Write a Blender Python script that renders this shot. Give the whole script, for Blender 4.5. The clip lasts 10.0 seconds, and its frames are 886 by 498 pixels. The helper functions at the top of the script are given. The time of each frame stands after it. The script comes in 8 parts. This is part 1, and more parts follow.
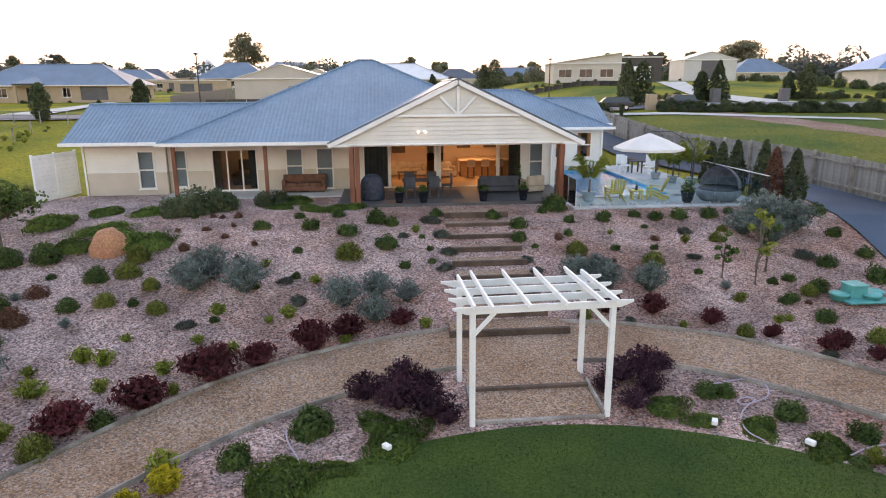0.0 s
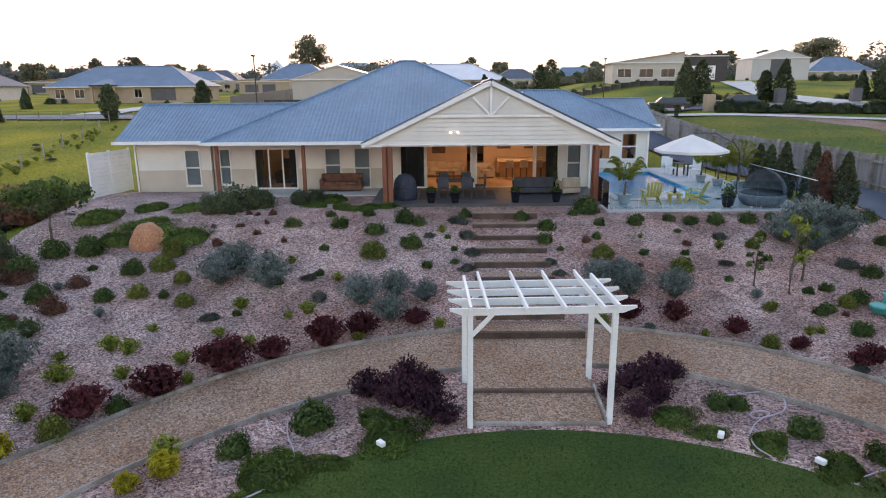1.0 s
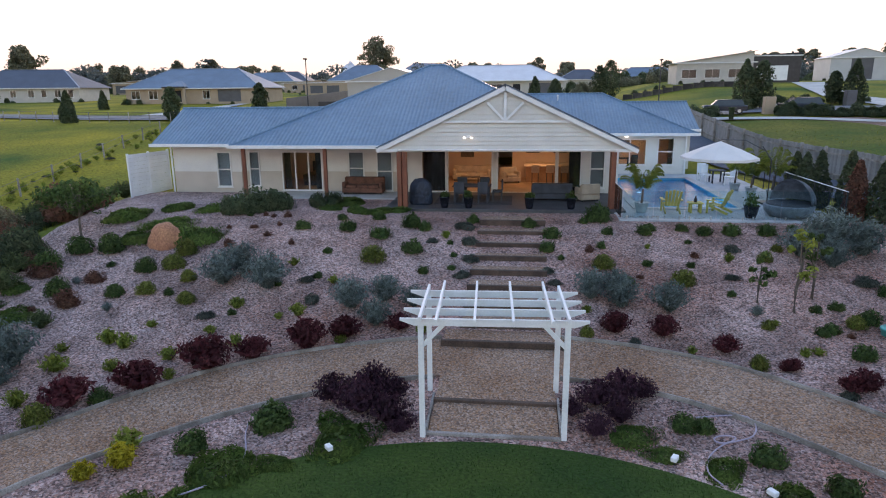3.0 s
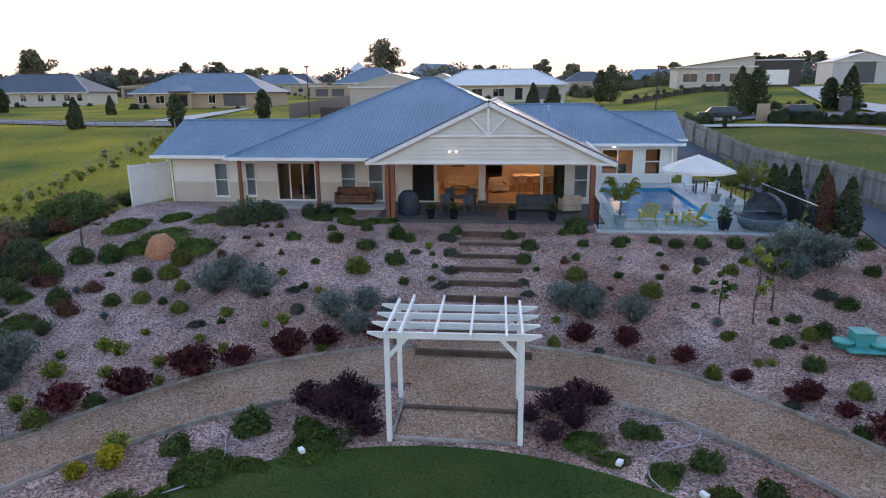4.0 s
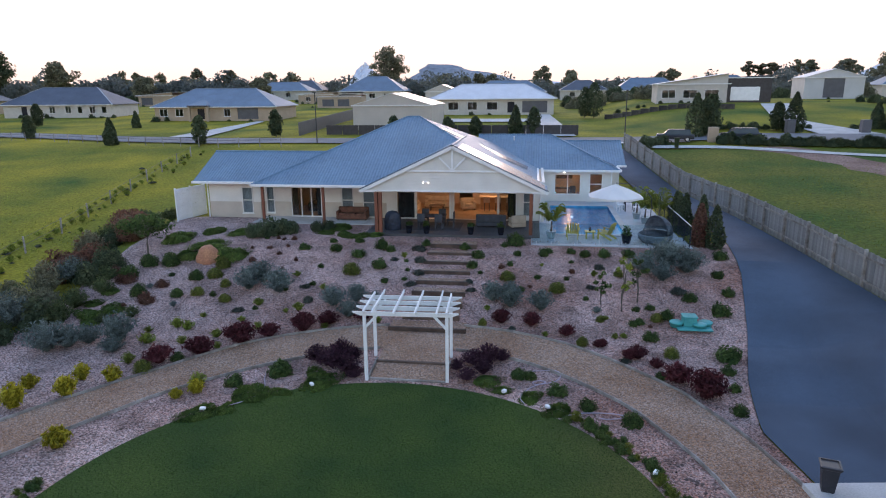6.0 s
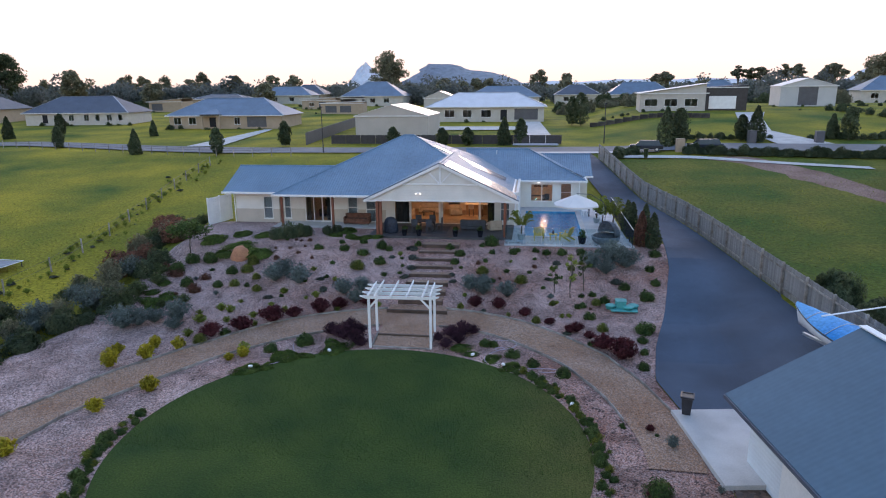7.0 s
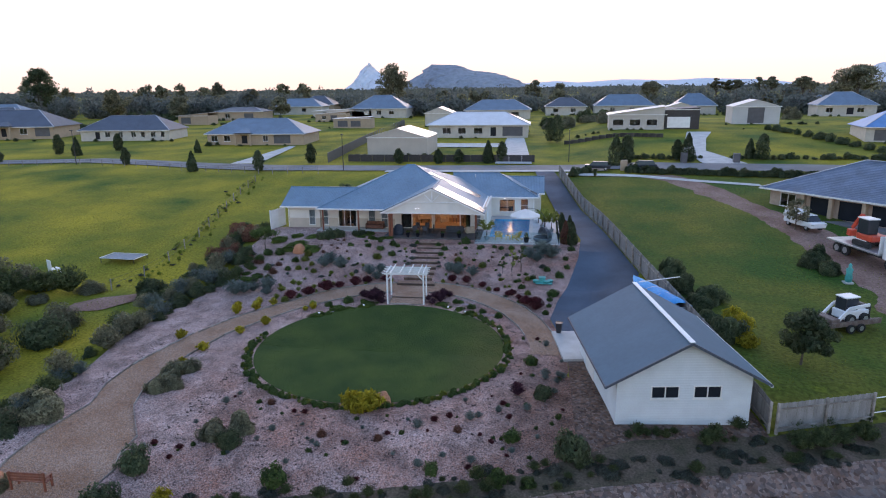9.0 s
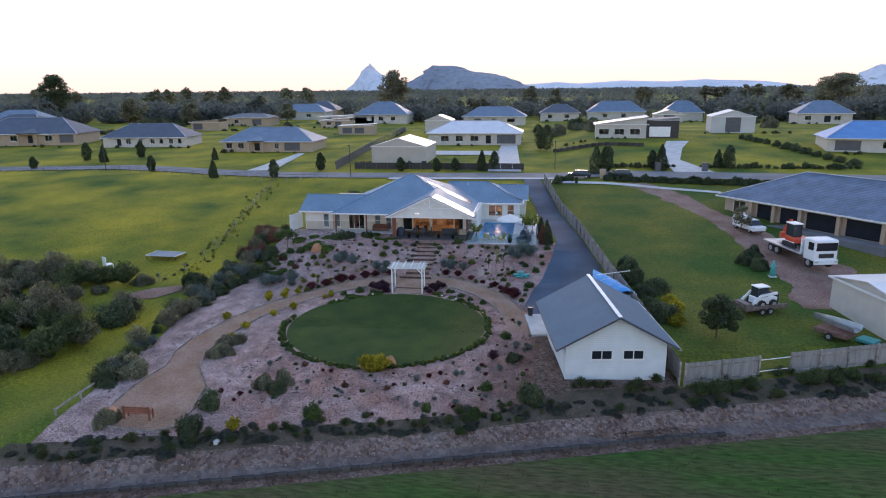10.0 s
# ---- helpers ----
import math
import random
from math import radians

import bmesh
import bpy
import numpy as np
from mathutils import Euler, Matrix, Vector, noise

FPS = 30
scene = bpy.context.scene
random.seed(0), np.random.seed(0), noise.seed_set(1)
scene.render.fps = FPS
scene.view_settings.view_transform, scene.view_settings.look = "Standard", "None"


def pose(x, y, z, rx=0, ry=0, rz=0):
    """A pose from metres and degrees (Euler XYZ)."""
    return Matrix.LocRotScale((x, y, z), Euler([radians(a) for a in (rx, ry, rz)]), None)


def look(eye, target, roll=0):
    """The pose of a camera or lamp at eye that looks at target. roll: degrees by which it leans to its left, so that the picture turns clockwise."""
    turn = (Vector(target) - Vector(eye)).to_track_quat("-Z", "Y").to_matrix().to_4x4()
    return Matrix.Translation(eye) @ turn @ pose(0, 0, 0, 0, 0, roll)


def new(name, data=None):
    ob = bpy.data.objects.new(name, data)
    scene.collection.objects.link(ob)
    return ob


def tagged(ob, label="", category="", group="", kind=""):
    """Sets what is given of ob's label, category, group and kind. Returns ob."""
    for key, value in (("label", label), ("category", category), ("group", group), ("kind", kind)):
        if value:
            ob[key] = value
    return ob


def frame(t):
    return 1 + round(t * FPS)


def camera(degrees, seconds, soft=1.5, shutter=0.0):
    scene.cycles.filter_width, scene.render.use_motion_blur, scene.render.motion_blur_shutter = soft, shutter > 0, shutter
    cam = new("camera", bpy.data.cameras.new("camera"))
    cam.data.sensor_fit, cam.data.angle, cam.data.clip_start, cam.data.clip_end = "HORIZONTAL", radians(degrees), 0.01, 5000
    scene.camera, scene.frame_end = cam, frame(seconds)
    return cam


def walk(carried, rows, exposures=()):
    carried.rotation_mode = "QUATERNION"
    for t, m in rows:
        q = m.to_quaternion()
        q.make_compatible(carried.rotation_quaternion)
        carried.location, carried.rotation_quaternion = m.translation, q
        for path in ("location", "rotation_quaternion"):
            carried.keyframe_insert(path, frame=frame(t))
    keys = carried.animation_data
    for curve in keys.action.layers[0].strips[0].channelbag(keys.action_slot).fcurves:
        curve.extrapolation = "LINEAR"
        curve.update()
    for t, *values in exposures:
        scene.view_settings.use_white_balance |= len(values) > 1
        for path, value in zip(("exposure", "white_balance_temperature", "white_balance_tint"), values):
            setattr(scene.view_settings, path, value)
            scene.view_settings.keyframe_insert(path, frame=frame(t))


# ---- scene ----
cam = camera(69.4, 10.0, 1.1)
PATH = [
    (0, (-3.272, -0.572, 7.382), (-3.107, 1.36, 6.893), -0.4),
    (0.5, (-2.621, -0.664, 7.392), (-2.551, 1.275, 6.905), -0.5),
    (1, (-1.993, -0.667, 7.389), (-2.013, 1.273, 6.902), -0.5),
    (1.5, (-1.355, -0.619, 7.36), (-1.461, 1.318, 6.874), -0.5),
    (2, (-0.705, -0.584, 7.348), (-0.88, 1.349, 6.864), -0.5),
    (2.5, (-0.115, -0.513, 7.415), (-0.323, 1.417, 6.93), -0.5),
    (4, (1.559, -1.385, 8.263), (1.307, 0.539, 7.779), -0.6),
    (4.5, (2.157, -2.563, 8.747), (1.9, -0.639, 8.265), -0.5),
    (5, (2.866, -4.368, 9.367), (2.604, -2.445, 8.884), -0.5),
    (5.5, (3.667, -6.76, 10.057), (3.401, -4.838, 9.575), -0.5),
    (6.8, (6.098, -15.981, 12.492), (5.822, -14.06, 12.005), -0.5),
    (7, (6.474, -17.56, 12.888), (6.201, -15.639, 12.402), -0.6),
    (7.5, (7.525, -22.055, 14.038), (7.249, -20.134, 13.553), -0.6),
    (8, (8.562, -27.217, 15.307), (8.284, -25.297, 14.822), -0.6),
    (8.5, (9.672, -32.75, 16.617), (9.391, -30.831, 16.13), -0.7),
    (9, (10.809, -38.764, 17.99), (10.526, -36.845, 17.503), -0.7),
    (9.5, (11.982, -44.659, 19.588), (11.697, -42.74, 19.102), -0.7),
    (10, (13.003, -49.912, 20.692), (12.719, -47.993, 20.206), -0.6),
]
walk(cam, [(t, look(eye, target, roll)) for t, eye, target, roll in PATH],
     [(0.0, 2.46, 8250, 27), (1.0, 2.18, 7500, 26), (2.5, 1.93, 6850, 24), (5.5, 1.88, 6500, 24), (10.0, 1.82, 6300, 25)])

# ---- light ----
world = bpy.data.worlds.new("dusk")
scene.world = world
world.use_nodes = True
wn = world.node_tree.nodes
sky = wn.new("ShaderNodeTexSky")
sky.sky_type, sky.sun_disc = "NISHITA", False
sky.sun_elevation, sky.sun_rotation = radians(11.0), radians(-3.0)
sky.air_density, sky.dust_density, sky.ozone_density = 1.0, 1.0, 1.5
# an added colour ceiling caps the sky's glow: peach at the horizon, white above
up = wn.new("ShaderNodeSeparateXYZ")
world.node_tree.links.new(wn.new("ShaderNodeTexCoord").outputs["Generated"], up.inputs[0])
height = wn.new("ShaderNodeMapRange")
height.inputs[1].default_value, height.inputs[2].default_value = 0.0, 0.22
world.node_tree.links.new(up.outputs[2], height.inputs[0])
sky_cap = wn.new("ShaderNodeMix")
sky_cap.data_type = "RGBA"
sky_cap.inputs[6].default_value, sky_cap.inputs[7].default_value = (2.45, 1.88, 1.48, 1), (3.1, 3.0, 2.9, 1)
world.node_tree.links.new(height.outputs[0], sky_cap.inputs[0])
least = wn.new("ShaderNodeVectorMath")
least.operation = "MINIMUM"
world.node_tree.links.new(sky.outputs[0], least.inputs[0])
world.node_tree.links.new(sky_cap.outputs[2], least.inputs[1])
world.node_tree.links.new(least.outputs[0], wn["Background"].inputs[0])
wn["Background"].inputs[1].default_value = 0.15
sun = new("sun", bpy.data.lights.new("sun", "SUN"))
sun.data.energy, sun.data.angle, sun.data.color = 0.2, radians(14), (1.0, 0.8, 0.62)
sun.matrix_world = look((-15, 300, 58), (0, 0, 0))

# ---- materials ----


def mat(name, base, rough=0.8, var=0.25, scale=1.5, fine=25.0, bump=0.25, metal=0.0, second=None, spec=0.5, island=0.0, rand=0.0, stretch=None):
    """A procedural surface: base colour broken up by a coarse and a fine noise, with fine relief."""
    m = bpy.data.materials.new(name)
    m.use_nodes = True
    nt = m.node_tree
    n, ln = nt.nodes, nt.links
    b = n["Principled BSDF"]
    b.inputs["Roughness"].default_value = rough
    b.inputs["Metallic"].default_value = metal
    b.inputs["Specular IOR Level"].default_value = spec
    co = n.new("ShaderNodeTexCoord").outputs["Object"]
    if stretch:
        mp = n.new("ShaderNodeMapping")
        mp.inputs["Scale"].default_value = stretch
        ln.new(co, mp.inputs[0])
        co = mp.outputs[0]
    a = n.new("ShaderNodeTexNoise")
    a.inputs["Scale"].default_value, a.inputs["Detail"].default_value = scale, 4
    f = n.new("ShaderNodeTexNoise")
    f.inputs["Scale"].default_value, f.inputs["Detail"].default_value = fine, 3
    ln.new(co, a.inputs["Vector"]), ln.new(co, f.inputs["Vector"])
    mix = n.new("ShaderNodeMix")
    mix.data_type = "RGBA"
    hi = second or tuple(min(1, c * (1 + var)) for c in base)
    lo = base if second else tuple(c * (1 - var) for c in base)
    mix.inputs[6].default_value, mix.inputs[7].default_value = (*lo, 1), (*hi, 1)
    ramp = n.new("ShaderNodeMapRange")
    ramp.inputs[1].default_value, ramp.inputs[2].default_value = 0.35, 0.65
    ln.new(a.outputs[0], ramp.inputs[0]), ln.new(ramp.outputs[0], mix.inputs[0])
    hsv = n.new("ShaderNodeHueSaturation")
    ln.new(mix.outputs[2], hsv.inputs["Color"])
    v = n.new("ShaderNodeMapRange")
    v.inputs[1].default_value, v.inputs[2].default_value = 0.3, 0.7
    v.inputs[3].default_value, v.inputs[4].default_value = 1 - var, 1 + var
    ln.new(f.outputs[0], v.inputs[0])
    out = v.outputs[0]
    for amount, kind, slot in ((island, "ShaderNodeNewGeometry", "Random Per Island"), (rand, "ShaderNodeObjectInfo", "Random")):
        if amount:
            r = n.new("ShaderNodeMapRange")
            r.inputs[3].default_value, r.inputs[4].default_value = 1 - amount, 1 + amount
            ln.new(n.new(kind).outputs[slot], r.inputs[0])
            k = n.new("ShaderNodeMath")
            k.operation = "MULTIPLY"
            ln.new(out, k.inputs[0]), ln.new(r.outputs[0], k.inputs[1])
            out = k.outputs[0]
    ln.new(out, hsv.inputs["Value"])
    ln.new(hsv.outputs[0], b.inputs["Base Color"])
    if bump:
        bp = n.new("ShaderNodeBump")
        bp.inputs["Strength"].default_value, bp.inputs["Distance"].default_value = bump, 0.6 / fine
        ln.new(f.outputs[0], bp.inputs["Height"]), ln.new(bp.outputs[0], b.inputs["Normal"])
    return m


def ribbed(m, pitch, axis, depth=0.5):
    """Adds the relief of ribs, pitch metres apart, across one object axis."""
    nt = m.node_tree
    w = nt.nodes.new("ShaderNodeTexWave")
    w.bands_direction = axis
    w.inputs["Scale"].default_value = 0.314 / pitch
    nt.links.new(nt.nodes["Texture Coordinate"].outputs["Object"], w.inputs["Vector"])
    bp = nt.nodes.new("ShaderNodeBump")
    bp.inputs["Strength"].default_value, bp.inputs["Distance"].default_value = depth, 0.03
    nt.links.new(w.outputs["Fac"], bp.inputs["Height"])
    nt.links.new(bp.outputs[0], nt.nodes["Principled BSDF"].inputs["Normal"])
    return m


def clear(name, tint, ior, rough=0.0):
    """Glass or water: clear, with a Fresnel gloss."""
    m = bpy.data.materials.new(name)
    m.use_nodes = True
    n, ln = m.node_tree.nodes, m.node_tree.links
    t, g, f, mx = n.new("ShaderNodeBsdfTransparent"), n.new("ShaderNodeBsdfGlossy"), n.new("ShaderNodeFresnel"), n.new("ShaderNodeMixShader")
    t.inputs[0].default_value, g.inputs["Roughness"].default_value, f.inputs[0].default_value = (*tint, 1), rough, ior
    ln.new(f.outputs[0], mx.inputs[0]), ln.new(t.outputs[0], mx.inputs[1]), ln.new(g.outputs[0], mx.inputs[2])
    ln.new(mx.outputs[0], n["Material Output"].inputs["Surface"])
    return m


def glow(name, color, strength):
    m = bpy.data.materials.new(name)
    m.use_nodes = True
    b = m.node_tree.nodes["Principled BSDF"]
    b.inputs["Base Color"].default_value = (*color, 1)
    b.inputs["Emission Color"].default_value, b.inputs["Emission Strength"].default_value = (*color, 1), strength
    return m


def pebbled(name, pink, pale, cell, patch_scale, spread=0.45):
    """Crushed stone: cells of uneven tone over broad drifts of two colours."""
    m = mat(name, pink, 0.95, 0.15, patch_scale, 30, 0, second=pale, spec=0.15)
    n, ln = m.node_tree.nodes, m.node_tree.links
    co = n["Texture Coordinate"].outputs["Object"]
    v = n.new("ShaderNodeTexVoronoi")
    v.inputs["Scale"].default_value = cell
    ln.new(co, v.inputs["Vector"])
    bw = n.new("ShaderNodeSeparateColor")
    ln.new(v.outputs["Color"], bw.inputs[0])
    r = n.new("ShaderNodeMapRange")
    r.inputs[3].default_value, r.inputs[4].default_value = 1 - spread, 1 + spread
    ln.new(bw.outputs[0], r.inputs[0])
    h = n["Hue/Saturation/Value"]
    old = h.inputs["Value"].links[0].from_socket
    k = n.new("ShaderNodeMath")
    k.operation = "MULTIPLY"
    ln.new(old, k.inputs[0]), ln.new(r.outputs[0], k.inputs[1]), ln.new(k.outputs[0], h.inputs["Value"])
    s = n.new("ShaderNodeMapRange")
    s.inputs[3].default_value, s.inputs[4].default_value = 0.75, 1.3
    ln.new(bw.outputs[1], s.inputs[0]), ln.new(s.outputs[0], h.inputs["Saturation"])
    bp = n.new("ShaderNodeBump")
    bp.invert = True
    bp.inputs["Strength"].default_value, bp.inputs["Distance"].default_value = 0.9, 0.35 / cell
    ln.new(v.outputs["Distance"], bp.inputs["Height"]), ln.new(bp.outputs[0], n["Principled BSDF"].inputs["Normal"])
    return m


GRASS = mat("meadow_grass", (0.042, 0.094, 0.013), 0.95, 0.35, 0.09, 5, 0.8, second=(0.35, 0.28, 0.022), spec=0.15)
LAWN = mat("mown_lawn", (0.02, 0.052, 0.009), 0.9, 0.35, 0.35, 14, 0.7, second=(0.05, 0.082, 0.013), spec=0.2)
# a worn, yellower crescent along the lawn's eastern edge
ln_, ll_ = LAWN.node_tree.nodes, LAWN.node_tree.links
wear = ln_.new("ShaderNodeTexNoise")
wear.inputs["Scale"].default_value, wear.inputs["Detail"].default_value = 0.5, 6
ll_.new(ln_["Texture Coordinate"].outputs["Object"], wear.inputs["Vector"])
wx = ln_.new("ShaderNodeSeparateXYZ")
ll_.new(ln_["Texture Coordinate"].outputs["Object"], wx.inputs[0])
wr = ln_.new("ShaderNodeMapRange")
wr.inputs[1].default_value, wr.inputs[2].default_value, wr.inputs[4].default_value = 4.5, 9.0, 1.1
ll_.new(wx.outputs[0], wr.inputs[0])
wm = ln_.new("ShaderNodeMath")
wm.operation = "MULTIPLY"
ll_.new(wear.outputs[0], wm.inputs[0]), ll_.new(wr.outputs[0], wm.inputs[1])
wc_ = ln_.new("ShaderNodeMix")
wc_.data_type = "RGBA"
wc_.inputs[7].default_value = (0.12, 0.105, 0.025, 1)
ll_.new(wm.outputs[0], wc_.inputs[0]), ll_.new(ln_["Hue/Saturation/Value"].inputs["Color"].links[0].from_socket, wc_.inputs[6])
ll_.new(wc_.outputs[2], ln_["Hue/Saturation/Value"].inputs["Color"])
GRAVEL = pebbled("pink_gravel", (0.295, 0.16, 0.125), (0.39, 0.27, 0.24), 22, 0.3, 0.72)
gn, gl = GRAVEL.node_tree.nodes, GRAVEL.node_tree.links
gx = gn.new("ShaderNodeSeparateXYZ")
gl.new(gn["Texture Coordinate"].outputs["Object"], gx.inputs[0])
gr = gn.new("ShaderNodeMapRange")
gr.inputs[1].default_value, gr.inputs[2].default_value, gr.inputs[3].default_value, gr.inputs[4].default_value = -6.0, -14.0, 0.0, 0.65
gl.new(gx.outputs[0], gr.inputs[0])
gm = gn.new("ShaderNodeMix")
gm.data_type = "RGBA"
gm.inputs[7].default_value = (0.385, 0.285, 0.262, 1)
gl.new(gr.outputs[0], gm.inputs[0]), gl.new(gn["Hue/Saturation/Value"].inputs["Color"].links[0].from_socket, gm.inputs[6])
gb = gn.new("ShaderNodeMapRange")
gb.inputs[1].default_value, gb.inputs[2].default_value = 6.5, 13.5
gl.new(gx.outputs[0], gb.inputs[0])
gy = gn.new("ShaderNodeMapRange")
gy.inputs[1].default_value, gy.inputs[2].default_value = 6.0, -2.0
gl.new(gx.outputs[1], gy.inputs[0])
gk = gn.new("ShaderNodeMath")
gk.operation = "MULTIPLY"
gl.new(gb.outputs[0], gk.inputs[0]), gl.new(gy.outputs[0], gk.inputs[1])
ge = gn.new("ShaderNodeMix")
ge.data_type = "RGBA"
ge.inputs[7].default_value = (0.15, 0.085, 0.062, 1)
gl.new(gk.outputs[0], ge.inputs[0]), gl.new(gm.outputs[2], ge.inputs[6])
gl.new(ge.outputs[2], gn["Hue/Saturation/Value"].inputs["Color"])
# drifts of dirt and washed fines
gd = gn.new("ShaderNodeTexNoise")
gd.inputs["Scale"].default_value, gd.inputs["Detail"].default_value, gd.inputs["Distortion"].default_value = 0.7, 8, 0.6
gl.new(gn["Texture Coordinate"].outputs["Object"], gd.inputs["Vector"])
gs = gn.new("ShaderNodeMapRange")
gs.inputs[1].default_value, gs.inputs[2].default_value, gs.inputs[3].default_value, gs.inputs[4].default_value = 0.32, 0.62, 0.6, 1.16
gl.new(gd.outputs[0], gs.inputs[0])
gv2 = gn.new("ShaderNodeMath")
gv2.operation = "MULTIPLY"
gl.new(gn["Hue/Saturation/Value"].inputs["Value"].links[0].from_socket, gv2.inputs[0]), gl.new(gs.outputs[0], gv2.inputs[1])
gl.new(gv2.outputs[0], gn["Hue/Saturation/Value"].inputs["Value"])
# the paddock to the west has gone to seed; the other two stay green
tn, tl = GRASS.node_tree.nodes, GRASS.node_tree.links
tx = tn.new("ShaderNodeSeparateXYZ")
tl.new(tn["Texture Coordinate"].outputs["Object"], tx.inputs[0])
seedy = tn["Map Range"].outputs[0]
for slot, a, b, lo, hi in ((0, 24.0, -14.0, 0.8, 1.0), (1, -22.0, -6.0, 0.2, 1.0)):
    tr = tn.new("ShaderNodeMapRange")
    tr.inputs[1].default_value, tr.inputs[2].default_value, tr.inputs[3].default_value, tr.inputs[4].default_value = a, b, lo, hi
    tl.new(tx.outputs[slot], tr.inputs[0])
    tk = tn.new("ShaderNodeMath")
    tk.operation = "MULTIPLY"
    tl.new(seedy, tk.inputs[0]), tl.new(tr.outputs[0], tk.inputs[1])
    seedy = tk.outputs[0]
tl.new(seedy, tn["Mix"].inputs[0])
GRASS.node_tree.nodes["Map Range"].inputs[1].default_value, GRASS.node_tree.nodes["Map Range"].inputs[2].default_value = 0.30, 0.70
STONE = mat("loose_stone", (0.26, 0.15, 0.12), 0.9, 0.3, 3, 20, 0.3, second=(0.36, 0.26, 0.235), island=0.4, spec=0.2)
DGRAN = pebbled("decomposed_granite", (0.265, 0.16, 0.108), (0.335, 0.225, 0.165), 26, 0.5, 0.5)
ASPHALT = mat("asphalt", (0.05, 0.077, 0.113), 0.85, 0.25, 0.25, 30, 0.4, spec=0.3)
ROADGREY = mat("road_grey", (0.16, 0.16, 0.17), 0.85, 0.15, 0.3, 20, 0.3)
CONCRETE = mat("concrete", (0.48, 0.47, 0.45), 0.8, 0.12, 0.7, 20, 0.2)
SLATE = mat("verandah_slate", (0.075, 0.072, 0.075), 0.6, 0.2, 0.9, 15, 0.2)
PAVER = mat("pool_paving", (0.38, 0.42, 0.45), 0.6, 0.12, 0.8, 15, 0.2)
TIMBER = mat("weathered_timber", (0.20, 0.17, 0.145), 0.9, 0.25, 2, 30, 0.5, rand=0.2, second=(0.36, 0.33, 0.30), spec=0.2)
SLEEPER = mat("dark_sleeper", (0.085, 0.055, 0.04), 0.85, 0.3, 2, 30, 0.5, rand=0.2)
PALING = mat("grey_paling", (0.19, 0.18, 0.17), 0.85, 0.2, 1.2, 22, 0.4, rand=0.22, second=(0.27, 0.255, 0.245), stretch=(3, 3, 0.5))
REDWOOD = mat("stained_redwood", (0.20, 0.065, 0.035), 0.55, 0.25, 2, 20, 0.3, stretch=(4, 4, 0.6))
WHITE = mat("white_paint", (0.80, 0.80, 0.79), 0.45, 0.05, 1.5, 25, 0.1)
CREAM = mat("cream_cladding", (0.68, 0.655, 0.605), 0.6, 0.05, 1.0, 20, 0.1)
BEIGE = mat("beige_render", (0.52, 0.45, 0.37), 0.8, 0.07, 1.0, 40, 0.25)
INNER = mat("interior_paint", (0.58, 0.44, 0.32), 0.7, 0.05, 1.0, 20, 0.05)
FLOORW = mat("interior_floor", (0.42, 0.27, 0.15), 0.4, 0.15, 1.0, 10, 0.1)
ROOF = ribbed(mat("blue_grey_sheet_x", (0.135, 0.225, 0.31), 0.5, 0.1, 0.4, 4, 0, metal=0.15), 0.20, "X", 0.9)
ROOFY = ribbed(mat("blue_grey_sheet_y", (0.135, 0.225, 0.31), 0.5, 0.1, 0.4, 4, 0, metal=0.15), 0.20, "Y", 0.9)
ROOFDARK = ribbed(mat("slate_sheet", (0.075, 0.09, 0.12), 0.55, 0.12, 0.4, 4, 0, metal=0.1), 0.25, "X")
ROOFWHITE = mat("pale_sheet", (0.62, 0.63, 0.65), 0.4, 0.06, 0.5, 6, 0.05, metal=0.2)
TILE = ribbed(mat("blue_grey_tile", (0.11, 0.15, 0.215), 0.6, 0.18, 0.6, 6, 0.2, spec=0.3), 0.32, "Y", 1.0)
TAN = mat("tan_wall", (0.40, 0.30, 0.21), 0.75, 0.06, 1.0, 25, 0.15)
PALEWALL = mat("pale_wall", (0.50, 0.46, 0.41), 0.7, 0.06, 1.0, 25, 0.15)
DARKDOOR = mat("dark_roller_door", (0.09, 0.09, 0.10), 0.5, 0.1, 1, 12, 0.2)
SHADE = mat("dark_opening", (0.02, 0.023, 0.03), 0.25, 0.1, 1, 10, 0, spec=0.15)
FRAME = mat("aluminium_white", (0.72, 0.71, 0.68), 0.4, 0.04, 1, 10, 0.05)
DARKMETAL = mat("black_metal", (0.03, 0.03, 0.035), 0.4, 0.2, 2, 20, 0.1)
STEEL = mat("galvanised_steel", (0.55, 0.57, 0.58), 0.35, 0.1, 2, 20, 0.1, metal=0.8)
MATPANEL = mat("pool_heating_mat", (0.05, 0.055, 0.065), 0.22, 0.15, 2, 15, 0.1, spec=1.0)
GLASS = clear("window_glass", (0.82, 0.86, 0.87), 1.5)
FENCEGLASS = clear("pool_fence_glass", (0.86, 0.94, 0.95), 1.45)
WATER = clear("pool_water", (0.5, 0.88, 0.96), 1.33, 0.2)
POOLTILE = mat("blue_pool_tile", (0.015, 0.30, 0.55), 0.5, 0.2, 2.5, 9, 0.1, second=(0.07, 0.46, 0.66))
CANVAS = mat("cream_canvas", (0.74, 0.70, 0.66), 0.85, 0.05, 1, 40, 0.2)
WICKER = mat("brown_wicker", (0.10, 0.075, 0.055), 0.75, 0.3, 4, 60, 0.6)
GREYWICK = mat("grey_wicker", (0.17, 0.20, 0.235), 0.75, 0.25, 4, 60, 0.6)
FABRIC = mat("charcoal_fabric", (0.05, 0.055, 0.065), 0.9, 0.2, 3, 60, 0.3)
SOFA = mat("beige_sofa", (0.45, 0.36, 0.27), 0.9, 0.12, 3, 50, 0.3)
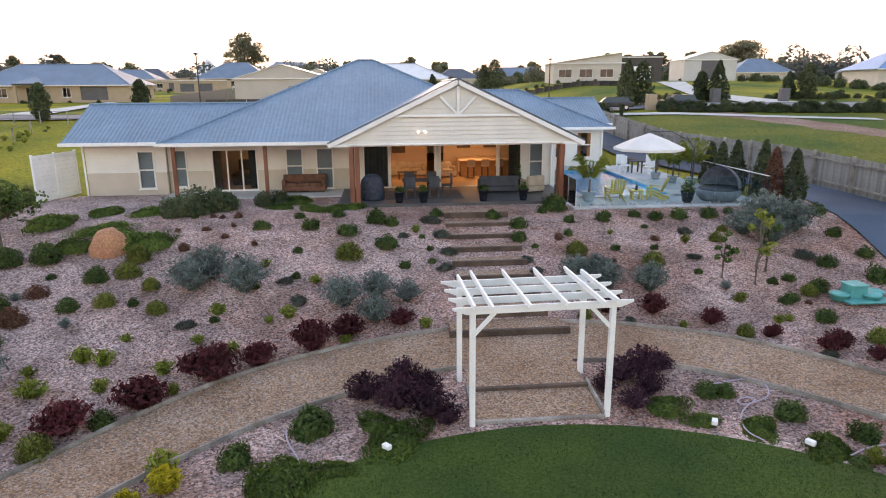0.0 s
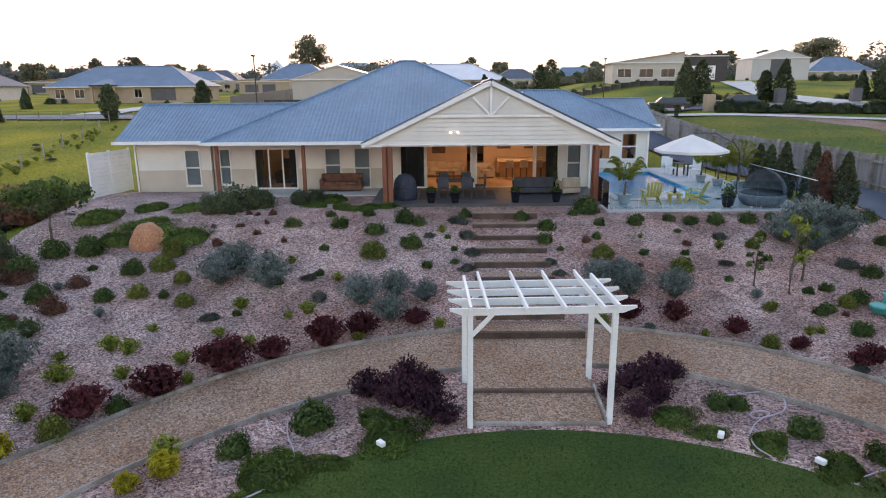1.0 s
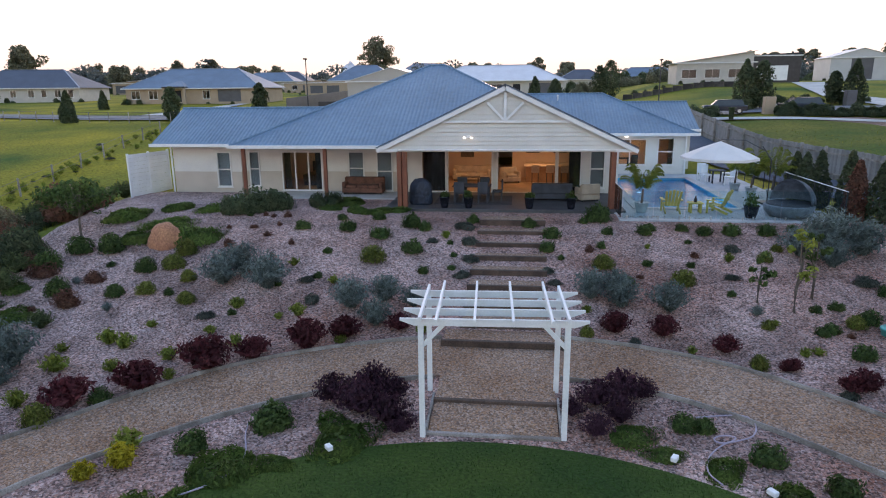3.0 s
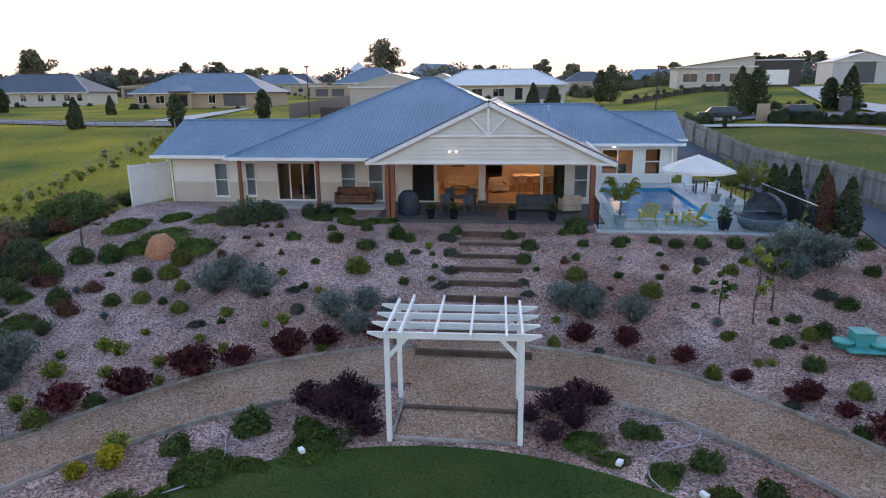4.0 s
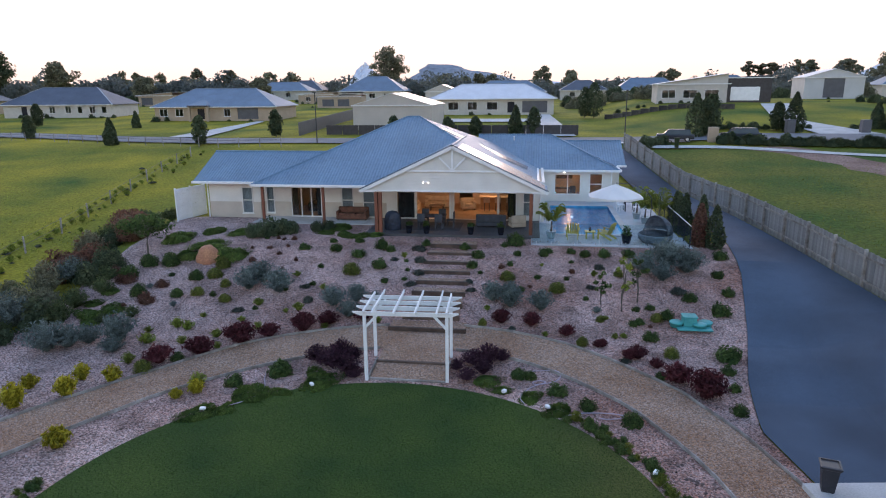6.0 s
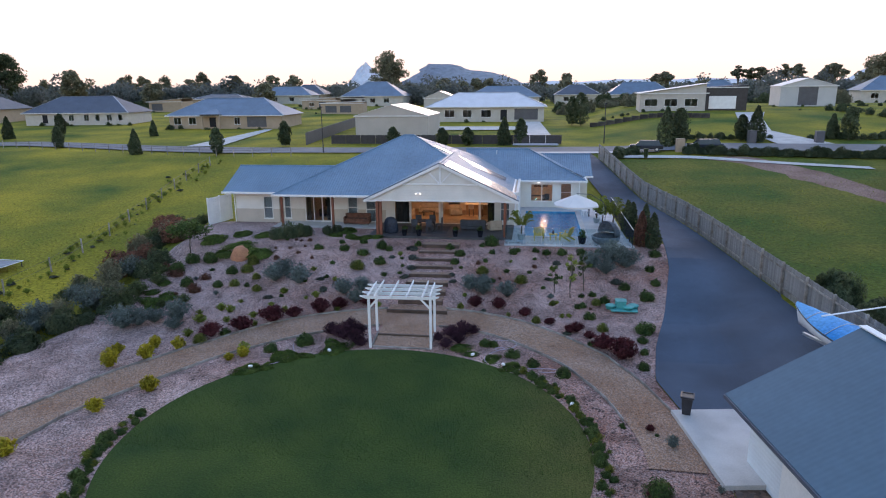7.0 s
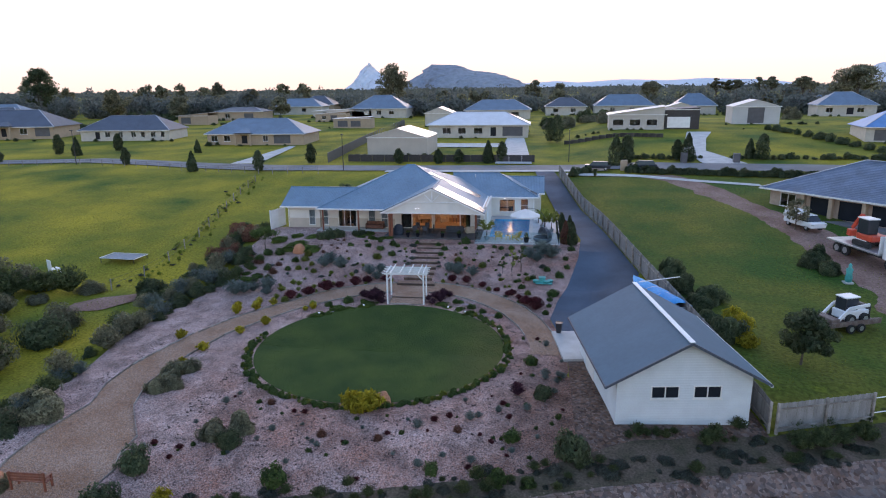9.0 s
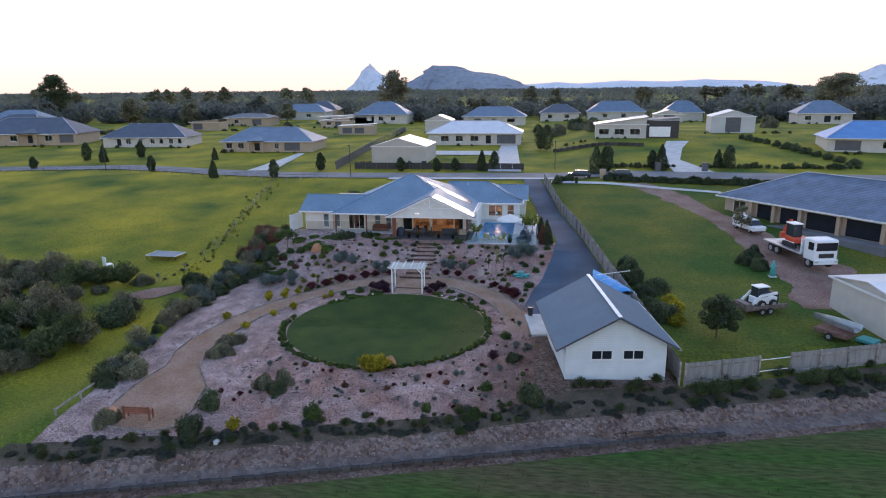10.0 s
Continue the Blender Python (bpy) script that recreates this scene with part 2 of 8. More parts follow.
YELLOWP = mat("yellow_green_paint", (0.48, 0.40, 0.09), 0.5, 0.1, 2, 20, 0.1)
TEAL = mat("teal_plastic", (0.05, 0.33, 0.31), 0.5, 0.12, 2, 20, 0.1)
TARP = mat("blue_tarpaulin", (0.02, 0.24, 0.58), 0.7, 0.2, 0.4, 8, 0.5, second=(0.12, 0.38, 0.68), spec=0.3)
REDTRUCK = mat("orange_red_paint", (0.60, 0.07, 0.03), 0.4, 0.1, 2, 20, 0.1)
CARWHITE = mat("vehicle_white", (0.75, 0.76, 0.77), 0.25, 0.04, 1, 10, 0.0)
CARDARK = mat("vehicle_dark", (0.03, 0.035, 0.045), 0.2, 0.1, 1, 10, 0.0)
RUBBER = mat("tyre_rubber", (0.02, 0.02, 0.02), 0.85, 0.2, 3, 30, 0.3)
ROCKRED = mat("orange_boulder", (0.42, 0.19, 0.11), 0.9, 0.3, 2.5, 14, 0.8, second=(0.48, 0.23, 0.12))
EARTH = pebbled("bare_earth", (0.095, 0.06, 0.045), (0.16, 0.11, 0.088), 6, 0.5)
BANKROCK = mat("bank_rock", (0.17, 0.11, 0.09), 0.9, 0.3, 3, 20, 0.3, second=(0.29, 0.215, 0.185), island=0.5, spec=0.2)
BEDCLOD = mat("bed_clod", (0.10, 0.065, 0.055), 0.95, 0.3, 3, 20, 0.3, second=(0.2, 0.14, 0.125), island=0.5, spec=0.15)
MUD = mat("dirt_track", (0.20, 0.115, 0.09), 0.95, 0.3, 0.3, 5, 0.6, second=(0.28, 0.185, 0.15), spec=0.15)
BANKEARTH = pebbled("rubble_earth", (0.13, 0.088, 0.072), (0.19, 0.14, 0.12), 5, 0.6)
BARK = mat("bark", (0.12, 0.095, 0.075), 0.9, 0.3, 3, 20, 0.6)
# the haze of distance is mixed into both of these rock colours
PEAK = mat("dark_rock_painted_haze", (0.20, 0.225, 0.27), 1.0, 0.15, 0.006, 0.05, 0, second=(0.26, 0.285, 0.32))
FARPEAK = mat("pale_rock_painted_haze", (0.58, 0.60, 0.64), 1.0, 0.08, 0.006, 0.05, 0, second=(0.63, 0.65, 0.68))


def leafmat(name, base, second, island=0.45):
    m = mat(name, base, 0.65, 0.2, 1.3, 12, 0, second=second, island=island, rand=0.2, spec=0.25)
    n, ln = m.node_tree.nodes, m.node_tree.links
    t, mx = n.new("ShaderNodeBsdfTranslucent"), n.new("ShaderNodeMixShader")
    mx.inputs[0].default_value = 0.55
    ln.new(n["Hue/Saturation/Value"].outputs[0], t.inputs[0])
    ln.new(n["Principled BSDF"].outputs[0], mx.inputs[1]), ln.new(t.outputs[0], mx.inputs[2])
    ln.new(mx.outputs[0], n["Material Output"].inputs["Surface"])
    return m


LEAF = leafmat("green_leaf", (0.055, 0.10, 0.03), (0.10, 0.145, 0.04))
LIME = leafmat("lime_leaf", (0.15, 0.20, 0.035), (0.24, 0.26, 0.05))
FERN = leafmat("feathery_leaf", (0.075, 0.105, 0.045), (0.125, 0.15, 0.06))
MOSS = leafmat("bright_moss_leaf", (0.075, 0.13, 0.028), (0.12, 0.17, 0.04))
OLIVEL = leafmat("yellow_green_leaf", (0.12, 0.15, 0.03), (0.19, 0.20, 0.045))
HEATH = leafmat("heath_leaf", (0.075, 0.09, 0.07), (0.12, 0.13, 0.105))
BURG = leafmat("burgundy_leaf", (0.085, 0.018, 0.024), (0.125, 0.038, 0.042))
PURP = leafmat("purple_leaf", (0.055, 0.023, 0.038), (0.09, 0.04, 0.058))
GREY = leafmat("grey_green_leaf", (0.115, 0.15, 0.135), (0.17, 0.21, 0.19))
YELL = leafmat("golden_leaf", (0.30, 0.26, 0.02), (0.40, 0.34, 0.03))
DARKG = leafmat("dark_leaf", (0.065, 0.095, 0.05), (0.11, 0.13, 0.065))
GUM = leafmat("gum_leaf", (0.18, 0.18, 0.115), (0.25, 0.24, 0.15))
# greyed and blued leaf colour that carries the distance haze
WOODL = leafmat("haze_tinted_woodland_leaf", (0.10, 0.118, 0.105), (0.15, 0.16, 0.145), 0.2)
RUST = leafmat("rust_leaf", (0.14, 0.062, 0.045), (0.19, 0.10, 0.065))

# ---- helpers for building ----


def mesh_of(name, bm):
    me = bpy.data.meshes.new(name)
    bm.normal_update()
    bm.to_mesh(me)
    bm.free()
    return me


def part(name, bm, material, parent=None, label="", smooth=False):
    """Links a bmesh as one object, under a thing or a part."""
    me = bm if isinstance(bm, bpy.types.Mesh) else mesh_of(name, bm)
    if material and not me.materials:
        me.materials.append(material)
    if smooth:
        for p in me.polygons:
            p.use_smooth = True
    ob = new(name, me)
    if parent:
        ob.parent = parent
    if label:
        ob["label"] = label
    return ob


def thing(name, label, category, group="", m=None, kind=""):
    ob = new(name)
    if m is not None:
        ob.matrix_basis = m
    return tagged(ob, label, category, group, kind)


def box(bm, x0, y0, z0, x1, y1, z1, m=None):
    vs = [bm.verts.new(c) for c in ((x0, y0, z0), (x1, y0, z0), (x1, y1, z0), (x0, y1, z0), (x0, y0, z1), (x1, y0, z1), (x1, y1, z1), (x0, y1, z1))]
    if m is not None:
        for v in vs:
            v.co = m @ v.co
    for f in ((0, 3, 2, 1), (4, 5, 6, 7), (0, 1, 5, 4), (1, 2, 6, 5), (2, 3, 7, 6), (3, 0, 4, 7)):
        bm.faces.new([vs[i] for i in f])
    return bm


def cube(x0, y0, z0, x1, y1, z1, bevel=0.0, m=None):
    bm = box(bmesh.new(), x0, y0, z0, x1, y1, z1, m)
    if bevel:
        bmesh.ops.bevel(bm, geom=bm.edges[:], offset=bevel, segments=2, affect="EDGES", profile=0.5)
    return bm


def plate(pts, thick, bm=None):
    """A flat plate with its top through pts, going down by thick."""
    bm = bm or bmesh.new()
    top = [bm.verts.new(p) for p in pts]
    low = [bm.verts.new((p[0], p[1], p[2] - thick)) for p in pts]
    n = len(pts)
    bm.faces.new(top)
    bm.faces.new(low[::-1])
    for i in range(n):
        bm.faces.new((top[i], low[i], low[(i + 1) % n], top[(i + 1) % n]))
    bmesh.ops.recalc_face_normals(bm, faces=bm.faces[:])
    return bm


def beam(bm, a, b, w, h):
    """A straight bar of w by h between two points."""
    a, b = Vector(a), Vector(b)
    d = b - a
    q = d.to_track_quat("Y", "Z").to_matrix().to_4x4()
    return box(bm, -w / 2, 0, -h / 2, w / 2, d.length, h / 2, Matrix.Translation(a) @ q)


def tube(pts, radii, seg=8, bm=None):
    """A round tube through pts."""
    bm = bm or bmesh.new()
    rings = []
    for i, p in enumerate(pts):
        p = Vector(p)
        d = Vector(pts[min(i + 1, len(pts) - 1)]) - Vector(pts[max(i - 1, 0)])
        q = d.to_track_quat("Z", "Y")
        r = radii[i] if isinstance(radii, (list, tuple)) else radii
        rings.append([bm.verts.new(p + q @ Vector((r * math.cos(2 * math.pi * k / seg), r * math.sin(2 * math.pi * k / seg), 0))) for k in range(seg)])
    for a, b in zip(rings, rings[1:]):
        for k in range(seg):
            bm.faces.new((a[k], a[(k + 1) % seg], b[(k + 1) % seg], b[k]))
    bm.faces.new(rings[0][::-1])
    bm.faces.new(rings[-1])
    return bm


def lathe(profile, seg=16, bm=None, at=(0, 0, 0)):
    """A turned form from (radius, height) rows."""
    bm = bm or bmesh.new()
    rings = [[bm.verts.new((at[0] + r * math.cos(2 * math.pi * k / seg), at[1] + r * math.sin(2 * math.pi * k / seg), at[2] + z)) for k in range(seg)] for r, z in profile]
    for a, b in zip(rings, rings[1:]):
        for k in range(seg):
            bm.faces.new((a[k], a[(k + 1) % seg], b[(k + 1) % seg], b[k]))
    bm.faces.new(rings[0][::-1])
    bm.faces.new(rings[-1])
    return bm


def wall(name, x0, x1, y0, y1, z0, z1, holes, material, parent, m=None):
    """A wall along x with holes of (x0, x1, z0, z1) that go right through."""
    bm = bmesh.new()
    xs = sorted({x0, x1, *[min(x1, max(x0, h[i])) for h in holes for i in (0, 1)]})
    zs = sorted({z0, z1, *[min(z1, max(z0, h[i])) for h in holes for i in (2, 3)]})
    for a, b in zip(xs, xs[1:]):
        for c, d in zip(zs, zs[1:]):
            if not any(h[0] <= (a + b) / 2 <= h[1] and h[2] <= (c + d) / 2 <= h[3] for h in holes):
                box(bm, a, y0, c, b, y1, d)
    if m is not None:
        bmesh.ops.transform(bm, matrix=m, verts=bm.verts[:])
    bmesh.ops.remove_doubles(bm, verts=bm.verts[:], dist=0.0001)
    return part(name, bm, material, parent)


def window(parent, x0, x1, z0, z1, y, panes=1, m=None, glass=GLASS, frame_mat=FRAME, halves=False):
    """A framed window in a wall whose outer face is at y; its panes lie a little behind."""
    w = 0.06
    step = (x1 - x0 - w) / panes
    zm = (z0 + z1) / 2
    spans = [(z0 + w, zm - w / 2), (zm + w / 2, z1 - w)] if halves else [(z0 + w, z1 - w)]
    lights = [(x0 + w + i * step, x0 + (i + 1) * step, a, b) for i in range(panes) for a, b in spans]
    fr = wall("window", x0, x1, y - 0.03, y + 0.08, z0, z1, lights, frame_mat, parent, m)
    part("sill", box(bmesh.new(), x0 - 0.04, y - 0.07, z0 - 0.05, x1 + 0.04, y - 0.031, z0 + 0.01, m), frame_mat, fr)
    for a, b, c, d in lights:
        p = part("pane", box(bmesh.new(), a, y + 0.02, c, b, y + 0.026, d, m), glass, fr)
        p.visible_shadow = False
    return fr


def from_arrays(name, verts, quads, material):
    me = bpy.data.meshes.new(name)
    me.from_pydata(verts.tolist(), [], quads.tolist())
    me.materials.append(material)
    me.update()
    return me


def leaves(name, centers, outs, size, material, seed=0, long=1.6):
    """One quad a leaf at each centre, facing roughly along outs."""
    rng = np.random.default_rng(seed)
    n = len(centers)
    nrm = outs + rng.normal(0, 0.6, (n, 3))
    nrm /= np.linalg.norm(nrm, axis=1)[:, None] + 1e-9
    t = np.cross(nrm, rng.normal(0, 1, (n, 3)))
    t /= np.linalg.norm(t, axis=1)[:, None] + 1e-9
    b = np.cross(nrm, t)
    s = (size * rng.uniform(0.6, 1.35, n))[:, None]
    t, b = t * s * long * 0.5, b * s * 0.5
    v = np.stack([centers - t, centers + b * 0.9 + nrm * s * 0.12, centers + t, centers - b * 0.9 + nrm * s * 0.12], 1).reshape(-1, 3)
    return from_arrays(name, v, np.arange(n * 4).reshape(-1, 4), material)


def dome(n, rx, h, seed, lumps=11, rough=0.42):
    """Leaf centres and directions of an uneven dome standing on z = 0."""
    rng = np.random.default_rng(seed)
    d = rng.normal(0, 1, (n, 3))
    d[:, 2] = np.abs(d[:, 2]) * 0.9
    d /= np.linalg.norm(d, axis=1)[:, None]
    lump = rng.normal(0, 1, (lumps, 3))
    lump /= np.linalg.norm(lump, axis=1)[:, None]
    k = 1 - rough + rough * 1.35 * np.max(np.clip(d @ lump.T, 0, 1) ** 5, axis=1)
    r = k * rng.uniform(0.35, 1.1, n) ** 0.6
    c = d * r[:, None] * np.array([rx, rx, h])
    c[:, 2] = c[:, 2] * 0.95 + 0.03
    return c, d


def spikes(n, rx, h, seed):
    """Upright stems of leaves, fanning out from one base."""
    rng = np.random.default_rng(seed)
    stems = max(8, n // 14)
    a = rng.uniform(0, 2 * np.pi, stems)
    lean = rng.uniform(0, 1, stems) ** 0.6
    u = rng.uniform(0.12, 1, (stems, 14))
    top = h * (1.05 - 0.5 * lean ** 2) * rng.uniform(0.8, 1.15, stems)
    x = np.cos(a)[:, None] * (lean[:, None] * rx * u ** 1.2)
    y = np.sin(a)[:, None] * (lean[:, None] * rx * u ** 1.2)
    z = top[:, None] * u
    c = np.stack([x, y, z], -1).reshape(-1, 3) + rng.normal(0, 0.02, (stems * 14, 3))
    d = np.stack([np.cos(a)[:, None] + 0 * u, np.sin(a)[:, None] + 0 * u, 0.4 + 0 * u], -1).reshape(-1, 3)
    return c, d


def patch(name, rows, material, lift, label, category="ground", cols=40, skirt=0.0):
    """A sheet that lies on the ground between two lines: rows of (left point, right point)."""
    verts, faces = [], []
    for (ax, ay), (bx, by) in rows:
        for j in range(cols + 1):
            u = j / cols
            x, y = ax + (bx - ax) * u, ay + (by - ay) * u
            verts.append((x, y, ground_z(x, y) + lift))
    c = cols + 1
    for i in range(len(rows) - 1):
        for j in range(cols):
            faces.append((i * c + j, i * c + j + 1, (i + 1) * c + j + 1, (i + 1) * c + j))
    me = bpy.data.meshes.new(name)
    me.from_pydata(verts, [], faces)
    me.materials.append(material)
    me.update()
    if me.polygons[0].normal.z < 0:
        me.flip_normals()
    ob = new(name, me)
    return tagged(ob, label, category, kind="structure")


# ---- ground ----


def table(rows, v):
    """Smooth lookup in rows of (place, height)."""
    if v <= rows[0][0]:
        return rows[0][1]
    for (a, za), (b, zb) in zip(rows, rows[1:]):
        if v < b:
            return za + (zb - za) * (v - a) / (b - a)
    return rows[-1][1]


def ease(a, b, v):
    u = min(1.0, max(0.0, (v - a) / (b - a)))
    return u * u * (3 - 2 * u)


MID = [(12, 0), (13.2, 0.12), (14.5, 0.3), (16.4, 0.4), (18, 0.72), (24, 2.1), (26.3, 2.3), (44, 2.4), (60, 4.3), (66, 4.7), (90, 5.2), (120, 5.8), (250, 7), (600, 8)]
LEFT = [(-40, -3), (-10, -1.3), (18, -0.4), (30, 1.0), (65, 4.3), (90, 5.0), (113, 5.8), (150, 6.6), (250, 7.5), (600, 8)]
RIGHT = [(-60, -3), (-8, -0.2), (5, 0.4), (18, 1.2), (40, 3.1), (53, 4.0), (66, 5.0), (85, 6.2), (110, 8.0), (140, 8.6), (250, 6.5), (600, 8)]
DRIVE = [(-8, -0.2), (-5, 0), (2, 0.7), (10, 1.15), (13, 1.3), (18, 1.6), (25, 2.05), (35, 2.6), (39, 2.6), (60, 4.3), (66, 4.7)]
FRONT = [(-40, -2.6), (-3.0, -1.7), (-1.6, -1.55), (-0.2, -0.75), (4, -0.1), (6, 0)]


def fence_x(y):
    return 24.0 - 0.137 * (y + 8)


def edge_y(x):
    """The front edge of the plots, above the rock bank."""
    return -15.2 + 0.30 * min(60, max(-40, x))


def ground_z(x, y):
    zm = table(MID, y)
    zl, zr = table(LEFT, y), table(RIGHT, y)
    far = ease(50, 75, y)
    kl = 1 - ease(-25 - 35 * far, -18 - 4 * far, x)
    fx = fence_x(min(y, 62))
    kr = ease(fx + 0.2, fx + 7 + 9 * far, x)
    zd = table(DRIVE, min(y, 62))
    zm += (zd - zm) * ease(15.5, 20.0, x) * (1 - ease(55, 62, y))
    z = zm + (zl - zm) * kl + (zr - zm) * kr
    s = y - edge_y(x)
    if s < 6:
        zf = table(FRONT, s)
        z = min(z, zf)
    return z


def axis(fine0, fine1, step, lo, hi):
    """Grid lines: close together from fine0 to fine1, wider and wider out to lo and hi."""
    vals = list(np.arange(fine0, fine1 + step / 2, step))
    s, v = step, fine1
    while v < hi:
        s *= 1.22
        v += s
        vals.append(min(v, hi))
    s, v = step, fine0
    while v > lo:
        s *= 1.22
        v -= s
        vals.insert(0, max(v, lo))
    return vals


GX, GY = axis(-50, 60, 0.9, -4200, 4200), axis(-26, 75, 0.75, -1500, 4600)
gv = [(x, y, ground_z(x, y) + 0.05 * noise.noise((x * 0.25, y * 0.25, 0)) - 0.03) for y in GY for x in GX]
gw = len(GX)
gf = [(j * gw + i, j * gw + i + 1, (j + 1) * gw + i + 1, (j + 1) * gw + i) for j in range(len(GY) - 1) for i in range(gw - 1)
      if not (GX[i + 1] > 5.7 and GX[i] < 11.4 and GY[j + 1] > 27.9 and GY[j] < 38.8)]
gme = bpy.data.meshes.new("ground")
gme.from_pydata(gv, [], gf)
gme.materials.append(GRASS)
for p in gme.polygons:
    p.use_smooth = True
tagged(new("ground", gme), "yellow-green rough grass rising gently away from the bank", "ground", kind="structure")


def span(a, b, n):
    return [a + (b - a) * i / (n - 1) for i in range(n)]


def bed_left(y):
    return table([(-21, -17.5), (-14, -17.8), (-8, -18.3), (-2, -19.0), (3, -20.2), (8, -19.6), (15, -18.6), (26, -19.0), (30, -21)], y)


def drive_l(y):
    return table([(-0.5, 13.2), (3, 13.15), (7, 12.7), (10, 12.15), (13.6, 12.8), (17.4, 13.9), (22.6, 15.05), (28, 15.6), (34, 15.0), (45, 13.2), (60, 11.2), (66, 10.6)], y)


def bed_right(y):
    return table([(-21, 13.5), (-8, 15.5), (0, 13.0)], y) if y < 0 else drive_l(y)


patch("garden_bed", [((bed_left(y), max(y, edge_y(bed_left(y)) + 0.6)), (bed_right(y), max(y, edge_y(bed_right(y)) + 0.6))) for y in span(-20, 27, 110)], GRAVEL, 0.05,
      "pink crushed gravel mulch bed sloping up to the house", cols=90)
patch("garden_bed", [((-20.6, y), (-5.45, y)) for y in span(26.8, 31.6, 12)], GRAVEL, 0.055, "pink gravel strip along the house front", cols=30)
patch("earth_bank", [((13.2, y), (fence_x(y) - 0.2, y)) for y in span(-11.5, 7, 36)], EARTH, 0.06, "bare brown earth round the shed", cols=24)
C = (0.0, 3.2)


def ring(r, a):
    return (C[0] + r * math.cos(a), C[1] + r * math.sin(a))


patch("lawn", [(ring(0.001, a), ring(8.85, a)) for a in span(0, 2 * math.pi, 97)], LAWN, 0.075, "round dark green mown lawn", cols=24)
def path_in(a):
    """Radius of the curved path's inner edge at a bearing in degrees round the lawn."""
    return table([(17, 10.7), (36, 11.05), (44, 11.4), (52, 11.55), (60, 11.65), (70, 11.75), (90, 11.6), (114, 11.35), (125, 11.35), (140, 11.25), (153, 11.15), (167, 11.6), (177, 12.35)], a)


def path_out(a):
    return table([(-6, 12.7), (5, 12.65), (23, 12.9), (31, 13.2), (37, 13.4), (42, 13.7), (49, 13.65), (56, 13.7), (64, 13.95), (71, 14.0), (82, 13.85), (97, 13.65), (106, 13.65), (122, 13.45), (141, 13.4), (150, 13.4), (160, 13.75), (170, 14.1), (179, 14.6)], a)


patch("gravel_path", [(ring(path_in(math.degrees(a)), a), ring(path_out(math.degrees(a)), a)) for a in span(radians(-2), radians(178), 110)], DGRAN, 0.085, "tan decomposed granite garden path", cols=8)
patch("gravel_path", [((table([(-16, -9.7), (-13.5, -9.4), (-12.5, -9.9), (-10.6, -10.1), (-8.3, -11.8), (-7.4, -12.4), (-4.6, -13.3), (0, -13.05), (4, -12.3)], y), y), (table([(-16, -14.6), (-13.6, -15.2), (-10.8, -15.4), (-7.5, -15.0), (-5, -15.8), (-2, -15.9), (1.2, -15.3), (4, -14.7)], y), y)) for y in span(-16.2, 4.3, 32)], DGRAN, 0.09,
      "tan decomposed granite path leading to a bench", cols=8)
patch("gravel_path", [((-1.45, y), (1.45, y)) for y in span(12.3, 16.3, 10)], DGRAN, 0.10, "tan granite landing under the white arbour", cols=6)


patch("driveway", [((drive_l(y), y), (fence_x(y) - (0.25 if y > 18 else 0.5), y)) for y in span(3.6, 66, 90)], ASPHALT, 0.10, "dark asphalt driveway beside the paling fence", "driveway", cols=14)


def road_mid(x):
    return table([(-220, 80), (-110, 74), (-88, 77), (-76, 79), (-62, 76), (-48, 72), (-34, 69), (-20, 68.5), (20, 70.5), (45, 69), (80, 67), (220, 62)], x)


patch("road", [((x, road_mid(x) - 3.0), (x, road_mid(x) + 3.0)) for x in span(-220, 220, 130)], ROADGREY, 0.10, "grey bitumen street behind the house", "road", cols=8)
patch("pavement", [((x, road_mid(x) - 4.6), (x, road_mid(x) - 3.02)) for x in span(-14, 22, 30)], CONCRETE, 0.14, "pale concrete kerb strip along the street", "pavement", cols=3)
patch("dirt_track", [((table([(12, 37.5), (17, 38.5), (32, 37.2), (40, 36.0), (49, 33.0), (58, 29.5), (62.5, 24)], y) + 0.9 * noise.noise((y * 0.35, 4, 0)) + 0.4 * noise.noise((y * 1.1, 6, 0)), y), (table([(12, 46), (22, 46.5), (32, 42.5), (44, 38.3), (53, 36.5), (60, 33), (62.5, 31)], y) + 0.7 * noise.noise((y * 0.4, 7, 0)), y)) for y in span(10, 62.3, 110)], MUD, 0.06,
      "reddish dirt track across the grass", "track", cols=10)
patch("pavement", [((x, table([(16, 62.5), (26, 60.5), (34, 57.5), (42, 55)], x)), (x, table([(16, 64.5), (26, 62.3), (34, 59), (42, 56.4)], x))) for x in span(15.5, 42, 30)], CONCRETE, 0.12, "pale concrete crossover drive", "pavement", cols=3)
DRYBANK = mat("dry_weedy_earth", (0.065, 0.058, 0.035), 0.95, 0.35, 0.9, 9, 0.6, second=(0.125, 0.092, 0.068), spec=0.15)
SILT = pebbled("washed_silt", (0.125, 0.095, 0.085), (0.17, 0.135, 0.12), 4, 0.6, 0.25)
patch("earth_bank", [((x, edge_y(x) - 0.3), (x, edge_y(x) + table([(-18, 2.0), (-6, 1.5), (10, 1.2), (16, 3.0), (24, 2.3), (46, 3.2)], x) + 0.3 * noise.noise((x * 0.5, 3, 0)))) for x in span(-19, 60, 120)], DRYBANK, 0.07, "dark weedy earth along the crest of the bank", "bank", cols=10)
patch("rock_bank", [((x, edge_y(x) - 1.3), (x, edge_y(x) - 0.1 + 0.2 * noise.noise((x * 0.6, 8, 0)))) for x in span(-20, 46, 110)], BANKEARTH, 0.065, "pinkish rubble facing of the bank below the garden", "bank", cols=8)
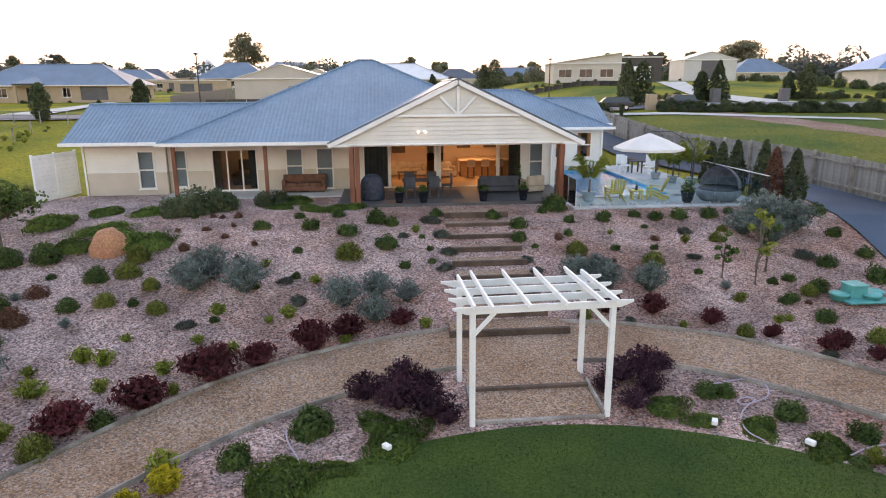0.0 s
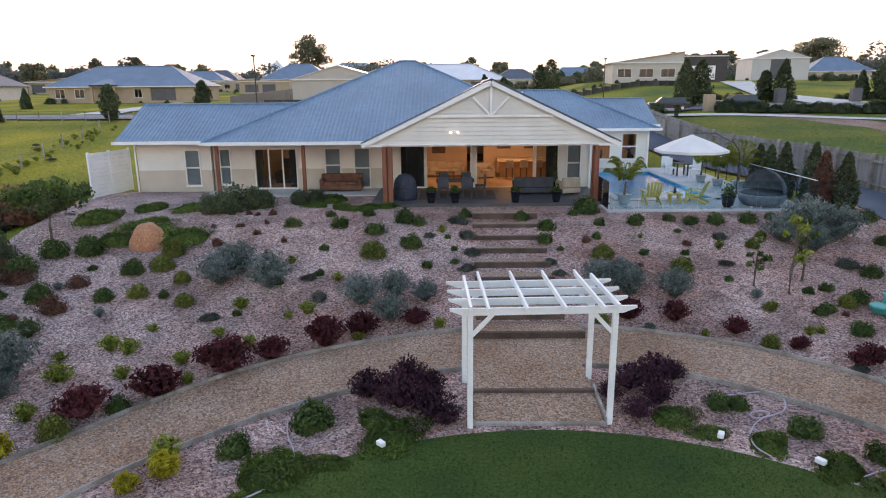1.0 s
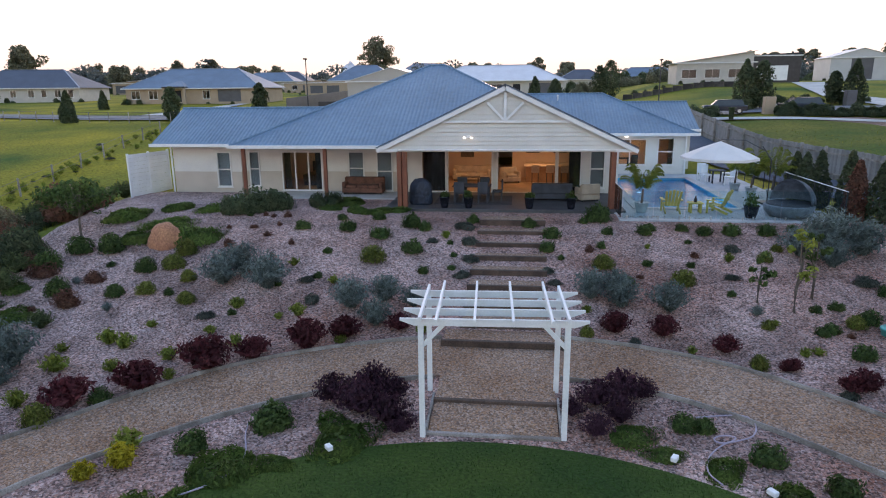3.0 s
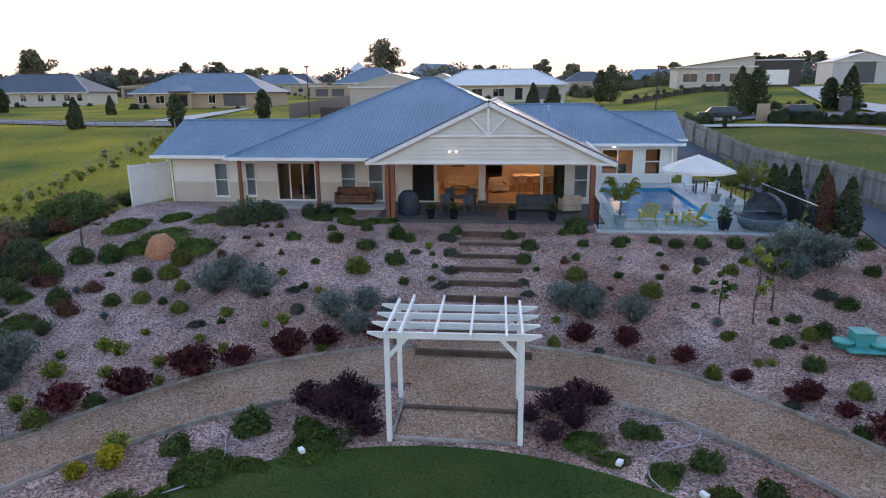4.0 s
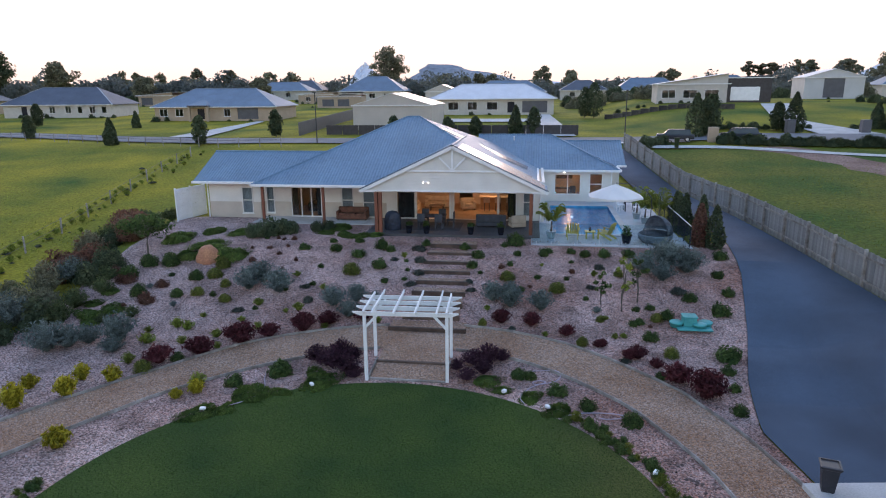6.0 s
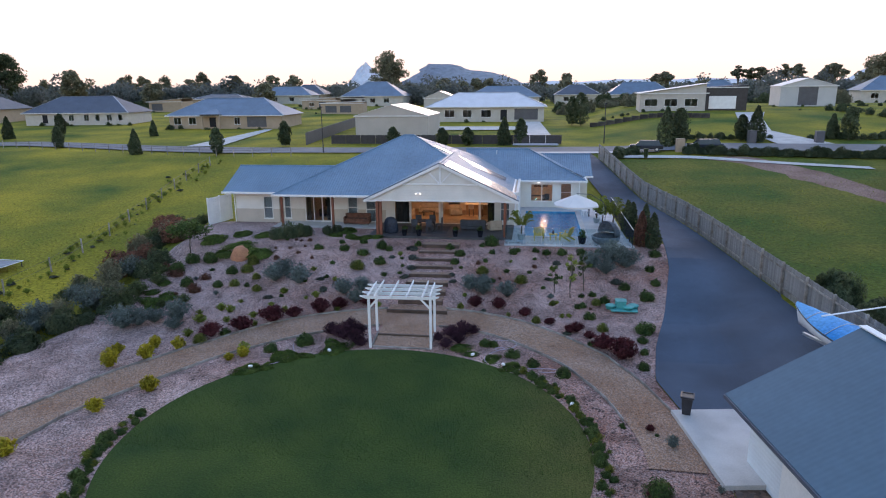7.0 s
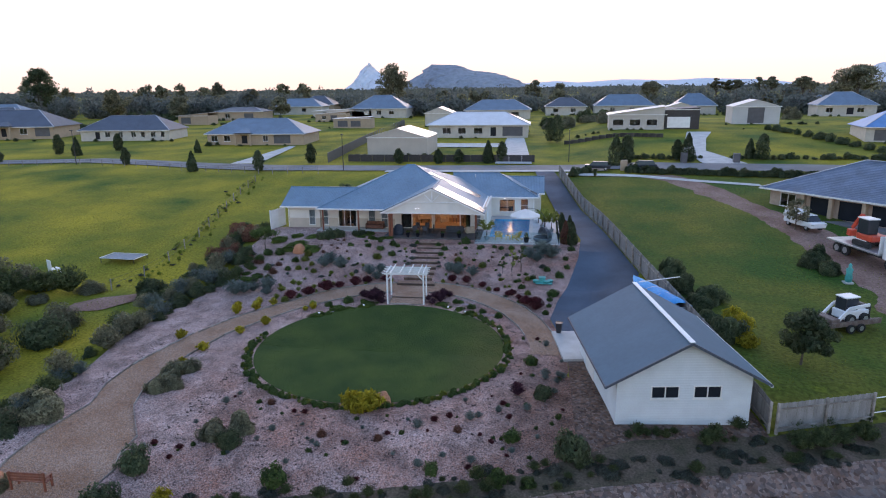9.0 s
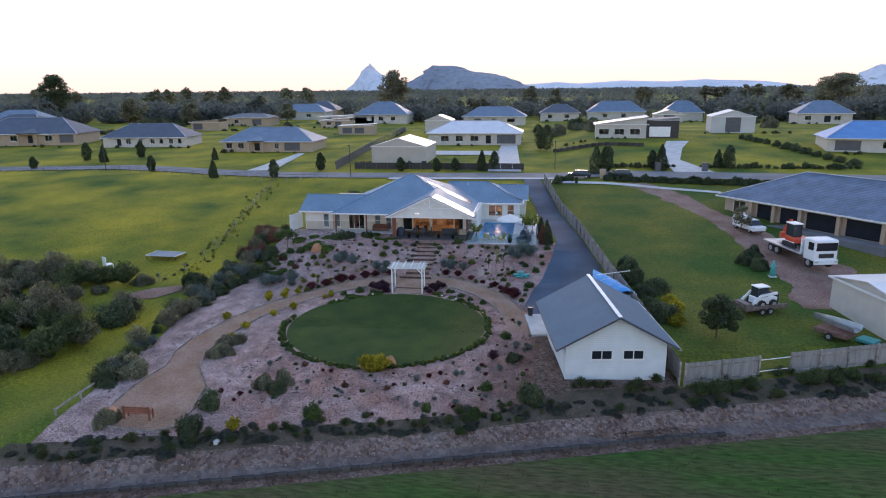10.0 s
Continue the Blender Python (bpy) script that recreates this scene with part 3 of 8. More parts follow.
patch("dirt_track", [((x, edge_y(x) - 2.5), (x, edge_y(x) - 1.1)) for x in span(-60, 80, 110)], SILT, 0.06, "washed brown silt along the foot of the rock bank", "track", cols=6)
patch("dirt_track", [((x, edge_y(x) - 3.6 - 0.4 * noise.noise((x * 0.35, 1, 0))), (x, edge_y(x) - 2.4)) for x in span(-60, 80, 130)], EARTH, 0.055, "dark muddy drain beside the stained wall", "track", cols=6)
VERGE = mat("verge_grass", (0.033, 0.09, 0.014), 0.95, 0.4, 0.16, 3.0, 0.8, second=(0.085, 0.075, 0.035), spec=0.12, stretch=(0.35, 1.6, 1))
VERGE.node_tree.nodes["Map Range"].inputs[1].default_value, VERGE.node_tree.nodes["Map Range"].inputs[2].default_value = 0.40, 0.66
patch("verge", [((x, edge_y(x) - 90), (x, edge_y(x) - 3.2)) for x in span(-90, 120, 140)], VERGE, 0.08, "dark rough grass with worn brown streaks below the drain", "grass", cols=60)
# yard grass a tone darker, its shade put into the colour
NEXTLAWN = mat("shaded_lawn", (0.036, 0.085, 0.012), 0.95, 0.35, 0.12, 4, 0.7, second=(0.14, 0.135, 0.02), spec=0.15)
patch("grass_yard", [((fence_x(y) + 0.25, y), (62, y)) for y in span(-5.5, 61, 60)], NEXTLAWN, 0.045, "worn green lawn of the neighbouring yard", "grass", cols=26)
patch("dirt_track", [((x, table([(-34, 6.5), (-27, 10), (-23.5, 14.6)], x) + 0.7 * noise.noise((x * 0.5, 2, 0))), (x, table([(-34, 8.5), (-27, 14), (-23.5, 15.4)], x) + 0.7 * noise.noise((x * 0.5, 9, 0)))) for x in span(-30.5, -23.5, 40)], MUD, 0.04, "bare dirt patch among the shrubs", "track", cols=6)

# mountains and woods far off, their haze put into their colours
for label, cx, cy, prof in (("pointed rock peak on the horizon, painted pale blue for haze", -862, 3340, [(-95, 0), (-62, 62), (-20, 128), (0, 146), (16, 128), (50, 92), (90, 72), (118, 106), (132, 84), (160, 40), (205, 0)]),
                            ("dark flat-topped rock mountain on the horizon, painted bluish for haze", -470, 3420, [(-270, 0), (-200, 50), (-120, 105), (-90, 128), (-60, 132), (60, 125), (150, 105), (230, 88), (320, 72), (390, 35), (470, 0)]),
                            ("mountains on the horizon, painted pale blue for haze", 1500, 3100, [(-190, 0), (-140, 25), (-80, 62), (-30, 92), (0, 98), (45, 74), (90, 66), (150, 96), (200, 104), (270, 62), (380, 0)]),
                            ("low range on the horizon, painted faint for haze", 350, 3900, [(-700, 0), (-450, 30), (-250, 45), (-100, 35), (150, 50), (380, 42), (600, 52), (900, 38), (1200, 0)])):
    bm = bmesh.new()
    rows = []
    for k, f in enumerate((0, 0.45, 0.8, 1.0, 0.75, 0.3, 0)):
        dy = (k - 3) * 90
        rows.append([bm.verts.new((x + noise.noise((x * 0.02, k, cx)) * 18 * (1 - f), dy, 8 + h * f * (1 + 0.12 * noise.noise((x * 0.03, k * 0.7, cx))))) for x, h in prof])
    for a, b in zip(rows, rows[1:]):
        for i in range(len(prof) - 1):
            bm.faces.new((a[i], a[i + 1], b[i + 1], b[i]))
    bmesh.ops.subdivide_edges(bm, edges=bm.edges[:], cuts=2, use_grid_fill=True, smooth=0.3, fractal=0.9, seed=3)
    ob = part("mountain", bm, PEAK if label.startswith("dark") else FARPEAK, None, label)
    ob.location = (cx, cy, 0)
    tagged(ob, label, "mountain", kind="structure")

dw = thing("drain_wall", "low dark stained block wall along the drain", "wall", kind="structure")
DARKBLOCK = mat("stained_block", (0.03, 0.028, 0.026), 0.9, 0.35, 1.5, 12, 0.6, rand=0.35, second=(0.075, 0.062, 0.055))
for i in range(110):
    x = -40 + i * 0.6
    y = edge_y(x) - 2.35
    part("block", cube(-0.31, -0.14, -0.5, 0.31, 0.14, 0.14, 0.02), DARKBLOCK, dw).matrix_basis = pose(x, y, ground_z(x, y - 0.3) + 0.15 + 0.03 * math.sin(i * 1.9), 0, 0, 16.7)

# ---- arbour and steps ----
arbour = thing("arbour", "white painted timber arbour over the garden steps", "arbour", m=pose(0, 12.25, 0.0, 0, 0, 2.5))
for x in (-1.56, 1.56):
    for y, z0 in ((0, -0.05), (1.85, 0.05)):
        part("post", cube(x - 0.06, y - 0.06, z0, x + 0.06, y + 0.06, 2.72, 0.008), WHITE, arbour)
    part("side_beam", cube(x - 0.03, -0.25, 2.86, x + 0.03, 2.1, 2.98, 0.006), WHITE, arbour)
    s = -1 if x > 0 else 1
    for y in (0, 1.85):
        part("brace", beam(bmesh.new(), (x + s * 0.04, y, 2.25), (x + s * 0.48, y, 2.72), 0.05, 0.09), WHITE, arbour)


def tapered(x0, x1, y, z0, z1, w, cut):
    bm = bmesh.new()
    ring_pts = [(x0, z1), (x0, z1 - 0.05), (x0 + cut, z0), (x1 - cut, z0), (x1, z1 - 0.05), (x1, z1)]
    a = [bm.verts.new((px, y - w / 2, pz)) for px, pz in ring_pts]
    b = [bm.verts.new((px, y + w / 2, pz)) for px, pz in ring_pts]
    bm.faces.new(a), bm.faces.new(b[::-1])
    for i in range(6):
        bm.faces.new((a[i], b[i], b[(i + 1) % 6], a[(i + 1) % 6]))
    bmesh.ops.recalc_face_normals(bm, faces=bm.faces[:])
    return bm


for y in (-0.05, 0.6, 1.25, 1.9):
    part("beam", tapered(-2.0, 2.0, y, 2.72, 2.88, 0.05, 0.3), WHITE, arbour)
for x in (-1.2, -0.4, 0.4, 1.2):
    me = tapered(-0.45, 2.35, 0, 2.88, 3.0, 0.05, 0.18)
    bmesh.ops.transform(me, matrix=pose(x, 0, 0, 0, 0, 90), verts=me.verts[:])
    part("rafter", me, WHITE, arbour)

edging = thing("path_edging", "grey timber boards edging the gravel path", "garden edging", kind="structure")


def edge_board(a, b, h=0.13, w=0.04, material=TIMBER, lift=0.0):
    za, zb = ground_z(*a) + h / 2 + lift + 0.04, ground_z(*b) + h / 2 + lift + 0.04
    part("board", beam(bmesh.new(), (*a, za), (*b, zb), w, h), material, edging)


for edge, off, a0, a1, n in ((path_in, -0.05, 16, 82, 14), (path_in, -0.05, 98, 177, 16), (path_out, 0.05, 14, 83, 16), (path_out, 0.05, 97, 177, 18)):
    an = span(a0, a1, n)
    for u, v in zip(an, an[1:]):
        edge_board(ring(edge(u) + off, radians(u)), ring(edge(v) + off, radians(v)))
lp = [(-12.25, 3.8), (-13.0, 0), (-13.25, -4.6), (-12.35, -7.4), (-11.75, -8.3), (-10.05, -10.6), (-9.85, -12.5), (-9.35, -13.5), (-9.65, -15.6), (-11, -16.4), (-14.0, -16.3)]
for a, b in zip(lp, lp[1:]):
    edge_board(a, b)
lp = [(-14.75, 3.8), (-15.35, 1.2), (-15.95, -2), (-15.85, -5), (-15.05, -7.5), (-15.45, -10.8), (-15.25, -13.6), (-14.65, -16.3)]
for a, b in zip(lp, lp[1:]):
    edge_board(a, b)
for s in (-1, 1):
    edge_board((s * 1.5, 12.3), (s * 1.5, 13.7), 0.16, 0.05)

steps = thing("garden_steps", "timber sleeper steps with gravel treads up the slope", "steps", kind="structure")
part("sleeper", cube(-1.5, 12.22, -0.05, 1.5, 12.32, 0.14, 0.01), TIMBER, steps)
part("sleeper", cube(-1.5, 13.45, 0.0, 1.5, 13.57, 0.33, 0.01), SLEEPER, steps)
NSTEP = 9
for i in range(NSTEP):
    y = 16.35 + i * 1.06
    z = 0.48 + i * 0.222
    wd = 1.75 if i == 0 else 1.32
    cx = 0.1 + 0.02 * i
    part("sleeper", cube(cx - wd, y, z - 0.3, cx + wd, y + 0.13, z + 0.19, 0.015), SLEEPER, steps)
    bm = cube(cx - wd + 0.05, y + 0.13, z - 0.3, cx + wd - 0.05, y + 1.07, z + 0.155)
    part("tread", bm, DGRAN, steps)

# ---- main house ----
F = 2.43
home = thing("house", "single-storey cream house with blue corrugated hip roof and gabled verandah", "house")
E1 = 4.98


def two_tone(x0, x1, y, holes, top=5.0, split=F + 1.02):
    """A front wall: beige render below, cream boards with lapped edges above."""
    wall("wall", x0, x1, y, y + 0.2, F - 0.4, split, holes, BEIGE, home)
    wall("wall", x0, x1, y + 0.03, y + 0.2, split + 0.003, top, holes, CREAM, home)
    z = split + 0.003
    while z < top - 0.05:
        cuts = sorted([(max(h[0], x0) - 0.05, min(h[1], x1) + 0.05) for h in holes if h[2] < z + 0.17 and h[3] > z])
        a = x0
        for c0, c1 in cuts + [(x1, x1)]:
            if c0 - a > 0.1:
                part("board", plate([(a, y + 0.001, z + 0.012), (c0, y + 0.001, z + 0.012), (c0, y + 0.028, z + 0.178), (a, y + 0.028, z + 0.178)], 0.01), CREAM, home)
            a = c1
        z += 0.18


lw = [(-15.4, -14.6, 2.65, 4.5)]
two_tone(-17.8, -14.05, 31.8, lw)
window(home, *lw[0], 31.8, halves=True)
bw = [(-13.75, -13.15, 2.65, 4.5), (-11.95, -9.75, F, 4.5), (-8.35, -7.5, 2.75, 4.5), (-6.85, -6.0, 2.45, 4.5)]
two_tone(-14.05, -5.2, 32.1, bw)
window(home, *bw[0], 32.1, halves=True), window(home, *bw[2], 32.1, halves=True), window(home, *bw[3], 32.1, halves=True)
window(home, *bw[1], 32.1, panes=3)
lv = [(-4.5, -0.85, F, 4.75), (-0.6, 3.6, F, 4.75), (4.0, 4.75, 2.7, 4.6)]
wall("wall", -5.2, 5.2, 32.1, 32.3, F - 0.4, 5.0, lv, CREAM, home)
window(home, -4.5, -3.2, F, 4.75, 32.05, glass=GLASS), window(home, 2.4, 3.6, F, 4.75, 32.05)
for x in (-3.15, -0.85, -0.6, 2.35):
    part("door_frame", cube(x - 0.05, 32.06, F, x + 0.05, 32.2, 4.75, 0.01), FRAME, home)
window(home, *lv[2], 32.1, halves=True)
BLIND = mat("grey_blind", (0.34, 0.37, 0.41), 0.8, 0.06, 2, 30, 0.1)
for (a, b, c, d), y in ((lw[0], 31.8), (bw[0], 32.1), (bw[2], 32.1), (bw[3], 32.1), (lv[2], 32.1)):
    part("blind", cube(a + 0.02, y + 0.11, c + 0.02, b - 0.02, y + 0.13, d - 0.02), BLIND, home, "pale grey roller blind behind the glass")
# the second curtain is added only to darken the right-hand bay
for a, b in ((-4.45, -3.25), (3.0, 3.6)):
    bm = bmesh.new()
    cols = [(bm.verts.new((a + (b - a) * i / 24, 32.42 + 0.05 * math.sin(i * 1.6), F + 0.02)), bm.verts.new((a + (b - a) * i / 24, 32.42 + 0.04 * math.sin(i * 1.6), 4.75))) for i in range(25)]
    for p, q in zip(cols, cols[1:]):
        bm.faces.new((p[0], q[0], q[1], p[1]))
    tagged(part("curtain", bm, FABRIC, None, "", True), "gathered dark curtain darkening an end bay of the verandah doors", "curtain", "verandah curtains")
part("wall", cube(5.2, 32.1, F - 0.4, 5.4, 40.4, 5.0), CREAM, home)
rw = [(6.3, 8.3, 2.9, 4.5), (8.95, 9.95, 2.9, 4.55)]
wall("wall", 5.4, 10.7, 40.4, 40.6, F - 0.4, 4.9, rw, CREAM, home)
window(home, *rw[0], 40.4, panes=2), window(home, *rw[1], 40.4, halves=True)
part("wall", cube(10.5, 40.6, F - 0.4, 10.7, 43.0, 4.9), CREAM, home)
part("wall", cube(10.7, 43.0, F - 0.4, 11.5, 43.2, 4.9), CREAM, home)
part("wall", cube(11.3, 43.2, F - 0.4, 11.5, 50, 4.9), CREAM, home)
part("wall", cube(-17.8, 38.0, F - 0.6, -12, 38.2, 5.0), CREAM, home)
part("wall", cube(-12.2, 38.2, F - 0.6, -12, 46.8, 5.0), CREAM, home)
part("wall", cube(-12.2, 46.8, F - 0.6, 11.5, 47.0, 5.0), CREAM, home)
# left end wall with its gable
bm = bmesh.new()
box(bm, -17.8, 32.0, F - 0.6, -17.6, 38.0, 5.0)
plate([(-17.8, 31.9, 5.0), (-17.6, 31.9, 5.0), (-17.6, 34.7, 6.45), (-17.8, 34.7, 6.45)], 0.02, bm)
part("wall", bm, CREAM, home)
# floors, ceilings and inner walls
part("floor", cube(-17.6, 32.3, F - 0.3, 5.2, 46.8, F + 0.004), FLOORW, home)
part("floor", cube(5.4, 40.6, F - 0.3, 10.5, 46.8, F + 0.004), FLOORW, home)
part("ceiling", cube(-17.6, 32.0, 4.86, 5.2, 46.8, 4.9), INNER, home)
part("ceiling", cube(5.4, 40.6, 4.78, 10.5, 46.8, 4.82), INNER, home)
wall("inner_wall", -5.1, 5.1, 38.2, 38.3, F, 4.86, [(-0.9, 0.1, F, 4.6)], INNER, home)
part("inner_wall", cube(-5.2, 32.3, F, -5.1, 38.2, 4.86), INNER, home)
part("inner_wall", cube(-17.6, 36.5, F, -5.2, 36.6, 4.86), INNER, home)
part("inner_wall", cube(-14.2, 32.3, F, -14.1, 36.5, 4.86), INNER, home)
part("inner_wall", cube(5.4, 44.5, F, 10.5, 44.6, 4.78), INNER, home)
# slabs
part("verandah_floor", cube(-5.5, 27.25, 2.0, 5.1, 32.1, F - 0.004, 0.01), SLATE, home, "dark grey tiled verandah floor")
part("verandah_floor", cube(-13.9, 29.9, 2.0, -5.5, 32.1, F - 0.008, 0.01), CONCRETE, home)
part("footing", cube(-18.0, 31.4, 1.9, -13.9, 31.85, F - 0.12, 0.01), CONCRETE, home)
part("verandah_ceiling", cube(-5.4, 27.75, 4.96, 5.1, 32.1, 5.0), WHITE, home)
part("verandah_ceiling", cube(-13.6, 29.9, 4.84, -5.4, 32.1, 4.88), WHITE, home)


def slope(pts, material=ROOF):
    return part("roof", plate(pts, 0.06), material, home)


# main hip
slope([(-13.7, 29.75, E1), (4.9, 29.75, E1), (-3.95, 38.6, 8.96), (-4.85, 38.6, 8.96)])
slope([(-13.7, 29.75, E1), (-4.85, 38.6, 8.96), (-13.7, 47.45, E1)], ROOFY)
slope([(4.9, 29.75, E1), (4.9, 47.45, E1), (-3.95, 38.6, 8.96)], ROOFY)
slope([(-13.7, 47.45, E1), (-4.85, 38.6, 8.96), (-3.95, 38.6, 8.96), (4.9, 47.45, E1)])
# portico gable
GXC, GH, GE, GA = -0.15, 5.65, 5.06, 7.72
slope([(GXC - GH, 27.65, GE), (GXC, 27.65, GA), (GXC, 35.9, GA), (GXC - GH, 29.85, GE)], ROOFY)
slope([(GXC + GH, 27.65, GE), (GXC + GH, 29.85, GE), (GXC, 35.9, GA), (GXC, 27.65, GA)], ROOFY)
# left wing
slope([(-18.5, 31.0, 4.95), (-9.5, 31.0, 4.95), (-9.5, 34.7, 6.66), (-18.5, 34.7, 6.66)])
slope([(-18.5, 38.4, 4.95), (-18.5, 34.7, 6.66), (-9.5, 34.7, 6.66), (-9.5, 38.4, 4.95)])
# right wing
slope([(0, 39.75, 4.86), (11.15, 39.75, 4.86), (6.0, 44.9, 7.2), (0, 44.9, 7.2)])
slope([(11.15, 39.75, 4.86), (11.15, 50.05, 4.86), (6.0, 44.9, 7.2)], ROOFY)
slope([(0, 50.05, 4.86), (0, 44.9, 7.2), (6, 44.9, 7.2), (11.15, 50.05, 4.86)])
slope([(6.5, 42.4, 4.94), (11.9, 42.4, 4.94), (11.9, 46.3, 6.6), (6.5, 46.3, 6.6)])
slope([(6.5, 50.2, 4.94), (6.5, 46.3, 6.6), (11.9, 46.3, 6.6), (11.9, 50.2, 4.94)])
# ridge and hip capping
for a, b in (((-13.7, 29.75, E1), (-4.85, 38.6, 8.96)), ((-4.85, 38.6, 8.96), (-3.95, 38.6, 8.96)), ((-3.95, 38.6, 8.96), (4.9, 29.75, E1)), ((GXC, 27.65, GA), (GXC, 35.9, GA)),
             ((-18.5, 34.7, 6.66), (-10.1, 34.7, 6.66)), ((0, 44.9, 7.2), (6, 44.9, 7.2)), ((6, 44.9, 7.2), (11.15, 39.75, 4.86)), ((6.5, 46.3, 6.6), (11.9, 46.3, 6.6))):
    part("ridge_cap", tube([a, b], 0.07, 8), ROOF, home)
# gutters and fascias
for a, b in (((-18.55, 30.93, 4.9), (-13.75, 30.93, 4.9)), ((-13.75, 29.68, 4.93), (-5.8, 29.68, 4.93)), ((5.4, 39.68, 4.82), (11.2, 39.68, 4.82)), ((11.2, 42.33, 4.9), (11.95, 42.33, 4.9)),
             ((4.98, 29.8, 4.93), (4.98, 39.7, 4.93)), ((-13.75, 29.7, 4.93), (-13.75, 31.0, 4.93)), ((11.2, 39.7, 4.82), (11.2, 42.4, 4.82))):
    part("gutter", beam(bmesh.new(), a, b, 0.13, 0.15), WHITE, home)
part("soffit", cube(-18.4, 31.0, 4.82, -13.7, 31.8, 4.84), WHITE, home)
part("soffit", cube(5.4, 39.75, 4.72, 11.1, 40.4, 4.74), WHITE, home)
for x, y in ((-17.85, 31.72), (5.15, 32.0), (10.6, 40.3)):
    part("downpipe", tube([(x, y, F - 0.3), (x, y, 4.75)], 0.045, 8), WHITE, home)
# gable face
GB = 5.0


def gable_half(z):
    return (GA - 0.12 - z) / (GA - GE) * GH


z = GB
while z < GA - 0.3:
    z1 = min(z + 0.19, GA - 0.2)
    w0, w1 = gable_half(z) - 0.12, gable_half(z1) - 0.12
    part("board", plate([(GXC - w0, 27.83, z), (GXC + w0, 27.83, z), (GXC + w1, 27.865, z1 + 0.008), (GXC - w1, 27.865, z1 + 0.008)], 0.012), CREAM, home)
    z += 0.19
part("verandah_beam", cube(GXC - GH + 0.45, 27.88, GB - 0.1, GXC + GH - 0.45, 27.98, GB + 0.12), WHITE, home)
bm = bmesh.new()
va = [bm.verts.new(p) for p in ((GXC - GH + 0.25, 27.9, GB), (GXC + GH - 0.25, 27.9, GB), (GXC, 27.9, GA - 0.12))]
vb = [bm.verts.new((v.co.x, 27.95, v.co.z)) for v in va]
bm.faces.new(va), bm.faces.new(vb[::-1])
for i in range(3):
    bm.faces.new((va[i], vb[i], vb[(i + 1) % 3], va[(i + 1) % 3]))
part("gable_backing", bm, CREAM, home)
for s in (-1, 1):
    part("barge_board", beam(bmesh.new(), (GXC + s * (GH + 0.03), 27.66, GE - 0.13), (GXC, 27.66, GA - 0.11), 0.04, 0.18), WHITE, home)
    part("barge_cap", beam(bmesh.new(), (GXC + s * (GH + 0.05), 27.64, GE + 0.02), (GXC, 27.64, GA + 0.05), 0.06, 0.05), ROOFDARK, home)
    part("boxed_eave", cube(min(GXC + s * 4.75, GXC + s * 5.6), 27.72, GB - 0.1, max(GXC + s * 4.75, GXC + s * 5.6), 29.5, GB + 0.02), WHITE, home)
part("truss_tie", cube(GXC - 2.75, 27.74, 6.15, GXC + 2.75, 27.80, 6.25, 0.006), WHITE, home)
part("truss_post", cube(GXC - 0.06, 27.735, 6.25, GXC + 0.06, 27.805, 7.45, 0.006), WHITE, home)
for s in (-1, 1):
    part("truss_strut", beam(bmesh.new(), (GXC + s * 0.05, 27.77, 6.27), (GXC + s * 0.78, 27.77, 7.02), 0.05, 0.1), WHITE, home)
# floodlights
flood = part("floodlight", cube(-1.85, 27.74, 5.5, -1.65, 27.82, 5.6, 0.01), WHITE, home)
BULB = glow("lit_bulb", (1.0, 0.93, 0.82), 0.7)
for dx in (-0.16, 0.16):
    part("lamp_head", lathe([(0.02, 0), (0.05, 0.02), (0.055, 0.07), (0.02, 0.09)], 12, at=(-1.75 + dx, 27.7, 5.47)), BULB, flood, "lit floodlight bulb", True)
# posts
for x in (-4.85, 4.55):
    for dx, dy in ((0, 0), (0.0, 0.42), (0.42 if x < 0 else -0.42, 0.0)):
        if dx == 0 or x < 0:
            part("post", cube(x - 0.1 + dx * 0.6, 27.7 + dy, F - 0.4, x + 0.1 + dx * 0.6, 27.9 + dy, GB - 0.1, 0.008), REDWOOD, home, "red-brown stained timber post")
for x in (-13.1, -8.95):
    part("post", cube(x - 0.08, 29.95, F - 0.4, x + 0.08, 30.11, 4.85, 0.008), REDWOOD, home, "red-brown stained timber post")
# pool heating mats on the roof
nx = Vector((GA - GE, 0, GH)).normalized() * 0.03


def on_gable(u, y):
    return (GXC + GH * u + nx.x, y, GA + (GE - GA) * u + nx.z)


for i in range(5):
    y0 = 27.95 + i * 0.56
    top = 0.06
    low = 0.97 - max(0, (y0 + 0.5 - 29.85) / 6.05)
    part("heating_mat", plate([on_gable(top, y0), on_gable(low, y0), on_gable(low, y0 + 0.53), on_gable(top, y0 + 0.53)], 0.012), MATPANEL, home, "dark ribbed pool heating mat on the roof")


def on_right(y, u, x0, xr, z0, zr):
    return (x0 + (xr - x0) * u + 0.02, y, z0 + (zr - z0) * u + 0.04)


for y0, y1, u1 in ((36.2, 37.1, 0.6), (37.2, 38.1, 0.78)):
    part("heating_mat", plate([on_right(y0, 0.08, 4.9, -3.95, E1, 8.96), on_right(y1, 0.08, 4.9, -3.95, E1, 8.96), on_right(y1, u1, 4.9, -3.95, E1, 8.96), on_right(y0, u1, 4.9, -3.95, E1, 8.96)], 0.012), MATPANEL, home)
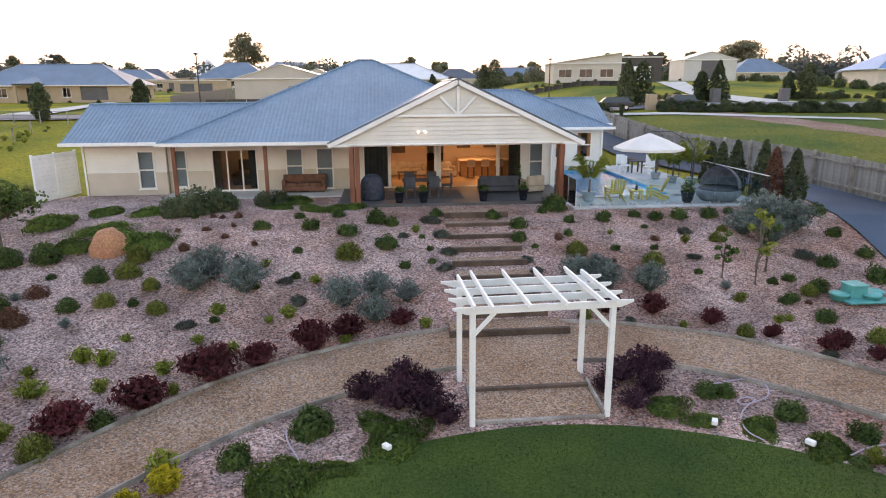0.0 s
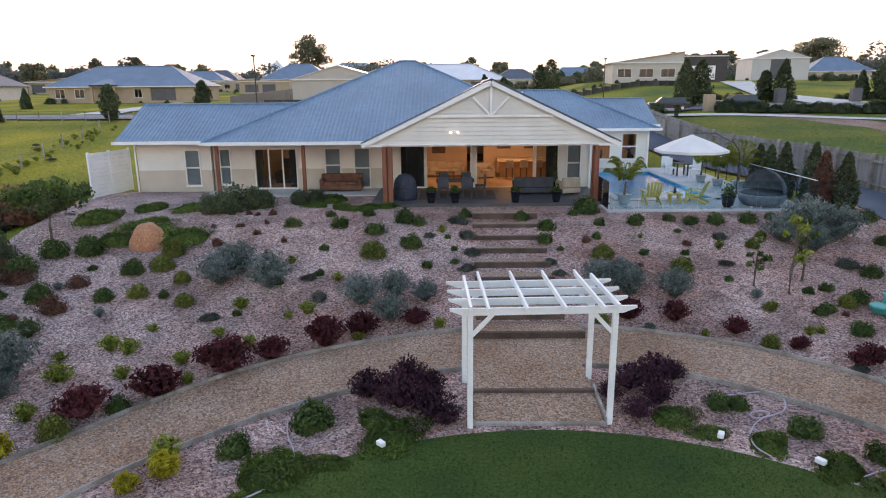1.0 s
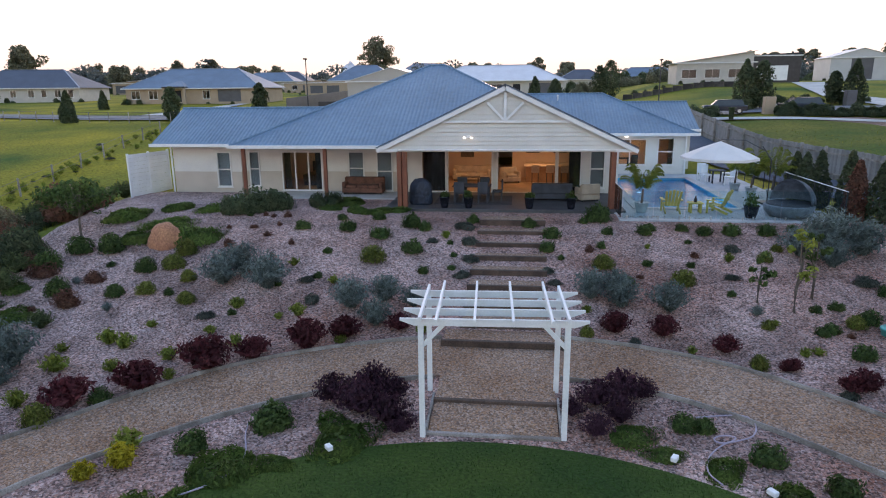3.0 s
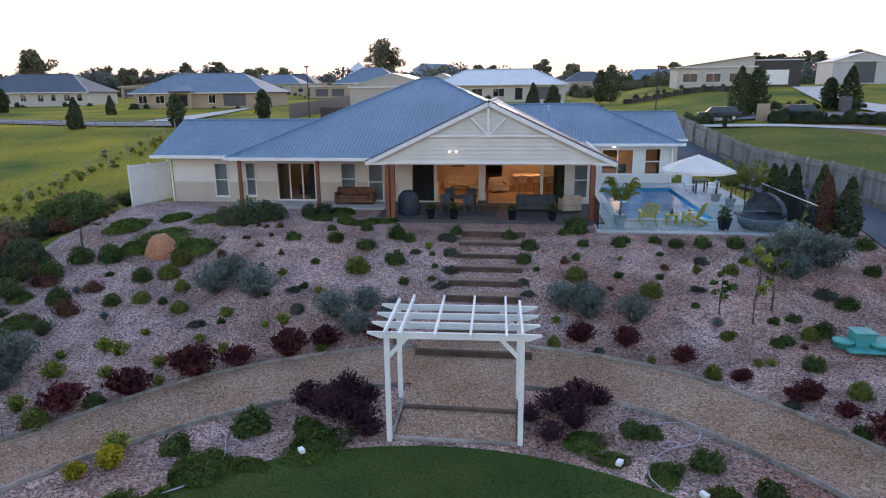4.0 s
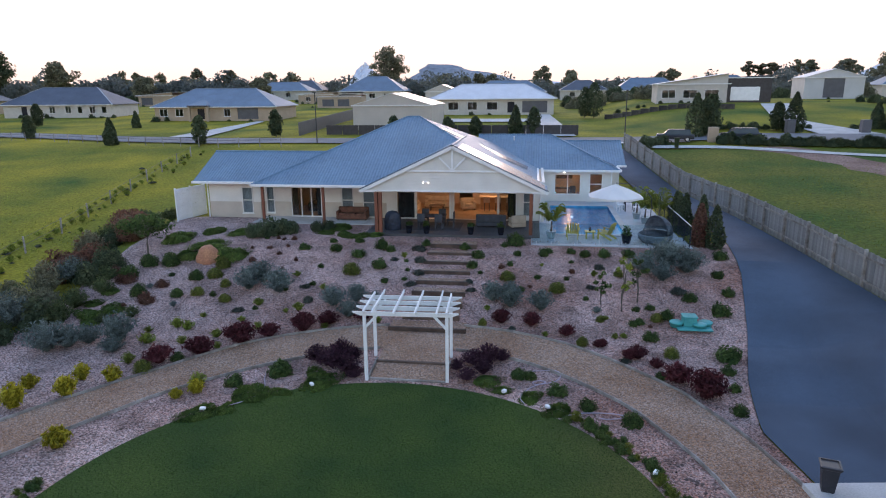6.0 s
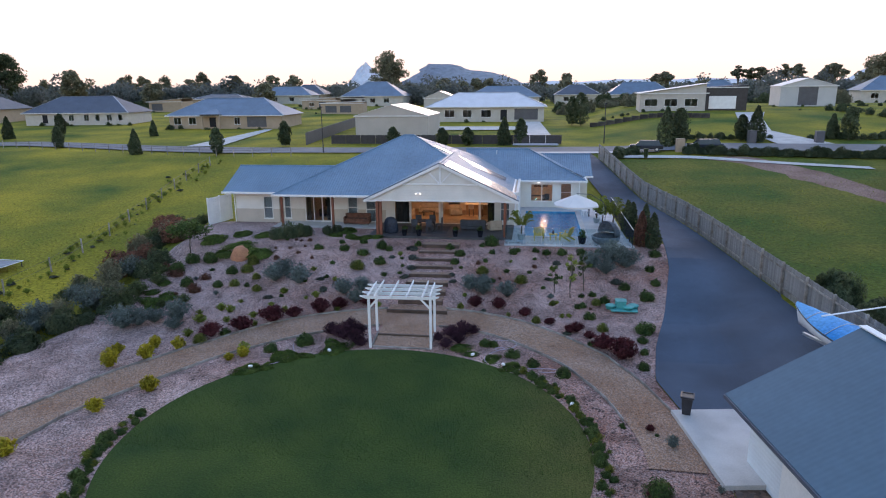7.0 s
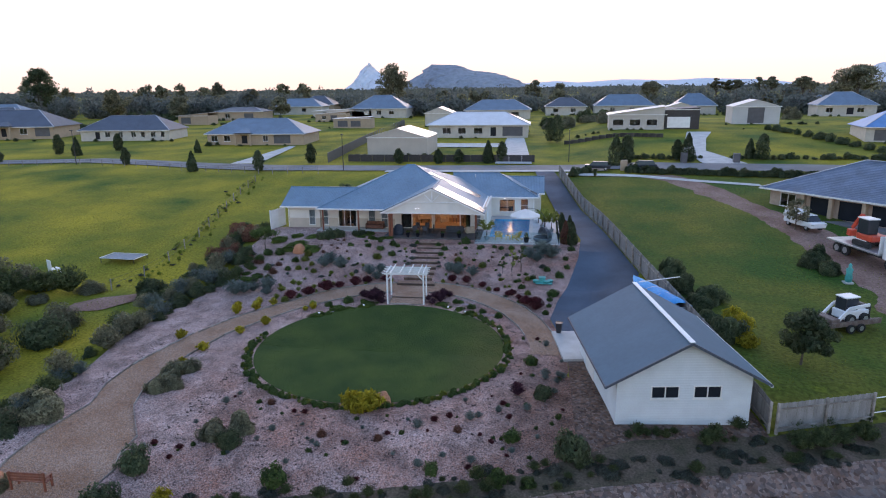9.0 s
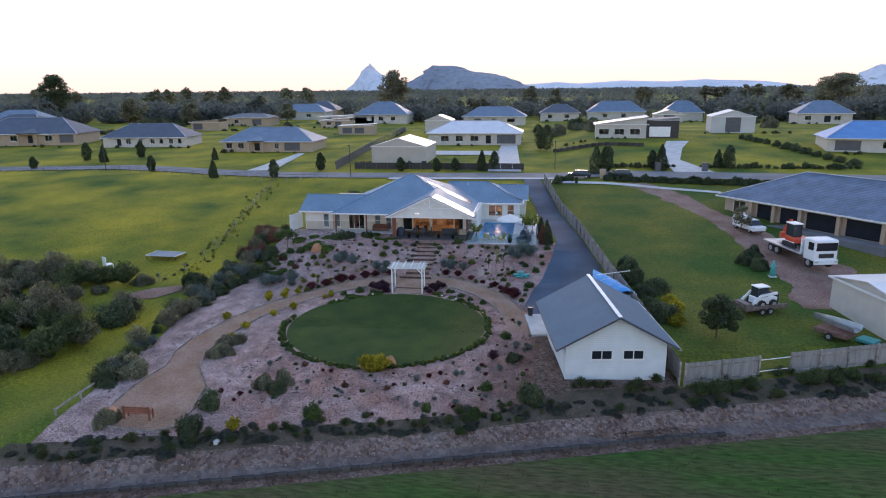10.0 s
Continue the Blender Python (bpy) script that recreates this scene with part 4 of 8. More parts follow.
for y0, y1, u1 in ((41.0, 41.9, 0.2), (42.0, 42.4, 0.4)):
    part("heating_mat", plate([on_right(y0, 0.04, 11.15, 6.0, 4.86, 7.2), on_right(y1, 0.04, 11.15, 6.0, 4.86, 7.2), on_right(y1, u1, 11.15, 6.0, 4.86, 7.2), on_right(y0, u1, 11.15, 6.0, 4.86, 7.2)], 0.012), MATPANEL, home)
part("roof_vent", lathe([(0.05, 0), (0.05, 0.3), (0.1, 0.32), (0.02, 0.4)], 10, at=(3.0, 44.0, 6.75)), ROOFWHITE, home)

# lamps inside
for x, y, z, w in ((-2.6, 34.5, 4.5, 16), (1.6, 35.5, 4.5, 24), (-10.0, 34.8, 4.2, 7), (7.6, 42.6, 4.4, 16), (-7.2, 34.5, 4.2, 3)):
    lp_ = new("room_lamp", bpy.data.lights.new("room_lamp", "POINT"))
    lp_.data.energy, lp_.data.color, lp_.data.shadow_soft_size = w, (1.0, 0.62, 0.30), 0.24
    lp_.location = (x, y, z)
    tagged(lp_, "warm room light", "lamp")
    sh = part("pendant_lamp", lathe([(0.04, 0.25), (0.2, 0.2), (0.26, 0.0), (0.24, 0.0), (0.18, 0.18), (0.03, 0.22)], 14), CANVAS, None, "", True)
    sh.location = (x, y, z + 0.06)
    part("cord", tube([(0, 0, 0.25), (0, 0, 4.84 - z - 0.06)], 0.012, 6), DARKMETAL, sh)
    tagged(sh, "pale cloth pendant lamp hanging in a lit room", "lamp", "room lamps")
fl = new("flood_beam", bpy.data.lights.new("flood_beam", "POINT"))
fl.data.energy, fl.data.color, fl.data.shadow_soft_size, fl.location = 0.05, (1.0, 0.9, 0.75), 0.02, (-1.75, 27.4, 5.45)
el = new("eave_light", bpy.data.lights.new("eave_light", "POINT"))
el.data.energy, el.data.color, el.data.shadow_soft_size, el.location = 0.12, (1.0, 0.85, 0.6), 0.1, (7.0, 39.9, 4.55)
tagged(part("eave_lamp", lathe([(0.03, 0), (0.11, 0.03), (0.12, 0.09), (0.03, 0.1)], 12, at=(7.0, 40.05, 4.62)), BULB, None, "", True), "lit white eave lamp by the pool", "lamp")

# ---- furniture ----


def sofa(name, label, w, d, m, material, group=""):
    s = thing(name, label, "sofa" if w > 1.2 else "armchair", group, m)
    part("base", cube(-w / 2, -d / 2, 0.08, w / 2, d / 2, 0.32, 0.03), material, s)
    part("backrest", cube(-w / 2, d / 2 - 0.2, 0.32, w / 2, d / 2, 0.82, 0.06), material, s)
    for k in (-1, 1):
        part("arm", cube(k * w / 2 - (0.18 if k > 0 else 0), -d / 2, 0.32, k * w / 2 + (0.18 if k < 0 else 0), d / 2 - 0.2, 0.62, 0.05), material, s)
    n = max(1, round((w - 0.4) / 0.65))
    for i in range(n):
        a = -w / 2 + 0.19 + (w - 0.38) * i / n
        part("cushion", cube(a + 0.01, -d / 2 + 0.02, 0.32, a + (w - 0.38) / n - 0.01, d / 2 - 0.2, 0.47, 0.04), material, s)
    for x in (-w / 2 + 0.1, w / 2 - 0.1):
        for y in (-d / 2 + 0.1, d / 2 - 0.1):
            part("foot", cube(x - 0.03, y - 0.03, 0, x + 0.03, y + 0.03, 0.08), DARKMETAL, s)
    return s


def chair(name, label, m, material, group):
    s = thing(name, label, "chair", group, m)
    part("seat", cube(-0.24, -0.24, 0.42, 0.24, 0.24, 0.5, 0.03), material, s)
    part("backrest", cube(-0.24, 0.19, 0.5, 0.24, 0.26, 1.0, 0.03), material, s)
    for x in (-0.2, 0.2):
        for y in (-0.2, 0.2):
            part("leg", cube(x - 0.025, y - 0.025, 0, x + 0.025, y + 0.025, 0.42), material, s)
    return s


def table_thing(name, label, w, d, h, m, material):
    s = thing(name, label, "table", m=m)
    part("tabletop", cube(-w / 2, -d / 2, h - 0.05, w / 2, d / 2, h, 0.015), material, s)
    for x in (-w / 2 + 0.1, w / 2 - 0.1):
        for y in (-d / 2 + 0.1, d / 2 - 0.1):
            part("leg", cube(x - 0.035, y - 0.035, 0, x + 0.035, y + 0.035, h - 0.05), material, s)
    return s


sofa("outdoor_sofa", "charcoal cushioned outdoor sofa on the verandah", 1.9, 0.8, pose(2.05, 30.1, F, 0, 0, 180), FABRIC)
sofa("outdoor_armchair", "beige outdoor armchair on the verandah", 0.95, 0.8, pose(3.7, 29.9, F, 0, 0, 200), SOFA)
sofa("covered_sofa", "red-brown wicker outdoor sofa against the bedroom wall", 2.1, 0.8, pose(-7.4, 31.4, F, 0, 0, 0), mat("red_brown_cover", (0.15, 0.065, 0.04), 0.9, 0.3, 3, 30, 0.5))
sofa("lounge_sofa", "beige lounge sofa inside the living room", 2.2, 0.9, pose(-2.2, 36.6, F + 0.005, 0, 0, 0), SOFA)
sofa("lounge_sofa", "beige lounge sofa inside the living room", 1.8, 0.9, pose(-3.9, 34.6, F + 0.005, 0, 0, 90), SOFA)
sofa("lounge_armchair", "beige lounge armchair inside the living room", 1.0, 0.9, pose(0.0, 35.8, F + 0.005, 0, 0, 20), SOFA)
table_thing("dining_table", "dark outdoor dining table on the verandah", 1.8, 1.0, 0.74, pose(-1.7, 29.6, F), FABRIC)
for x, y, r in ((-2.25, 28.95, 180), (-1.15, 28.95, 180), (-2.25, 30.3, 0), (-1.15, 30.3, 0), (-0.5, 29.6, -90)):
    chair("dining_chair", "dark woven outdoor dining chair at the verandah table", pose(x, y, F, 0, 0, r), FABRIC, "verandah dining chairs")
table_thing("coffee_table", "low dark coffee table in the living room", 1.1, 0.6, 0.4, pose(-2.2, 35.2, F + 0.005), WICKER)
isl = thing("kitchen_island", "timber-fronted kitchen island with pale top", "kitchen island", m=pose(2.4, 36.2, F + 0.005))
part("body", cube(-1.5, -0.4, 0, 1.5, 0.4, 0.88, 0.01), mat("caramel_timber", (0.36, 0.19, 0.08), 0.5, 0.15, 2, 15, 0.1), isl)
part("worktop", cube(-1.6, -0.5, 0.88, 1.6, 0.5, 0.93, 0.01), INNER, isl)
for x in (-1.0, -0.2, 0.6):
    st = thing("bar_stool", "brown bar stool at the kitchen island", "stool", "kitchen stools", pose(2.4 + x, 35.3, F + 0.005))
    part("seat", cube(-0.22, -0.2, 0.62, 0.22, 0.2, 0.7, 0.03), SOFA, st)
    part("backrest", cube(-0.22, -0.22, 0.7, 0.22, -0.16, 1.05, 0.02), SOFA, st)
    for a in (-0.17, 0.17):
        for b in (-0.15, 0.15):
            part("leg", cube(a - 0.02, b - 0.02, 0, a + 0.02, b + 0.02, 0.62), WICKER, st)
kb = thing("kitchen_cupboards", "dark kitchen wall cupboards with a pale bench", "cupboard", m=pose(2.9, 37.9, F + 0.005))
part("bench", cube(-2.0, -0.35, 0, 2.0, 0.28, 0.9, 0.01), INNER, kb)
for i in range(5):
    part("door", cube(-2.0 + i * 0.8 + 0.01, -0.05, 1.45, -2.0 + i * 0.8 + 0.79, 0.28, 2.15, 0.01), INNER if i % 2 else WICKER, kb)
art = tagged(part("wall_picture", cube(-3.0, 38.14, 3.6, -2.2, 38.19, 4.2, 0.01), WICKER), "dark framed picture on the living room wall", "picture")
bed = thing("bed", "made bed with brown cover in the lit bedroom", "bed", m=pose(-10.6, 35.0, F + 0.005))
part("mattress", cube(-0.9, -1.0, 0.2, 0.9, 1.0, 0.6, 0.08), WICKER, bed)
part("base", cube(-0.85, -0.95, 0, 0.85, 0.95, 0.2), FABRIC, bed)
part("headboard", cube(-0.95, 1.0, 0, 0.95, 1.08, 1.15, 0.02), FABRIC, bed)
for x in (-11.75, -10.05):
    bm = bmesh.new()
    for k in range(7):
        tube([(x + (k - 3) * 0.05, 32.45, F + 0.05), (x + (k - 3) * 0.05, 32.45, 4.6)], 0.03, 6, bm)
    tagged(part("curtain", bm, FABRIC if x > -11 else WICKER, None, "", True), "gathered dark curtain inside the bedroom door", "curtain", "bedroom curtains")
desk = table_thing("desk", "dark desk in the lit room by the pool", 1.4, 0.6, 0.75, pose(6.9, 42.0, F + 0.005), FABRIC)
chair("office_chair", "black high-backed chair in the lit room by the pool", pose(7.7, 41.6, F + 0.005, 0, 0, 200), FABRIC, "")
tagged(part("wall_picture", cube(6.6, 44.43, 3.6, 7.9, 44.49, 4.25, 0.01), WICKER), "dark framed picture on the lit room's wall", "picture")
bbq = tagged(part("covered_barbecue", lathe([(0.45, 0), (0.5, 0.1), (0.48, 0.7), (0.42, 0.95), (0.25, 1.15), (0.05, 1.2)], 10), mat("navy_cover", (0.02, 0.03, 0.05), 0.6, 0.3, 2, 8, 0.8), None, "", True), "barbecue under a dark blue cover on the verandah", "barbecue")
bbq.matrix_basis = pose(-4.0, 28.5, F) @ Matrix.Diagonal((1.1, 0.7, 1, 1))
tagged(part("outdoor_rug", cube(-3.4, 28.4, F, 0.2, 31.0, F + 0.012), FABRIC), "dark woven rug on the verandah", "rug")

POT = mat("glazed_black_pot", (0.012, 0.014, 0.022), 0.25, 0.2, 3, 20, 0.05)
PALEPOT = mat("pale_blue_pot", (0.35, 0.42, 0.45), 0.4, 0.1, 3, 20, 0.05)


def potted(label, m, r, h, pot, plant, ph, kind="dome"):
    s = thing("potted_plant", label, "potted plant", "potted plants", m)
    part("pot", lathe([(r * 0.65, 0), (r * 0.8, h * 0.3), (r, h), (r * 1.06, h), (r * 1.06, h * 0.93), (r * 0.9, h * 0.9)], 16), pot, s, "", True)
    if kind == "dome":
        c, d = dome(260, r * 1.1, ph, int(h * 1000 + ph * 100 + r * 50))
        c[:, 2] += h * 0.85
        part("foliage", leaves("foliage", c, d, 0.07, plant, 3), plant, s)
    else:
        palm_parts(s, h, ph, plant)
    return s


def palm_parts(s, z0, h, material, fronds=30, reach=0.95):
    part("stem", tube([(0, 0, z0 - 0.1), (0.03, 0, z0 + h * 0.35)], [0.06, 0.04], 8), BARK, s)
    rng = np.random.default_rng(int(h * 100))
    vs, qs = [], []
    for k in range(fronds):
        a = 2 * math.pi * k / fronds + rng.uniform(-0.2, 0.2)
        up = rng.uniform(0.35, 1.0)
        for j in range(20):
            u = 0.15 + 0.85 * j / 19
            r = reach * u * (1.15 - 0.5 * up)
            zz = z0 + h * (0.3 + 0.75 * up * math.sin(u * 1.9))
            px, py = r * math.cos(a), r * math.sin(a)
            for sgn in (-1, 1):
                ln_ = 0.24 * (1 - 0.6 * u)
                tx, ty = -math.sin(a) * sgn * ln_ + math.cos(a) * 0.12, math.cos(a) * sgn * ln_ + math.sin(a) * 0.12
                b = len(vs)
                vs += [(px, py, zz), (px + tx * 0.5 + 0.012 * math.cos(a), py + ty * 0.5 + 0.012 * math.sin(a), zz + 0.02), (px + tx, py + ty, zz - 0.1), (px + tx * 0.5 - 0.012 * math.cos(a), py + ty * 0.5 - 0.012 * math.sin(a), zz - 0.01)]
                qs.append((b, b + 1, b + 2, b + 3))
    part("fronds", from_arrays("fronds", np.array(vs), np.array(qs), material), material, s)


for x, ph in ((-2.8, 0.4), (-1.72, 0.42), (0.97, 0.4), (2.79, 0.38)):
    potted("leafy plant in a glossy black pot on the verandah edge", pose(x, 27.62, F), 0.22, 0.5, POT, LEAF, ph)
potted("tall climbing plant in a pot by the living room doors", pose(3.3, 31.3, F), 0.22, 0.45, POT, DARKG, 1.7)

# ---- pool ----
D = 2.36
deck = thing("pool_deck", "grey paved deck round the swimming pool", "paving", kind="structure")
PX0, PX1, PY0, PY1 = 5.7, 10.4, 28.3, 38.6
for b in ((4.6, 25.7, 13.4, PY0), (5.1, PY0, PX0, PY1), (PX1, PY0, 13.2, PY1), (5.4, PY1, 13.0, 40.4)):
    part("paving", cube(b[0], b[1], 1.9, b[2], b[3], D, 0.01), PAVER, deck)
pool = thing("swimming_pool", "lit blue swimming pool with pale coping", "swimming pool", kind="structure")
part("basin", cube(PX0, PY0, 0.7, PX1, PY1, 0.9), POOLTILE, pool)
for b in ((PX0 - 0.01, PY0, PX0 + 0.1, PY1), (PX1 - 0.1, PY0, PX1 + 0.01, PY1), (PX0 + 0.1, PY0 - 0.01, PX1 - 0.1, PY0 + 0.1), (PX0 + 0.1, PY1 - 0.1, PX1 - 0.1, PY1 + 0.01)):
    part("side", cube(b[0], b[1], 0.9, b[2], b[3], D - 0.02), POOLTILE, pool)
    e = 0.14
    part("coping", cube(b[0] - e, b[1] - e, D + 0.002, b[2] + e, b[3] + e, D + 0.04, 0.012), CONCRETE, pool)
bm = bmesh.new()
bmesh.ops.create_grid(bm, x_segments=48, y_segments=90, size=0.5)
for v in bm.verts:
    v.co = (PX0 + 0.1 + (v.co.x + 0.5) * (PX1 - PX0 - 0.2), PY0 + 0.1 + (v.co.y + 0.5) * (PY1 - PY0 - 0.2), D - 0.12)
    v.co.z += 0.012 * noise.noise(v.co * 2.2) + 0.006 * noise.noise(v.co * 6)
w = part("water", bm, WATER, pool, "clear blue rippled water", True)
w.visible_shadow = False
part("pool_lamp", lathe([(0.02, 0), (0.12, 0.01), (0.12, 0.05), (0.02, 0.06)], 12, at=(7.6, PY1 - 0.35, 1.5)), glow("pool_lamp_glow", (0.5, 0.8, 1.0), 0.6), pool, "lit underwater lamp")
for x, y in ((6.9, 30.0), (9.2, 31.8), (7.2, 34.6)):
    pl = new("pool_light", bpy.data.lights.new("pool_light", "POINT"))
    pl.data.energy, pl.data.color, pl.data.shadow_soft_size, pl.location = 9, (0.5, 0.88, 1.0), 0.15, (x, y, 1.3)
gf_ = thing("pool_fence", "frameless glass pool fence with steel spigots", "fence", kind="structure")
for i in range(7):
    x = 4.7 + i * 1.23
    p = part("glass_panel", cube(x + 0.02, 25.80, D + 0.06, x + 1.21, 25.812, D + 1.2), FENCEGLASS, gf_)
    p.visible_shadow = False
    for dx in (0.2, 1.03):
        part("spigot", cube(x + dx - 0.025, 25.78, D, x + dx + 0.025, 25.83, D + 0.16, 0.006), STEEL, gf_)
for i in range(3):
    p = part("glass_panel", cube(4.66, 25.85 + i * 1.2, D + 0.06, 4.672, 27.0 + i * 1.2, D + 1.2), FENCEGLASS, gf_)
    p.visible_shadow = False
for i in range(10):
    y = 25.85 + i * 1.45
    part("post", tube([(13.25, y, D), (13.25, y, D + 1.2)], 0.025, 8), DARKMETAL, gf_)
part("rail", beam(bmesh.new(), (13.25, 25.8, D + 1.2), (13.25, 39.0, D + 1.2), 0.03, 0.03), WHITE, gf_, "pale metal top rail")
for i in range(90):
    y = 25.9 + i * 0.145
    part("baluster", tube([(13.25, y, D + 0.1), (13.25, y, D + 1.18)], 0.008, 4), DARKMETAL, gf_)

um = thing("cantilever_umbrella", "cream canvas cantilever umbrella beside the pool", "umbrella", m=pose(9.72, 30.6, D))
bm = bmesh.new()
tip = bm.verts.new((0, 0, 2.78))
rim, mid_ = [], []
for k in range(8):
    a = 2 * math.pi * (k + 0.5) / 8
    rim.append(bm.verts.new((1.72 * math.cos(a), 1.72 * math.sin(a), 2.06)))
    mid_.append(bm.verts.new((0.9 * math.cos(a), 0.9 * math.sin(a), 2.44)))
hem = [bm.verts.new((v.co.x, v.co.y, v.co.z - 0.12)) for v in rim]
for k in range(8):
    j = (k + 1) % 8
    bm.faces.new((tip, mid_[k], mid_[j])), bm.faces.new((mid_[k], rim[k], rim[j], mid_[j])), bm.faces.new((rim[k], hem[k], hem[j], rim[j]))
part("canopy", bm, CANVAS, um)
for k in range(8):
    a = 2 * math.pi * (k + 0.5) / 8
    part("rib", tube([(0, 0, 2.72), (1.7 * math.cos(a), 1.7 * math.sin(a), 2.03)], 0.012, 6), STEEL, um)
part("mast", tube([(2.1, -0.6, 0), (2.1, -0.6, 2.0), (1.7, -0.5, 2.6)], 0.028, 8), DARKMETAL, um)
part("arm", tube([(1.9, -0.55, 2.35), (1.0, -0.3, 2.85), (0, 0, 2.85)], 0.022, 8), DARKMETAL, um)
part("base_plate", cube(1.75, -0.95, 0, 2.45, -0.25, 0.08, 0.02), DARKMETAL, um)


def adirondack(m):
    s = thing("garden_chair", "yellow-green slatted timber garden chair by the pool", "chair", "yellow pool chairs", m)
    for i in range(5):
        x = -0.24 + i * 0.12
        h = 1.0 - 0.05 * abs(i - 2)
        part("back_slat", beam(bmesh.new(), (x, 0.2, 0.32), (x * 1.25, 0.2 + 0.3 * h, 0.32 + 0.72 * h), 0.1, 0.025), YELLOWP, s)
        part("seat_slat", cube(-0.28, -0.38 + i * 0.12, 0.36 - i * 0.012, 0.28, -0.28 + i * 0.12, 0.385 - i * 0.012), YELLOWP, s)
    for k in (-1, 1):
        part("armrest", cube(k * 0.36 - 0.07, -0.42, 0.56, k * 0.36 + 0.07, 0.35, 0.585, 0.008), YELLOWP, s)
        part("leg", cube(k * 0.34 - 0.03, -0.38, 0, k * 0.34 + 0.03, -0.3, 0.56), YELLOWP, s)
        part("leg", beam(bmesh.new(), (k * 0.3, -0.3, 0.34), (k * 0.3, 0.5, 0.03), 0.04, 0.1), YELLOWP, s)
    return s


adirondack(pose(7.0, 27.5, D, 0, 0, 178))
adirondack(pose(8.95, 27.5, D, 0, 0, 235))
table_thing("side_table", "small yellow-green slatted table between the pool chairs", 0.6, 0.5, 0.45, pose(8.0, 27.5, D), YELLOWP)
tagged(part("lantern", lathe([(0.07, 0), (0.07, 0.14), (0.03, 0.2), (0.03, 0.26)], 10, at=(8.0, 27.5, D + 0.45)), DARKMETAL, None, "", True), "dark lantern on the small pool table", "lantern")
potted("feathery palm in a pale pot beside the pool", pose(5.75, 27.4, D), 0.3, 0.45, PALEPOT, LIME, 1.6, "palm")
potted("leafy shrub in a glossy black pot by the glass fence", pose(9.95, 26.5, D), 0.3, 0.5, POT, LEAF, 0.7)
# daybed pod
pod = thing("daybed_pod", "round grey wicker daybed with a raised hood", "daybed", m=pose(11.6, 27.0, D, 0, 0, -60))
part("base", lathe([(0.72, 0), (0.92, 0.2), (0.98, 0.45), (0.9, 0.5), (0.86, 0.42)], 24), GREYWICK, pod, "", True)
part("mattress", lathe([(0.85, 0.4), (0.88, 0.5), (0.8, 0.56), (0.05, 0.57)], 24), FABRIC, pod, "", True)
bm = bmesh.new()
rows = []
for i in range(9):
    el_ = radians(5 + i * 11)
    rows.append([bm.verts.new((0.98 * math.cos(a) * math.cos(el_) + 0.0, 0.98 * math.sin(a) * math.cos(el_), 0.48 + 1.05 * math.sin(el_))) for a in [math.pi * k / 16 for k in range(17)]])
for a, b in zip(rows, rows[1:]):
    for k in range(16):
        bm.faces.new((a[k], a[k + 1], b[k + 1], b[k]))
bmesh.ops.solidify(bm, geom=bm.faces[:], thickness=0.04)
part("hood", bm, GREYWICK, pod, "", True)
# setting beyond the pool
for x, y, r in ((10.9, 36.6, 20), (11.9, 35.6, -60), (11.0, 37.8, 150), (12.2, 37.2, -100)):
    chair("pool_chair", "white metal outdoor chair beside the pool", pose(x, y, D, 0, 0, r), WHITE, "white pool chairs")
table_thing("pool_table", "small dark outdoor table with chairs beside the pool", 0.8, 0.8, 0.72, pose(11.5, 36.7, D), FABRIC)
for x, y, h in ((11.6, 33.9, 1.7), (12.6, 31.6, 1.9), (11.9, 32.4, 1.5)):
    potted("feathery palm in a pale pot beside the pool", pose(x, y, D), 0.28, 0.4, PALEPOT, LIME, h, "palm")

# white gate screen at the house's end
gate = thing("gate_screen", "white slatted gate screen at the end of the house", "gate", m=pose(-19.7, 30.7, ground_z(-19.7, 30.7), 0, 0, 74))
for i in range(11):
    part("slat", cube(0.02, -0.02, 0.1 + i * 0.2, 2.7, 0.02, 0.29 + i * 0.2), WHITE, gate)
for x in (0, 1.35, 2.7):
    part("post", cube(x - 0.05, -0.05, -0.3, x + 0.05, 0.05, 2.35, 0.006), WHITE, gate)

# ---- shed, fence and yard ----
shed = thing("shed", "white-walled garden shed with grey-blue gable roof", "shed", m=pose(15.4, -6.05, 0.12, 0, 0, 8))
SW, SL, SE, SR = 7.3, 9.6, 2.75, 4.75
sh_holes = [(1.85, 3.4, 1.38, 2.14), (4.15, 5.68, 1.38, 2.14)]
SHEDWALL = ribbed(mat("pale_shed_cladding", (0.62, 0.66, 0.68), 0.6, 0.05, 1.0, 15, 0.1), 0.15, "Z", 0.25)
wall("wall", 0, SW, 0, 0.15, -0.3, SE, sh_holes, SHEDWALL, shed)
for h in sh_holes:
    window(shed, *h, 0.0, panes=2, glass=SHADE)
for y in (0.0, SL - 0.15):
    bm = bmesh.new()
    a = [bm.verts.new(p) for p in ((0, y, SE), (SW, y, SE), (SW / 2, y, SR - 0.1))]
    b = [bm.verts.new((v.co.x, y + 0.15, v.co.z)) for v in a]
    bm.faces.new(a), bm.faces.new(b[::-1])
    for i in range(3):
        bm.faces.new((a[i], b[i], b[(i + 1) % 3], a[(i + 1) % 3]))
    part("gable", bm, SHEDWALL, shed)
part("wall", cube(0, 0.15, -0.3, 0.15, SL, SE), SHEDWALL, shed)
part("wall", cube(SW - 0.15, 0.15, -0.3, SW, SL, SE), SHEDWALL, shed)
part("wall", cube(0.15, SL - 0.15, -0.3, SW - 0.15, SL, SE), SHEDWALL, shed)
OV = 0.75
